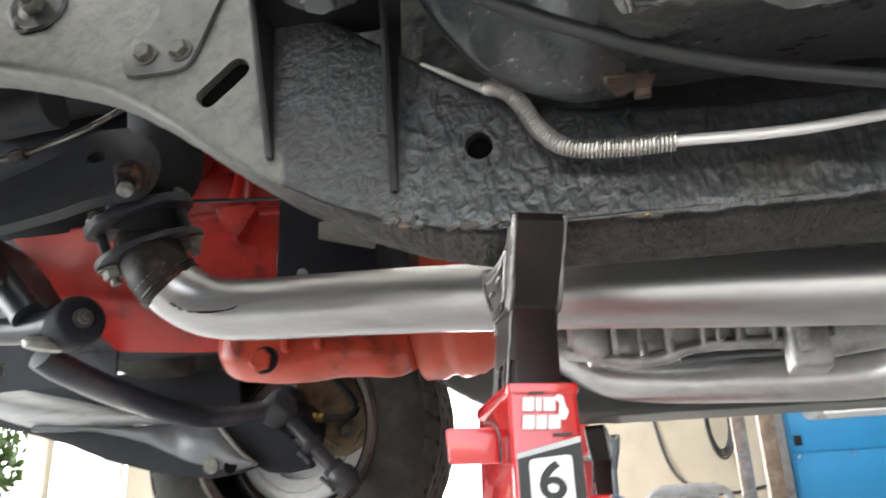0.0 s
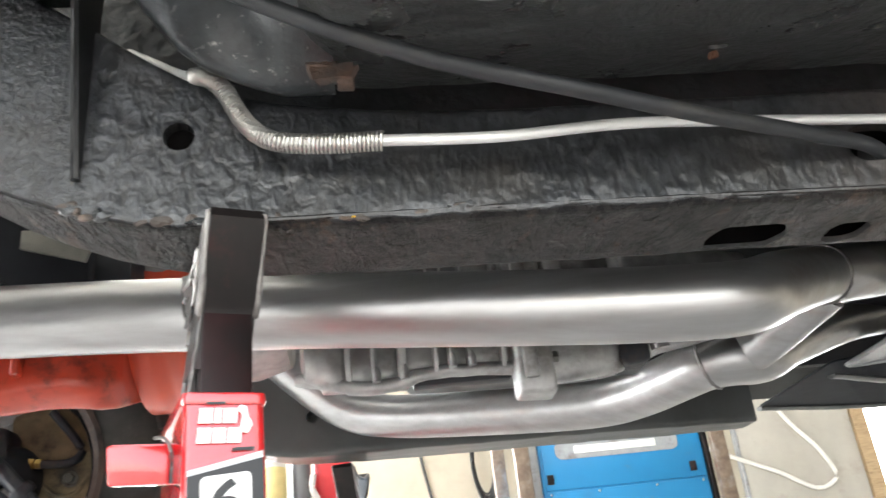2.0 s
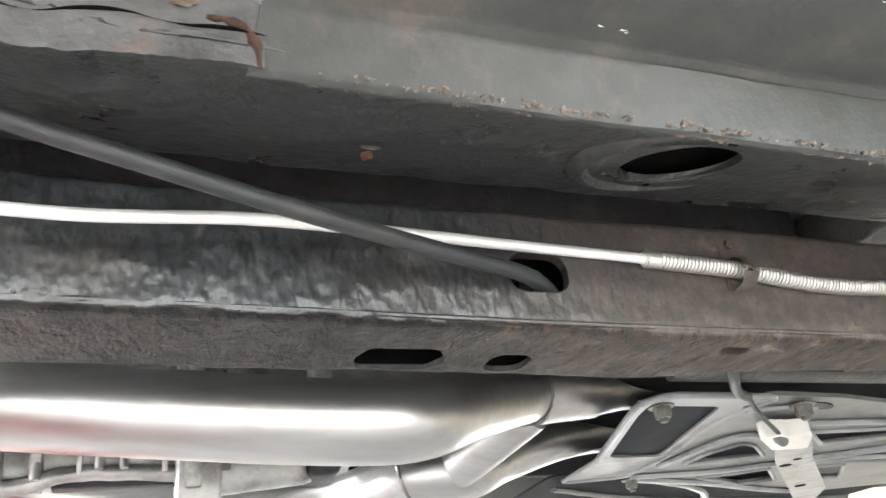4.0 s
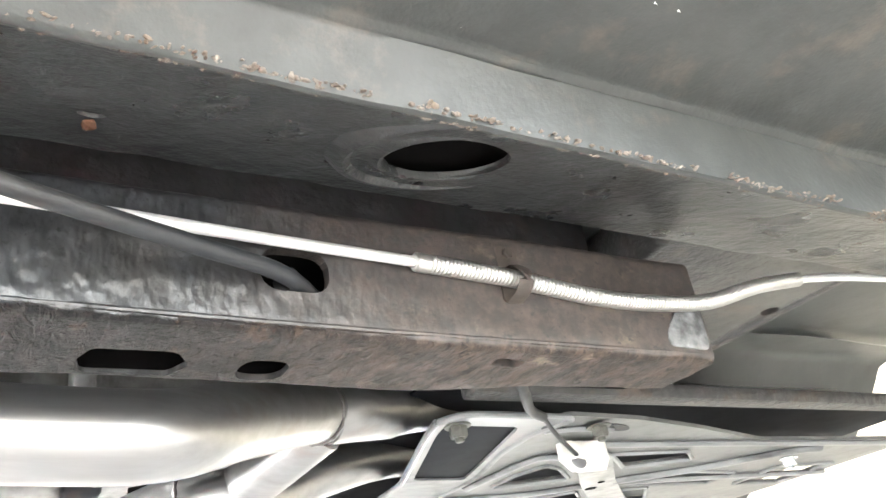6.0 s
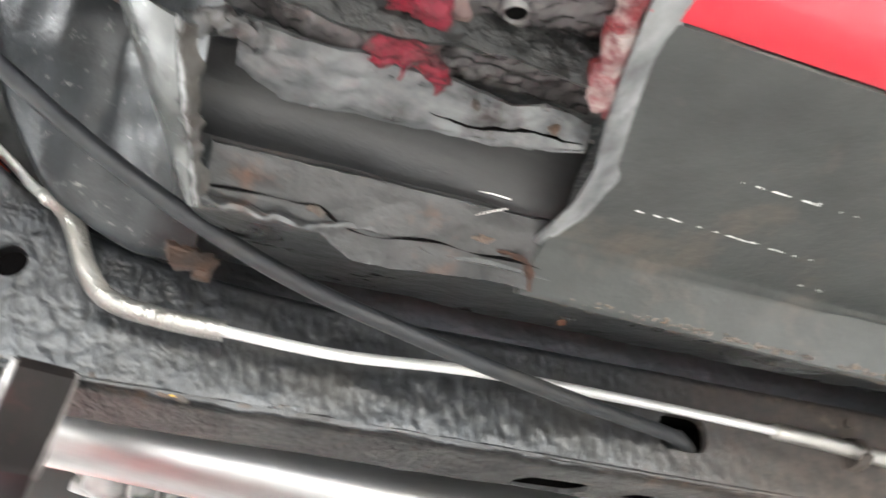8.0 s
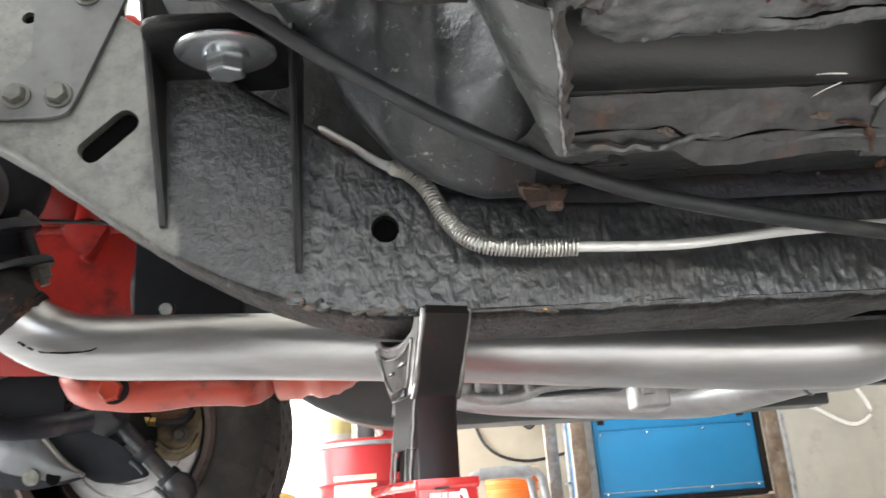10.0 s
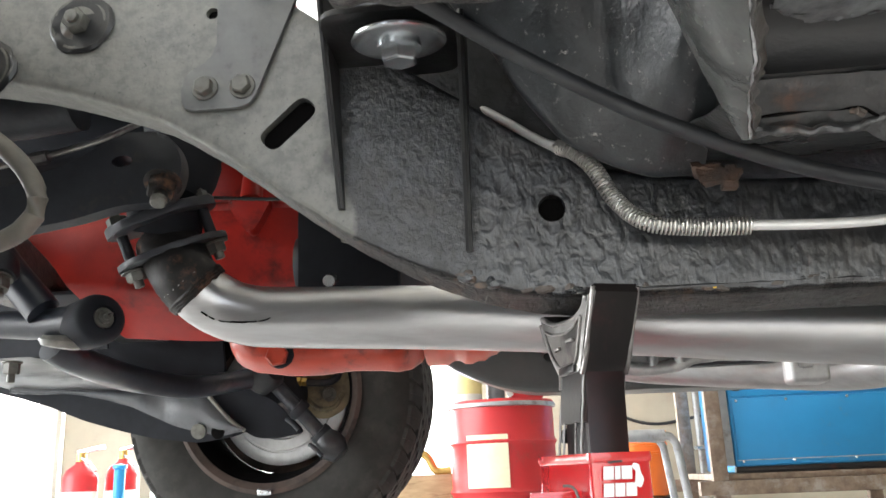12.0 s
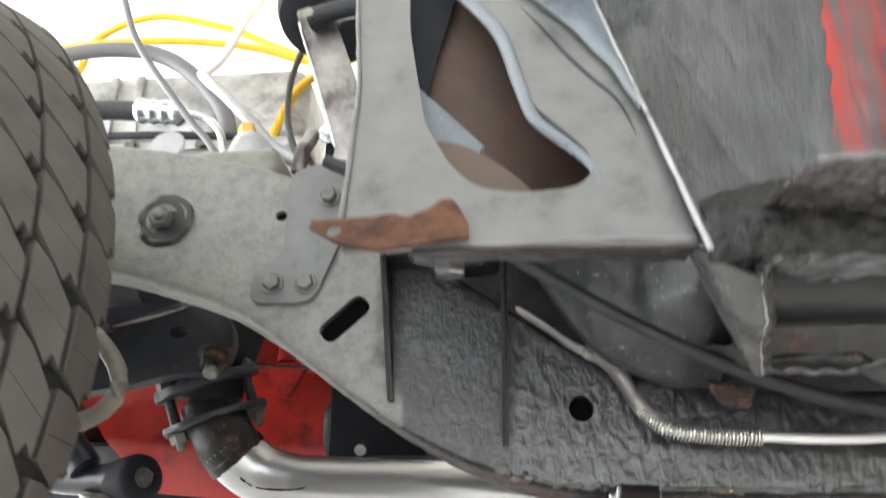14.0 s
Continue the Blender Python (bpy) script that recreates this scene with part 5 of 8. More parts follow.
# ---- gearbox ----
def gearbox():
    g = thing("gearbox", (0.2, 1.25, 0.54), "grey cast aluminium gearbox with ribs and a steel pan", "gearbox")

    def ring(x, y0, z0, z1, grow=0.0, far=1.43):
        g2 = grow
        poly = [(y0 - g2, z1 - 0.03), (y0 - g2, z0 + 0.03), (y0 + 0.004 - g2, z0 + 0.008), (y0 + 0.012, z0 - g2), (y0 + 0.030, z0 - g2), (y0 + 0.045, z0 + 0.015),
                (y0 + 0.16, z0 + 0.065), (far - 0.06, z0 + 0.13), (far, z0 + 0.16), (far, z1 - 0.05), (far - 0.05, z1), (y0 + 0.06, z1)]
        return [Vector((x, y, z)) for y, z in rounded(poly, 0.010, 3)]

    bm = rings(bm_new(), [ring(-0.02, 1.105, 0.566, 0.95), ring(-0.01, 1.105, 0.560, 0.94), ring(0.0, 1.112, 0.546, 0.90), ring(0.10, 1.112, 0.544, 0.86), ring(0.115, 1.116, 0.556, 0.85), ring(0.25, 1.116, 0.556, 0.84)])
    part("case", roughen(bm, 0.0015, 22), CAST, g)
    for k, (x, w) in enumerate(((0.033, 0.004), (0.064, 0.003), (0.099, 0.0055), (0.140, 0.0026), (0.159, 0.0026), (0.182, 0.0026), (0.225, 0.003))):
        z0 = 0.542 if k < 3 else 0.5535
        bm = slab([(1.092, z0 + 0.02), (1.100, z0), (1.135, z0), (1.15, z0 + 0.03), (1.15, 0.80), (1.092, 0.84)], (0, 1, 0), (0, 0, 1), (x - w, 0, 0), 2 * w, 0.0012)
        part("rib", roughen(bm, 0.0006, 60), CAST, g)
    bm = roughen(rings(bm_new(), [ring(-0.026, 1.10, 0.560, 0.95), ring(-0.020, 1.088, 0.552, 0.95), ring(0.006, 1.084, 0.543, 0.94), ring(0.024, 1.092, 0.541, 0.93), ring(0.030, 1.10, 0.546, 0.93)]), 0.004, 26)
    part("bell_flange", bm, CAST, g)
    part("case_lip", roughen(tube([(-0.030, 1.106, 0.560), (0.005, 1.104, 0.552), (0.030, 1.104, 0.545), (0.052, 1.104, 0.541), (0.088, 1.104, 0.543), (0.108, 1.106, 0.549), (0.128, 1.108, 0.555), (0.180, 1.108, 0.555), (0.236, 1.108, 0.553)], 0.0085, 12, 0.008), 0.002, 50), CAST, g, "pale lower lip of the casing")
    for x, z in ((0.066, 0.545), (0.100, 0.546), (0.160, 0.556), (0.184, 0.556)):
        part("lip_boss", roughen(lathe([(0.0, 0.0), (0.005, 0.0), (0.0055, 0.012), (0.003, 0.018), (0.0, 0.019)], facing((x, 1.091, z), (0, 0, 1)), 12), 0.0006, 90), CAST, g)
    bm = roughen(box(0.236, 0.283, 1.078, 1.125, 0.512, 0.86, 0.006, seg=3), 0.002, 30)
    fl = part("tail_flange", bm, CAST, g, "thick cast flange")
    part("flange_step", roughen(box(0.243, 0.262, 1.070, 1.085, 0.53, 0.84, 0.004), 0.001, 40), CAST, fl)
    for z in (0.56, 0.66, 0.74):
        part("flange_bolt", hexbolt((0.284, 1.10, z), (1, -0.2, 0), 0.008, 0.009), OLDBOLT, fl)
    bm = roughen(rings(bm_new(), [ring(0.28, 1.125, 0.535, 0.80), ring(0.33, 1.13, 0.54, 0.80), ring(0.385, 1.14, 0.548, 0.79), ring(0.46, 1.18, 0.58, 0.77, far=1.38), ring(0.62, 1.2, 0.61, 0.75, far=1.34)]), 0.001, 25)
    part("tail_housing", bm, CAST, g)
    part("pan_rail", roughen(box(0.112, 0.236, 1.126, 1.150, 0.545, 0.562, 0.003), 0.001, 25), CASTIRON, g)
    for x in (0.245, 0.298, 0.395):
        part("upper_boss", roughen(box(x - 0.012, x + 0.012, 1.075, 1.12, 0.62, 0.80, 0.006), 0.001, 30), CAST, g)
    mt = part("mount_block", roughen(box(0.385, 0.425, 1.13, 1.20, 0.552, 0.60, 0.01, seg=3), 0.002, 40), CASTIRON, g)
    br = part("mount_bracket", slab(rounded([(0.44, 1.24), (0.62, 1.25), (0.68, 1.56), (0.45, 1.56)], 0.02), (1, 0, 0), (0, 1, 0), (0, 0, 0.620), 0.010, 0.002), CAST, g)
    cut(br, [slab(rounded([(0.488, 1.336), (0.568, 1.351), (0.581, 1.488), (0.508, 1.464)], 0.012), (1, 0, 0), (0, 1, 0), (0, 0, 0.60), 0.05)])
    # near-black plate that paints the bracket hole dark
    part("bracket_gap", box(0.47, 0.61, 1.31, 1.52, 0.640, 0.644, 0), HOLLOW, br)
    part("clevis", tube([(0.40, 1.10, 0.60), (0.415, 1.085, 0.58), (0.42, 1.085, 0.555)], 0.012, 12), BAREIRON, mt)


gearbox()


# ---- rear cross brace behind the gearbox ----
def cross_brace():
    c = thing("cross_brace", (1.0, 1.15, 0.58), "pressed grey steel cross brace bolted under the floor", "crossmember")
    X, Y = (1, 0, 0), (0, 1, 0)

    def plate(name, poly, z, material, label="", r=0.02, thick=0.004, parent=None):
        return part(name, slab(rounded(poly, r), X, Y, (0, 0, z), thick, 0.0012), material, parent or c, label)

    # slanting arm: pale rim round a sunk dark panel
    outer = [(0.786, 1.030), (0.808, 0.998), (0.890, 0.999), (0.985, 1.006), (0.960, 1.075), (0.966, 1.160), (1.006, 1.295), (1.012, 1.348), (1.012, 1.460), (0.903, 1.492), (0.889, 1.335), (0.806, 1.098)]
    inner = [(0.806, 1.042), (0.921, 1.047), (0.944, 1.129), (0.996, 1.322), (0.900, 1.316), (0.816, 1.085)]
    arm = plate("arm", outer, 0.606, ARMPALE, "pale pressed brace arm")
    cut(arm, [slab(rounded(inner, 0.015), X, Y, (0, 0, 0.60), 0.02)])
    part("arm_rim", tube([(x, y, 0.606) for x, y in rounded(outer, 0.02) + [outer[0]]], 0.0045, 8, 0.015), ARMPALE, arm)
    plate("sunk_panel", [(0.800, 1.036), (0.927, 1.041), (0.950, 1.129), (1.003, 1.330), (0.893, 1.322), (0.810, 1.085)], 0.611, MATTBLACK, "dark sunk panel", 0.015, 0.003, arm)
    # cast spider: a long bar, the arms of the web and the windows between them
    web = plate("web", [(0.960, 1.000), (1.10, 1.012), (1.26, 1.050), (1.46, 1.110), (1.9, 1.105), (1.9, 1.62), (1.62, 1.70), (1.50, 1.66), (1.36, 1.60), (1.20, 1.525), (1.02, 1.470), (1.012, 1.34), (0.975, 1.19), (0.965, 1.08)], 0.607, PLATE, "grey cast brace web", 0.015, 0.006)
    windows = ([(1.080, 1.378), (1.078, 1.302), (1.100, 1.240), (1.140, 1.258), (1.214, 1.330), (1.137, 1.366)], [(1.185, 1.490), (1.25, 1.470), (1.306, 1.432), (1.405, 1.536), (1.343, 1.572)],
               [(1.415, 1.432), (1.474, 1.418), (1.572, 1.536), (1.519, 1.537)], [(1.185, 1.180), (1.340, 1.165), (1.400, 1.215), (1.280, 1.262)], [(1.36, 1.385), (1.46, 1.30), (1.62, 1.32), (1.62, 1.40), (1.50, 1.40)], [(1.70, 1.28), (1.85, 1.26), (1.86, 1.42), (1.72, 1.42)])
    cut(web, [slab(rounded(w, 0.012), X, Y, (0, 0, 0.59), 0.04) for w in windows])
    for w in windows:
        w2 = rounded(w, 0.012)
        part("window_rim", tube([(x, y, 0.606) for x, y in w2 + w2[:1]], 0.0042, 8, 0.012), ARMPALE, web)
    for pts, r in (([(1.02, 1.455), (1.16, 1.439), (1.245, 1.404), (1.30, 1.380), (1.44, 1.355), (1.9, 1.33)], 0.009), ([(1.03, 1.475), (1.23, 1.533), (1.40, 1.607), (1.536, 1.652), (1.60, 1.620)], 0.010),
                   ([(1.03, 1.375), (1.036, 1.270), (1.05, 1.190), (1.09, 1.188)], 0.008), ([(1.09, 1.122), (1.38, 1.118), (1.9, 1.118)], 0.008), ([(1.33, 1.35), (1.47, 1.27), (1.59, 1.17), (1.66, 1.15)], 0.012), ([(0.97, 1.06), (1.02, 1.045), (1.08, 1.05)], 0.006)):
        part("web_rib", tube([(x, y, 0.604) for x, y in pts], r, 10, 0.03, flat=0.6), ARMPALE, web)
    part("stem_plate", slab(rounded([(1.096, 1.160), (1.170, 1.160), (1.310, 1.320), (1.600, 1.610), (1.70, 1.76), (1.66, 1.78), (1.49, 1.600), (1.258, 1.356)], 0.012), X, Y, (0, 0, 0.598), 0.005, 0.001), CAST, web, "pale cast stem plate")
    for x, y, r in ((1.298, 1.378, 0.011), (1.50, 1.575, 0.012), (1.285, 1.330, 0.007)):
        # holes drawn as black discs, shade in the colour only
        part("stem_hole", lathe([(0.0, 0.0), (r, 0.0), (r, 0.001), (0.0, 0.001)], pose(x, y, 0.5972), 20), HOLLOW, web)
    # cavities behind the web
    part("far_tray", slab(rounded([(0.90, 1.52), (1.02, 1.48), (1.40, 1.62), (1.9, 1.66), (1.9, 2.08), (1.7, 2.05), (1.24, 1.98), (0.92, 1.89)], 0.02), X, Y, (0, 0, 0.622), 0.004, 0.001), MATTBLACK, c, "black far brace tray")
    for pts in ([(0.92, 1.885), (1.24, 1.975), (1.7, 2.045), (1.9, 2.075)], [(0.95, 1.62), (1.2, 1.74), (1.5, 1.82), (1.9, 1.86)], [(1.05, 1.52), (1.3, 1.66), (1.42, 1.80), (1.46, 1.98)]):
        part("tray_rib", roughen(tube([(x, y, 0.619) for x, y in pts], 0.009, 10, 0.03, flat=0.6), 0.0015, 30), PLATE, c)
    # black sheet whose colour is the shade behind the web's windows
    part("void_sheet", box(0.80, 1.95, 1.05, 1.72, 0.668, 0.672, 0), MATTBLACK, c, "black sheet painted as the dark voids over the brace")
    for x, y in ((0.815, 1.030), (1.036, 1.026), (1.03, 1.470), (1.64, 1.205)):
        part("brace_bolt", hexbolt((x, y, 0.602), (0, 0, -1), 0.0115, 0.014, 0.017, x, 0.004), ZINC if x > 1.2 else OLDBOLT, c)
    # flat dark ovals painted as the shadows round the bolt
    for x, y in ((0.985, 1.055), (1.085, 1.045)):
        part("dent_shadow", lathe([(0.0, 0.0), (1.0, 0.0), (1.0, 0.001), (0.0, 0.001)], pose(x, y, 0.6055, 0, 0, 20) @ Matrix.Diagonal((0.030, 0.012, 1, 1)), 24), CASTIRON, c, "dark oval painted as a shadow in the pressing")
    k = thing("cable_guide", (1.05, 1.12, 0.59), "white plastic cable guide clipped to the brace", "cable guide")
    part("guide_body", roughen(slab(rounded([(1.012, 1.098), (1.040, 1.083), (1.062, 1.092), (1.093, 1.083), (1.156, 1.165), (1.095, 1.172)], 0.012), X, Y, (0, 0, 0.576), 0.024, 0.004), 0.001, 60), WHITEPLASTIC, k)
    part("cable_end", lathe([(0.0, -0.02), (0.008, -0.02), (0.0095, 0.0), (0.008, 0.012), (0.0, 0.014)], facing((1.055, 1.105, 0.577), (0.7, 0.5, -0.2)), 14), GREYHOSE, k, "grey cable end plug")
    part("sub_rail", roughen(box(0.80, 1.9, 0.955, 0.99, 0.618, 0.64, 0.006), 0.001, 20), DRYCOAT, c)
    h = thing("parking_brake_cable", (0.85, 0.9, 0.58), "thin dark control cable looping over the frame", "cable")
    part("cable_sheath", tube([(0.72, 0.80, 0.645), (0.775, 0.845, 0.606), (0.815, 0.885, 0.594), (0.865, 0.945, 0.594), (0.905, 0.975, 0.596)], 0.0062, 12), RUBBER, h)
    part("inner_wire", tube([(0.905, 0.975, 0.596), (0.965, 1.03, 0.590), (1.055, 1.10, 0.578)], 0.0032, 8), RUBBER, h)


cross_brace()


# ---- jack stand ----
def text_mesh(s, size, extrude=0.0003, bold=0.0):
    cu = bpy.data.curves.new("lettering", "FONT")
    cu.body, cu.size, cu.extrude, cu.offset = s, size, extrude, bold * size
    cu.align_x = "CENTER"
    ob = new("lettering", cu)
    bpy.context.view_layer.update()
    me = bpy.data.meshes.new_from_object(ob.evaluated_get(bpy.context.evaluated_depsgraph_get()))
    bpy.data.objects.remove(ob)
    b = bm_new()
    b.from_mesh(me)
    bmesh.ops.remove_doubles(b, verts=b.verts, dist=0.00001)
    bpy.data.meshes.remove(me)
    return b


def jack_stand():
    turn = radians(20)
    at = Vector((-0.0485, 0.7035, 0.0))
    M = Matrix.Translation(at) @ Matrix.Rotation(turn, 4, "Z")
    j = thing("jack_stand", at, "red steel jack stand with a black ratchet post", "jack stand")

    def lay(b):
        for v in b.verts:
            v.co.x -= min(0.0085, max(0.0, (0.5 - v.co.z) * 0.13))
        b.transform(M)
        return b

    def low(b):
        b.transform(Matrix.Translation((0, 0, -0.0085)))
        return lay(b)

    def high(b):
        b.transform(Matrix.Translation((0, 0, 0.0015)))
        return lay(b)

    # cast saddle: side profile in depth and height
    prof = [(-0.022, 0.455), (0.020, 0.455), (0.024, 0.497), (0.034, 0.508), (0.060, 0.540), (0.064, 0.553), (0.056, 0.556), (0.048, 0.548), (0.030, 0.5425), (0.0, 0.540), (-0.026, 0.5425), (-0.036, 0.549), (-0.044, 0.561), (-0.056, 0.562), (-0.058, 0.555), (-0.027, 0.500), (-0.023, 0.495)]
    bm = bm_new()
    loops = []
    for u, k in ((-0.0195, 0.96), (-0.0185, 1.0), (0.0185, 1.0), (0.0195, 0.96)):
        loops.append([Vector((u, v * k, 0.51 + (z - 0.51) * k)) for v, z in prof])
    sd = part("saddle", lay(rings(bm, loops)), JACKBLACK, j, "black cast saddle")
    # worn edges and the hollow on its side
    for u in (-0.0195, 0.0195):
        bm = tube([(u, v, z) for v, z in ((-0.056, 0.560), (-0.028, 0.503), (-0.022, 0.494))], 0.0022, 8, 0.004)
        tube([(u, v, z) for v, z in ((-0.040, 0.556), (-0.030, 0.545), (-0.005, 0.5405), (0.03, 0.543), (0.058, 0.5535))], 0.0026, 8, 0.004, bm)
        tube([(u, v, z) for v, z in ((0.062, 0.548), (0.045, 0.522), (0.024, 0.499), (0.021, 0.485))], 0.0022, 8, 0.004, bm)
        part("worn_edge", lay(roughen(bm, 0.0006, 200)), BAREIRON, sd, "bare metal edge")
    # bare cheek with a rounded hollow
    cheek = [(-0.024, 0.496), (0.021, 0.496), (0.024, 0.499), (0.033, 0.508), (0.057, 0.538), (0.054, 0.550), (0.030, 0.5405), (0.0, 0.538), (-0.026, 0.5405), (-0.040, 0.552), (-0.052, 0.556), (-0.026, 0.502)]
    ck = part("bare_cheek", lay(roughen(slab(rounded([(v, z) for v, z in cheek], 0.006), (0, 1, 0), (0, 0, 1), (-0.0222, 0, 0), 0.003, 0.0008), 0.0006, 90)), BAREIRON, sd, "worn bare metal cheek")
    hollow = rounded([(-0.036, 0.541), (-0.020, 0.5335), (0.0, 0.5305), (0.030, 0.534), (0.046, 0.540), (0.032, 0.517), (0.018, 0.503), (-0.018, 0.503)], 0.005)
    part("cheek_dish", lay(roughen(slab(hollow, (0, 1, 0), (0, 0, 1), (-0.0229, 0, 0), 0.0007), 0.0005, 120)), DISHMETAL, ck, "scuffed hollow of the cheek")
    rim_ = [(-0.0235, v, z) for v, z in hollow + hollow[:1]]
    part("dish_rim", lay(roughen(tube(rim_, 0.0013, 6, 0.004), 0.0006, 220)), BAREIRON, ck, "bright worn rim")
    for v, z, w in ((-0.012, 0.5225, 0.007), (0.016, 0.519, 0.005)):
        part("cast_lug", lay(roughen(box(-0.0262, -0.0225, v - w, v + w, z - 0.0012, z + 0.0016, 0.0008), 0.0004, 200)), BAREIRON, ck)
    part("dish_step", lay(roughen(box(-0.0250, -0.0222, -0.016, 0.016, 0.496, 0.5035, 0.001), 0.0005, 160)), JACKBLACK, ck)
    po = part("post", lay(box(-0.0178, 0.0178, -0.0235, 0.0235, 0.10, 0.4975, 0.0025)), POSTCOAT, j, "dark square post with red overspray")
    part("channel", lay(box(-0.0192, -0.0170, -0.010, 0.013, 0.10, 0.494, 0.0006)), JACKBLACK, po, "dark channel in the post side")
    for v in (-0.0225, -0.0105, 0.0135, 0.0225):
        part("post_edge", lay(roughen(tube([(-0.0182, v, 0.496 - 0.025 * k) for k in range(14)], 0.0011, 6, 0.008), 0.0007, 150)), BAREIRON, po, "bare worn edge")
    bm = bm_new()
    for k in range(12):
        z = 0.470 - 0.03 * k
        box(-0.0160, 0.0160, 0.0215, 0.0275, z, z + 0.012, 0.002, bm)
    part("ratchet_teeth", lay(bm), JACKBLACK, po, "ratchet teeth on the post")
    # red sleeve, flaring downwards into four legs
    bm = bm_new()
    loops = []
    for z, w, d in ((0.437, 0.0248, 0.0525), (0.436, 0.0254, 0.0535), (0.36, 0.0262, 0.0555), (0.24, 0.030, 0.062), (0.20, 0.036, 0.068)):
        loops.append(rounded_ring(w, d, z, 0.005))
    part("sleeve", low(rings(bm, loops)), JACKRED, j, "glossy red sleeve")
    part("sleeve_lip", low(rings(bm_new(), [rounded_ring(0.0262, 0.055, 0.431, 0.005), rounded_ring(0.0268, 0.0556, 0.434, 0.005), rounded_ring(0.0262, 0.055, 0.4385, 0.005)])), JACKRED, j)
    for su in (-1, 1):
        for sv in (-1, 1):
            leg = bm_new()
            loops = []
            for z, u, v in ((0.30, 0.022, 0.05), (0.20, 0.045, 0.07), (0.03, 0.125, 0.135), (0.01, 0.13, 0.14)):
                loops.append([Vector((su * (u + a), sv * (v + b), z)) for a, b in ((-0.018, -0.018), (0.018, -0.018), (0.018, 0.018), (-0.018, 0.018))])
            part("leg", low(rings(leg, loops)), JACKRED, j)
    for sv in (-1, 1):
        part("base_bar", low(box(-0.12, 0.12, sv * 0.135 - 0.012, sv * 0.135 + 0.012, 0.03, 0.055, 0.003)), JACKRED, j)
    # ratchet pawl lever at the side
    lev = part("pawl_lever", high(slab(rounded([(-0.066, 0.376), (-0.024, 0.376), (-0.024, 0.401), (-0.068, 0.401)], 0.003), (1, 0, 0), (0, 0, 1), (0, -0.030, 0), 0.004, 0.001)), JACKRED, j, "flat red release lever")
    part("lever_wire", high(tube([(-0.030, -0.036, 0.376), (-0.030, -0.037, 0.395), (-0.034, -0.036, 0.404), (-0.04, -0.032, 0.405)], 0.0012, 6)), BAREIRON, lev)
    # printed front: plain blocks for the maker's name, silver stripe, size badge
    fv = -0.0558

    def tag(name, poly, material, lift, label=""):
        z_of = lambda z: fv + (z - 0.40) * 0.0255 + 0.0002
        b = bm_new()
        lo = [b.verts.new((u, z_of(z) - lift, z)) for u, z in poly]
        hi = [b.verts.new((u, z_of(z) - lift - 0.0003, z)) for u, z in poly]
        b.faces.new(lo)
        b.faces.new(list(reversed(hi)))
        for i in range(len(poly)):
            b.faces.new((lo[i], hi[i], hi[(i + 1) % len(poly)], lo[(i + 1) % len(poly)]))
        part(name, high(b), material, j, label, smooth=False)

    for row, z0 in enumerate((0.4085, 0.396)):
        for k, (a, w) in enumerate(((0.0, 0.0085), (0.0095, 0.0045 if row == 0 else 0.008), (0.0150 if row == 0 else 0.0185, 0.0088))):
            u0 = -0.017 + a - 0.001 * row
            tag("print_block", [(u0, z0), (u0 + w, z0), (u0 + w + 0.001, z0 + 0.0098), (u0 + 0.001, z0 + 0.0098)], WHITE, 0.0004, "white printed block")
    tag("print_emblem", rounded([(0.0085, 0.404), (0.0135, 0.4015), (0.017, 0.408), (0.0145, 0.4125), (0.0135, 0.4195), (0.0085, 0.4205), (0.0075, 0.4165), (0.0105, 0.4145)], 0.002), WHITE, 0.0005, "white printed emblem")
    tag("print_bar", [(0.004, 0.391), (0.0175, 0.3915), (0.0178, 0.3935), (0.0042, 0.393)], BLACKINK, 0.0004, "small dark printed bar")
    tag("print_bar", [(-0.012, 0.4205), (0.0, 0.421), (0.0, 0.4225), (-0.012, 0.4222)], BLACKINK, 0.0004, "small dark printed bar")
    tag("print_stripe", [(-0.0232, 0.376), (0.0232, 0.3868), (0.0232, 0.391), (-0.0232, 0.3795)], SILVERINK, 0.0004, "silver printed stripe")
    tag("print_field", [(-0.0232, 0.30), (0.0232, 0.30), (0.0232, 0.3868), (-0.0232, 0.376)], BLACKINK, 0.0003, "black printed field")
    tag("print_badge", rounded([(-0.0155, 0.345), (0.0155, 0.345), (0.0155, 0.3785), (-0.0155, 0.3755)], 0.004), WHITE, 0.0006, "white size badge")
    for s, size, z in (("6", 0.0345, 0.3495), ("TON", 0.0085, 0.3365)):
        b = text_mesh(s, size, bold=0.02)
        if s == "6":
            b.transform(Matrix.Diagonal((1.2, 1, 1, 1)))
        b.transform(Matrix.Translation((0, fv - 0.0018, z)) @ Matrix.Rotation(radians(90), 4, "X"))
        part("size_number" if s == "6" else "size_word", high(b), BLACKINK if s == "6" else WHITE, j, "printed size marking", smooth=False)
    return j


def rounded_ring(w, d, z, r):
    return [Vector((u, v, z)) for u, v in rounded([(-w, -d), (w, -d), (w, d), (-w, d)], r, 4)]


near_stand = tagged(jack_stand(), group="jack stands under the frame")
tagged(copy_thing(near_stand, pose(0.012, 1.79, 0.0, 0, 0, -35)), "red jack stand with a black post under the far frame rail")

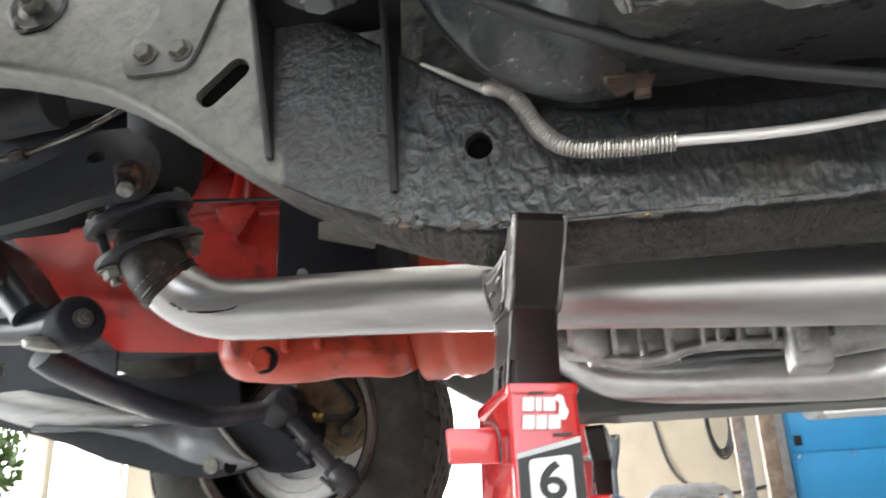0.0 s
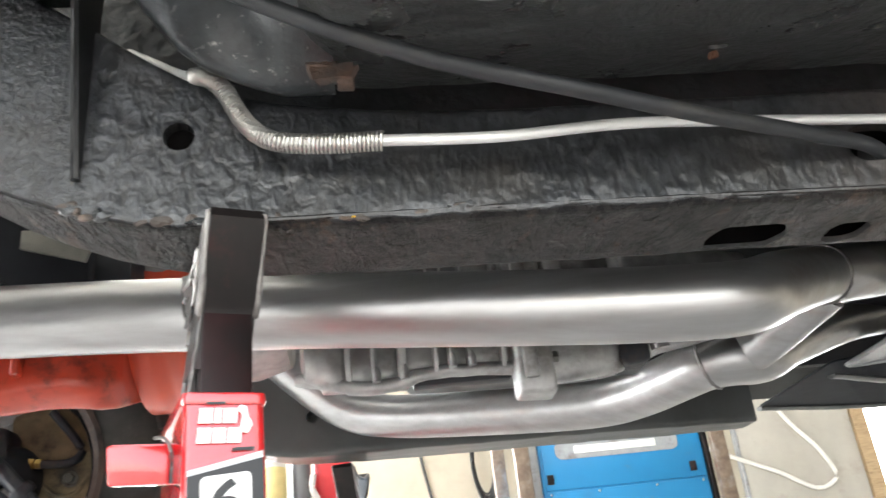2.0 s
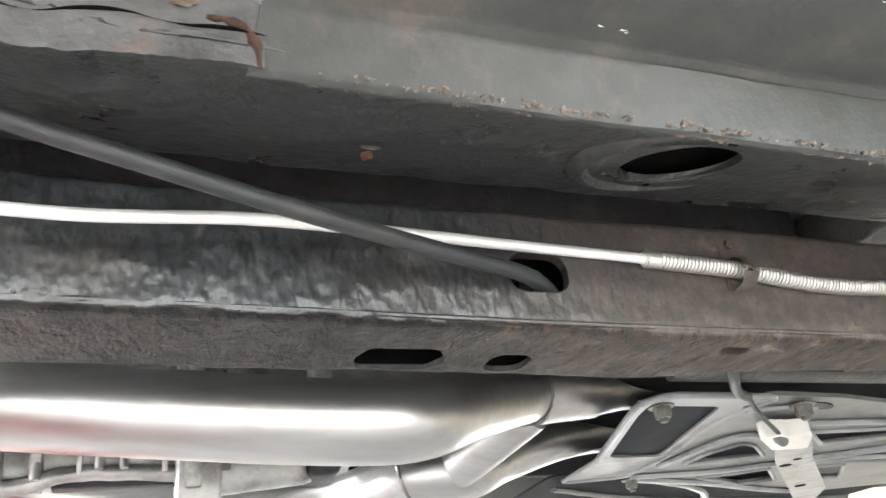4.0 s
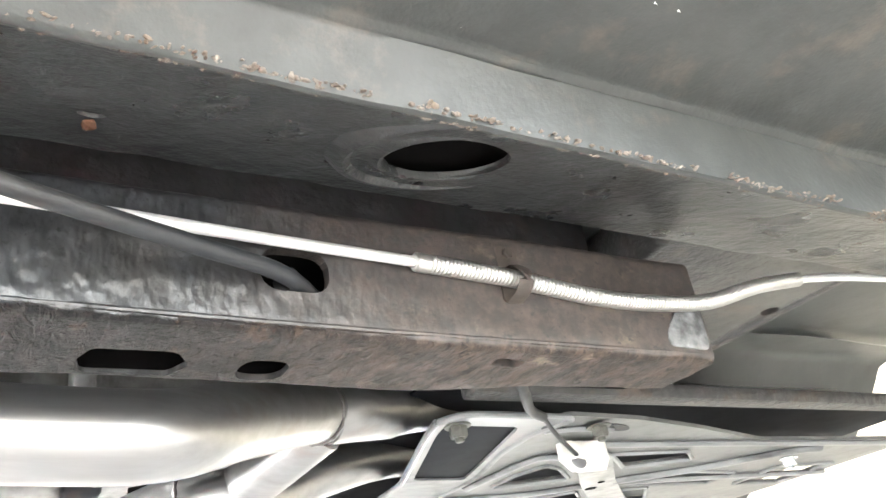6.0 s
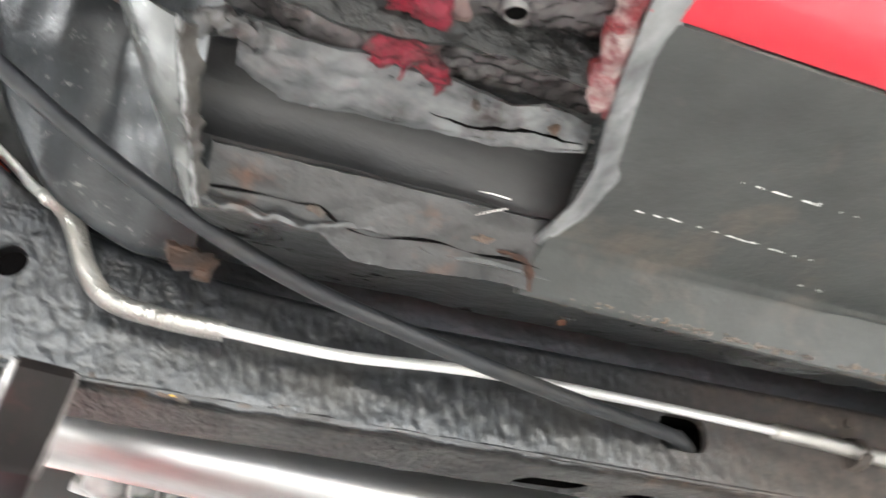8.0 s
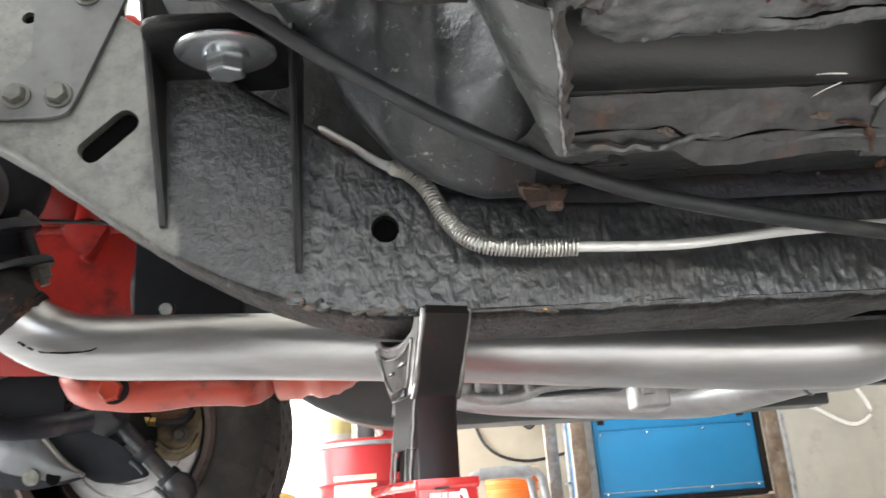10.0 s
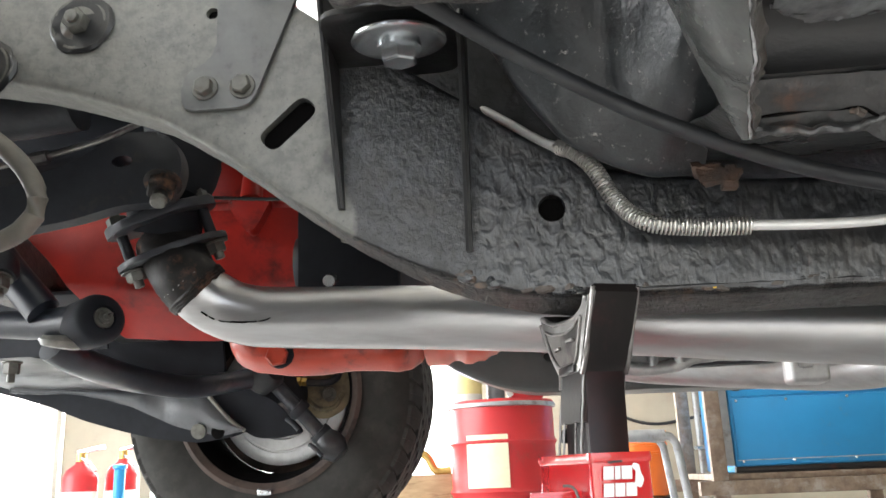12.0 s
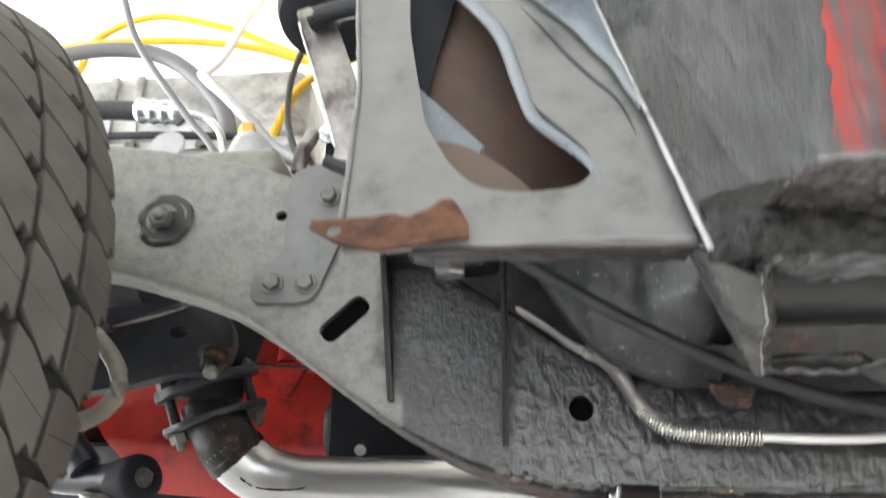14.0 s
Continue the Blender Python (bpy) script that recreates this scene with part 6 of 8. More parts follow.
# ---- wheels ----
def wheel(c, steer, near):
    R, W = 0.342, 0.205
    M = Matrix.Translation(c) @ Matrix.Rotation(radians(-steer), 4, "Z") @ Matrix.Rotation(radians(90), 4, "X")
    w = thing("wheel", c, "black road tyre with deep tread on a dull steel rim" if near else "hanging front wheel with black tyre, steel rim and brake", "wheel", "front wheels")
    prof = [(0.208, -0.095), (0.225, -0.100), (0.26, -0.108), (0.295, -0.106), (0.318, -0.097), (R - 0.012, -0.086), (R - 0.009, -0.05), (R - 0.008, 0), (R - 0.009, 0.05), (R - 0.012, 0.086), (0.318, 0.097), (0.295, 0.106), (0.26, 0.108), (0.225, 0.100), (0.208, 0.095)]
    bm = bm_new()
    seg = 72
    loops = [[Vector((r * math.cos(2 * math.pi * k / seg), r * math.sin(2 * math.pi * k / seg), h)) for r, h in prof] for k in range(seg)]
    rings(bm, loops, closed=True)
    bm.transform(M)
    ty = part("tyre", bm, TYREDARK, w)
    # tread: ribs of slanted blocks, split by a thin sipe, with a notch at one corner
    bm = bm_new()
    n = 43
    p = 2 * math.pi / n
    fhs = (0.0, 0.19, 0.30, 0.6, 1.0)
    for row, (h0, h1) in enumerate(((-0.097, -0.0675), (-0.0635, -0.0345), (-0.0308, -0.0016), (0.0016, 0.0308), (0.0345, 0.0635), (0.0675, 0.097))):
        sk = (0.45, 0.82, 0.82, 0.82, 0.82, 0.45)[row]
        for k in range(n):
            a0 = p * (k + 0.41 * row)
            for half in (0, 1):
                grid = []
                for fh in fhs:
                    mid = 0.48 - 0.34 * (fh - 0.5)
                    left = (0.24 if fh < 0.2 else 0.0) if half == 0 else mid + 0.004
                    right = mid - 0.004 if half == 0 else (0.930 if fh < 0.9 else 0.80)
                    line_ = []
                    for q in range(4):
                        a = a0 + p * (left + (right - left) * q / 3 + sk * (fh - 0.5))
                        h = h0 + (h1 - h0) * fh
                        r = R - 0.0005 - max(0.0, abs(h) - 0.07) * 0.55 - 5.0 * max(0.0, abs(h) - 0.085) ** 2
                        line_.append((r, a, h))
                    grid.append(line_)
                top = [[bm.verts.new((r * math.cos(a), r * math.sin(a), h)) for r, a, h in ln] for ln in grid]
                for i in range(4):
                    for q in range(3):
                        bm.faces.new((top[i][q], top[i][q + 1], top[i + 1][q + 1], top[i + 1][q]))
                rim_ = [(0, q) for q in range(4)] + [(i, 3) for i in range(1, 5)] + [(4, q) for q in (2, 1, 0)] + [(i, 0) for i in (3, 2, 1)]
                low_ = []
                for i, q in rim_:
                    r, a, h = grid[i][q]
                    low_.append(bm.verts.new(((r - 0.012) * math.cos(a), (r - 0.012) * math.sin(a), h)))
                for e in range(len(rim_)):
                    f = (e + 1) % len(rim_)
                    bm.faces.new((top[rim_[f][0]][rim_[f][1]], top[rim_[e][0]][rim_[e][1]], low_[e], low_[f]))
    bm.transform(M)
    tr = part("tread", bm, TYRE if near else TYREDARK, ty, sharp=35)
    tr["kind"] = "stuff"
    rim = [(0.205, -0.103), (0.214, -0.100), (0.212, -0.092), (0.196, -0.088), (0.186, -0.06), (0.178, 0.02), (0.186, 0.075), (0.196, 0.088), (0.212, 0.092), (0.214, 0.100), (0.205, 0.103), (0.192, 0.094), (0.18, 0.075), (0.171, 0.02), (0.178, -0.06), (0.19, -0.092)]
    bm = bm_new()
    loops = [[Vector((r * math.cos(2 * math.pi * k / 64), r * math.sin(2 * math.pi * k / 64), h)) for r, h in rim] for k in range(64)]
    rings(bm, loops, closed=True)
    bm.transform(M)
    # barrel near-black: the shade inside the wheel put into its colour
    ri = part("rim", bm, HOLLOW, w, "steel rim barrel, its shade painted near-black")
    q = -1 if near else 1
    bm = bm_new()
    rings(bm, [[Vector((r * math.cos(2 * math.pi * k / 64), r * math.sin(2 * math.pi * k / 64), h * q)) for r, h in ((0.190, 0.084), (0.196, 0.087), (0.2125, 0.0925), (0.2145, 0.100), (0.205, 0.1035), (0.1915, 0.095))] for k in range(64)], closed=True)
    bm.transform(M)
    part("rim_lip", bm, RIMBROWN, ri, "brown rim lip")
    part("wheel_disc", lathe([(r, h if near else -h) for r, h in [(0.0, 0.040), (0.06, 0.040), (0.10, 0.06), (0.15, 0.045), (0.172, 0.02), (0.172, 0.014), (0.15, 0.038), (0.10, 0.052), (0.06, 0.032), (0.0, 0.032)]], M, 48), RIMBROWN, ri)
    part("balance_weight", box(-0.016, 0.016, -0.216, -0.203, 0.099, 0.109, 0.003, m=M), ZINC, ri, "small balance weight")
    # brake on the inner side
    s = -1 if near else 1
    part("rotor", lathe([(0.0, 0.0), (0.146, 0.0), (0.153, 0.004), (0.154, 0.020), (0.149, 0.024), (0.127, 0.024), (0.1255, 0.019), (0.122, 0.019), (0.1205, 0.024), (0.098, 0.024), (0.094, 0.008), (0.0, 0.008)], M @ Matrix.Translation((0, 0, -0.022 if not near else -0.03)), 64), surface("ground_disc", (0.62, 0.63, 0.64), (0.50, 0.51, 0.52), 0.34, 0.35, 30, 0.1, 0.001, 300, (0.36, 0.37, 0.38), 20, 0.2), w, "bright machined brake disc")
    part("hub", lathe([(0.0, 0.0), (0.07, 0.0), (0.065, 0.05), (0.04, 0.09), (0.0, 0.095)], M @ Matrix.Translation((0, 0, 0.03)), 28), CASTIRON, w)
    if not near:
        olive = surface("olive_plate", (0.24, 0.195, 0.115), (0.13, 0.108, 0.065), 0.42, 0.3, 25, 0.4, 0.002, 300, (0.03, 0.028, 0.026), 14, 0.4)
        bp = part("backing_plate", roughen(slab(rounded([(-0.665, 0.74), (-0.655, 0.655), (-0.60, 0.562), (-0.552, 0.545), (-0.502, 0.572), (-0.487, 0.612), (-0.50, 0.70), (-0.53, 0.76)], 0.02), (1, 0, 0), (0, 0, 1), (0, 1.856, 0), 0.008, 0.002), 0.003, 20), olive, w, "tarnished olive brake backing plate")
        part("plate_rib", tube([(-0.60, 1.848, 0.60), (-0.565, 1.846, 0.572), (-0.53, 1.847, 0.575), (-0.51, 1.848, 0.605)], 0.005, 8), olive, bp)
        part("plate_bolt", hexbolt((-0.542, 1.848, 0.603), (0, -1, 0), 0.011, 0.010, 0.016), OLDBOLT, bp, "dull steel bolt")
        cal = part("caliper", roughen(box(-0.69, -0.635, 1.76, 1.84, 0.585, 0.70, 0.018, seg=3), 0.005, 30), CASTIRON, w, "dirty cast caliper")
        part("caliper_lug", roughen(box(-0.70, -0.672, 1.725, 1.765, 0.605, 0.655, 0.008, seg=3), 0.003, 40), BAREIRON, cal, "scuffed pale lug")
        part("wheel_cylinder", roughen(box(-0.648, -0.618, 1.80, 1.84, 0.575, 0.645, 0.01, seg=3), 0.004, 40), olive, cal)
        fit_m = facing((-0.632, 1.795, 0.632), (1, 0, -0.10))
        part("banjo_fitting", lathe([(0.0, 0), (0.013, 0), (0.014, 0.016), (0.008, 0.018), (0.008, 0.026), (0.011, 0.028), (0.011, 0.038), (0.007, 0.040), (0.010, 0.042), (0.010, 0.052), (0, 0.052)], fit_m, 6), BRASS, cal, "brass hose fitting")
        part("banjo_bolt", hexbolt((-0.640, 1.792, 0.640), (0.1, -0.4, 1), 0.012, 0.02, 0.016), BRASS, cal, "brass banjo bolt")
        part("flex_hose", tube([(-0.582, 1.795, 0.627), (-0.55, 1.795, 0.624), (-0.525, 1.805, 0.628), (-0.512, 1.815, 0.648), (-0.53, 1.81, 0.68), (-0.57, 1.80, 0.73)], 0.0085, 12), CASTIRON, cal, "black brake hose")
        part("steering_arm", roughen(tube([(-0.69, 1.80, 0.60), (-0.645, 1.765, 0.572), (-0.60, 1.745, 0.562), (-0.57, 1.735, 0.555)], lambda k: 0.018 - 0.005 * k, 12), 0.003, 40), BAREIRON, cal, "scuffed forged steering arm")
        part("blue_tag", box(-0.548, -0.532, 1.795, 1.80, 0.478, 0.502, 0.002), BLUE, cal, "small blue tag")
    return w


wheel((-0.725, 0.425, 0.62), 28, True)
wheel((-0.655, 1.865, 0.605), 4, False)


# ---- steering and suspension ----
def suspension():
    s = thing("stabiliser_bar", (-0.75, 1.2, 0.62), "dark blue-black steel stabiliser bar with rubber end bushing", "stabiliser bar")
    part("bar", tube([(-0.756, 1.075, 0.612), (-0.750, 1.095, 0.604), (-0.743, 1.13, 0.597), (-0.742, 1.25, 0.590), (-0.750, 1.42, 0.594), (-0.735, 1.55, 0.601), (-0.680, 1.645, 0.621), (-0.648, 1.668, 0.628)], 0.0215, 20, 0.02), BLUEBLACK, s)
    part("bushing", roughen(lathe([(0.0, -0.03), (0.026, -0.03), (0.034, -0.02), (0.034, 0.02), (0.026, 0.03), (0.0, 0.03)], facing((-0.638, 1.672, 0.630), (0.5, -0.3, 0.25)), 24), 0.002, 40), RUBBER, s, "perished rubber bushing")
    lk = thing("drag_link", (-0.7, 1.0, 0.62), "black forged steering link with a round end bushing", "steering link")
    part("link", tube([(-1.0, 1.03, 0.655), (-0.86, 1.03, 0.642), (-0.76, 1.02, 0.633), (-0.69, 1.005, 0.630), (-0.66, 0.998, 0.63)], lambda t: 0.015 + 0.009 * t * t, 18, 0.02), BLUEBLACK, lk)
    ax = Vector((0.8, -0.55, 0.05)).normalized()
    part("bushing", lathe([(0.0, -0.036), (0.027, -0.036), (0.033, -0.028), (0.0335, 0.012), (0.031, 0.020), (0.024, 0.025), (0.0155, 0.027), (0.0145, 0.022), (0.0, 0.022)], facing((-0.655, 0.998, 0.628), ax), 28), MATTBLACK, lk)
    part("bushing_bolt", hexbolt(Vector((-0.655, 0.998, 0.628)) + ax * 0.022, ax, 0.009, 0.006, 0.0135, 0.3, 0.004), OLDBOLT, lk)
    part("cotter_pin", tube([Vector((-0.655, 0.998, 0.628)) + ax * 0.030, Vector((-0.652, 0.997, 0.631)) + ax * 0.034, Vector((-0.648, 0.995, 0.630)) + ax * 0.036], 0.0014, 6), BAREIRON, lk)
    part("dust_lip", roughen(lathe([(0.016, -0.008), (0.026, -0.006), (0.030, 0.002), (0.024, 0.008), (0.016, 0.008)], facing((-0.700, 1.005, 0.604), (0.15, -0.1, 1)), 26), 0.002, 60), GREYPAINT, lk, "pale cracked dust lip")
    part("stem", tube([(-0.85, 1.0, 0.81), (-0.797, 1.0, 0.725), (-0.727, 1.0, 0.645)], 0.0225, 18, 0.02), BLUEBLACK, lk)
    part("stem_eye", roughen(lathe([(0.0, -0.016), (0.020, -0.016), (0.024, -0.010), (0.024, 0.010), (0.020, 0.016), (0.0, 0.016)], facing((-0.772, 0.965, 0.700), (0.25, -0.35, -1)), 26), 0.0015, 50), FORGED, lk)
    part("castle_nut", hexbolt((-0.762, 0.955, 0.682), (0.25, -0.35, -1), 0.0125, 0.016, 0.016, 0.4, 0.008), OLDBOLT, lk, "castle nut with a cotter pin")
    part("side_strut", roughen(tube([(-0.92, 1.06, 0.78), (-0.87, 1.05, 0.70), (-0.845, 1.04, 0.63)], 0.02, 16, 0.02), 0.002, 40), BLUEBLACK, lk)
    part("lower_nut", hexbolt((-0.757, 0.99, 0.580), (0, 0, -1), 0.010, 0.014, 0.0125, 0.3, 0.010), OLDBOLT, lk, "pale nut on a threaded stud")
    il = thing("idler_arm", (-0.6, 0.88, 0.74), "black forged idler arm with a castle nut", "steering arm")
    strap = slab(rounded([(-1.0, 0.755), (-0.70, 0.772), (-0.625, 0.797), (-0.590, 0.816), (-0.567, 0.829), (-0.515, 0.827), (-0.495, 0.803), (-0.489, 0.777), (-0.497, 0.750), (-0.513, 0.738), (-0.564, 0.737), (-0.617, 0.724), (-0.70, 0.712), (-1.0, 0.69)], 0.014), (1, 0, 0), (0, 0, 1), (0, 0.888, 0), 0.022, 0.006)
    arm = part("arm", strap, FORGED, il)
    cut(arm, [lathe([(0.0, -0.04), (1.0, -0.04), (1.0, 0.04), (0.0, 0.04)], facing((-0.564, 0.875, 0.792), (0, -1, 0)) @ Matrix.Diagonal((0.0125, 0.0075, 1, 1)), 24)])
    nut = part("nut", hexbolt((-0.510, 0.862, 0.760), (0.10, -0.55, -1), 0.0175, 0.018, 0.022, 0.2, 0.008), STUBIRON, il, "dark castle nut")
    part("stud_end", lathe([(0.0, 0.0), (0.0095, 0.0), (0.0095, 0.006), (0.0075, 0.008), (0.0, 0.008)], facing((-0.5075, 0.8475, 0.7345), (0.10, -0.55, -1)), 16), OLDBOLT, nut, "rusty stud end")
    part("upper_arm", roughen(tube([(-1.0, 0.80, 0.86), (-0.85, 0.80, 0.85), (-0.70, 0.81, 0.84), (-0.60, 0.82, 0.85)], 0.04, 16, 0.03, flat=0.8), 0.004, 18), CASTIRON, il)
    a = thing("control_arm", (-0.85, 1.5, 0.56), "pressed steel lower control arm, grey and black", "control arm")
    def edge(x, tab):
        return lerp_table(tab, x)
    up = [(-1.44, 0.77), (-1.293, 0.731), (-1.15, 0.697), (-1.012, 0.66), (-0.892, 0.63)]
    mid = [(-1.44, 0.70), (-1.30, 0.66), (-1.194, 0.628), (-1.12, 0.621), (-0.937, 0.619), (-0.774, 0.612), (-0.742, 0.577), (-0.711, 0.544), (-0.679, 0.522)]
    band = [(-1.44, 0.69), (-1.194, 0.626), (-1.12, 0.618), (-1.034, 0.610), (-0.934, 0.583), (-0.841, 0.540), (-0.739, 0.511), (-0.679, 0.520)]
    low = [(-1.44, 0.68), (-1.193, 0.614), (-1.116, 0.590), (-1.04, 0.558), (-0.954, 0.532), (-0.869, 0.512), (-0.785, 0.501), (-0.709, 0.510), (-0.679, 0.519)]

    def press(x, v):
        return x, 1.70 - 0.05 * math.sin(math.pi * v) - 0.02 * v, edge(x, up) * (1 - v) + edge(x, mid) * v
    cm = thing("crossmember", (-1.0, 1.74, 0.66), "black pressed crossmember behind the control arm", "crossmember")
    part("pressing", roughen(slab(rounded([(-1.45, 0.69), (-1.065, 0.650), (-0.921, 0.620), (-0.757, 0.610), (-0.748, 0.66), (-0.755, 0.735), (-0.927, 0.742), (-1.071, 0.746), (-1.45, 0.79)], 0.012), (1, 0, 0), (0, 0, 1), (0, 1.742, 0), 0.012, 0.002), 0.003, 22), MATTBLACK, cm)
    # added black panel that hides the bright gap beyond the engine
    iw = thing("gap_panel", (-1.15, 1.45, 0.9), "black panel added to fill the dark gap beyond the engine", "inner wing")
    part("gap_sheet", sheet(span(-1.45, -0.86, 24), span(0.665, 1.12, 18), lambda x, z: (x, 1.45 + 0.03 * math.sin(x * 7 + z * 5), z), 0.004, 0.004, 12), MATTBLACK, iw)
    # paler than the dished face: light on the arm's top put into colour
    part("pressing", sheet(span(-1.44, -0.88, 34), span(0, 1, 16), press, 0.005, 0.0012, 14), ARMPALE, a)
    part("dished_face", sheet(span(-1.19, -0.682, 50), span(0, 1, 16), lambda x, v: (x, 1.68 - 0.018 * math.sin(math.pi * v) + 0.012 * math.exp(-((x + 0.86) / 0.03) ** 2) * math.sin(math.pi * v), edge(x, mid) * (1 - v) + edge(x, band) * v), 0.006, 0.0022, 20), ARMGREY, a, "worn grey dished face")
    part("lower_skirt", sheet(span(-1.43, -0.682, 50), span(0, 1, 8), lambda x, v: (x, 1.682 + 0.012 * v, (edge(x, band) + 0.002) * (1 - v) + edge(x, low) * v), 0.006, 0.001, 18), MATTBLACK, a, "black lower edge")
    part("knuckle_web", roughen(slab(rounded([(-0.79, 0.616), (-0.704, 0.620), (-0.618, 0.576), (-0.557, 0.511), (-0.616, 0.505), (-0.657, 0.506), (-0.69, 0.521)], 0.015), (1, 0, 0), (0, 0, 1), (0, 1.705, 0), 0.012, 0.003), 0.003, 25), MATTBLACK, a, "black knuckle web")
    part("plug", lathe([(0.0, 0.0), (0.016, 0.0), (0.016, 0.006), (0.0, 0.007)], facing((-0.775, 1.672, 0.524), (0, -1, -0.2)), 16), OLDBOLT, a, "dull steel plug")
    # hole drawn as a near-black disc in place of its shade
    part("drain_hole", lathe([(0.0, 0.0), (0.014, 0.0), (0.014, 0.003), (0.0, 0.003)], facing((-0.735, 1.672, 0.520), (0, -1, -0.2)), 16), HOLLOW, a)
    part("rib_edge", tube([(-0.774, 1.672, 0.614), (-0.742, 1.672, 0.577), (-0.711, 1.672, 0.544), (-0.679, 1.672, 0.520)], 0.0045, 8), GREYPAINT, a)
    t = thing("tie_rod", (-0.5, 1.45, 0.55), "black tie rod with a clamp sleeve and grease boot", "tie rod")
    part("sleeve", tube([(-0.638, 1.70, 0.630), (-0.585, 1.70, 0.572), (-0.530, 1.70, 0.512), (-0.487, 1.70, 0.466)], 0.0155, 16, 0.02), FORGED, t)
    part("boot", lathe([(0.0, -0.03), (0.018, -0.03), (0.030, -0.01), (0.031, 0.008), (0.02, 0.03), (0.0, 0.032)], facing((-0.505, 1.70, 0.485), (0.6, 0.0, -0.7)), 24), RUBBER, t)
    for k, q in enumerate(((-0.573, 1.70, 0.560), (-0.525, 1.70, 0.507))):
        part("clamp", lathe([(0.016, -0.01), (0.022, -0.01), (0.024, 0), (0.022, 0.01), (0.016, 0.01)], facing(q, (0.65, 0.3, -0.7)), 20), CASTIRON, t)
        part("clamp_bolt", tube([(q[0] - 0.02, q[1] - 0.02, q[2] - 0.02), (q[0] - 0.005, q[1] - 0.03, q[2] - 0.03), (q[0] + 0.01, q[1] - 0.035, q[2] - 0.045)], 0.005, 8), CASTIRON, t)
    h = thing("brake_hose", (-0.55, 0.62, 0.67), "grey-green rubber brake hose in a hanging loop", "brake hose")
    part("hose", tube([(-0.66, 0.66, 0.85), (-0.63, 0.62, 0.79), (-0.575, 0.60, 0.735), (-0.522, 0.605, 0.69), (-0.503, 0.61, 0.655), (-0.515, 0.61, 0.628), (-0.56, 0.605, 0.612), (-0.64, 0.59, 0.610), (-0.70, 0.56, 0.62)], 0.0085, 14, 0.01), surface("hose_rubber", (0.16, 0.15, 0.125), (0.11, 0.105, 0.09), 0.55, 0, 40, 0.1), h)
    b = thing("brake_pipe", (-0.6, 0.83, 0.80), "thin bare steel brake pipe beside the frame", "pipe")
    part("pipe", tube([(-0.75, 0.84, 0.775), (-0.69, 0.84, 0.788), (-0.636, 0.84, 0.796), (-0.54, 0.83, 0.817), (-0.42, 0.80, 0.86), (-0.37, 0.715, 0.885)], 0.004, 10), BAREIRON, b)
    part("union", lathe([(0.0, 0), (0.008, 0), (0.008, 0.02), (0, 0.02)], facing((-0.66, 0.84, 0.791), (0.9, 0, 0.15)), 6), BAREIRON, b)


suspension()


# ---- body: floor pan, sill, pillar foot, inner wing bracket ----
def floor_z(y):
    return lerp_table([(0.46, 0.610), (0.50, 0.6195), (0.56, 0.638), (0.62, 0.654), (0.656, 0.663), (0.68, 0.669), (0.6801, 0.745), (0.78, 0.745), (1.0, 0.745), (1.08, 0.80), (1.16, 0.90), (1.4, 0.90), (1.48, 0.80), (1.56, 0.73), (1.9, 0.72), (2.0, 0.66)], y)


EDGE_R = [(0.255, 0.205), (0.27, 0.209), (0.304, 0.217), (0.344, 0.230), (0.397, 0.249), (0.43, 0.247), (0.49, 0.238)]
EDGE_L = [(0.255, 0.194), (0.283, 0.202), (0.319, 0.211), (0.355, 0.221), (0.397, 0.237), (0.43, 0.241), (0.49, 0.234)]
RED_L = [(0.255, 0.186), (0.276, 0.193), (0.292, 0.198), (0.322, 0.204), (0.345, 0.209), (0.36, 0.219)]


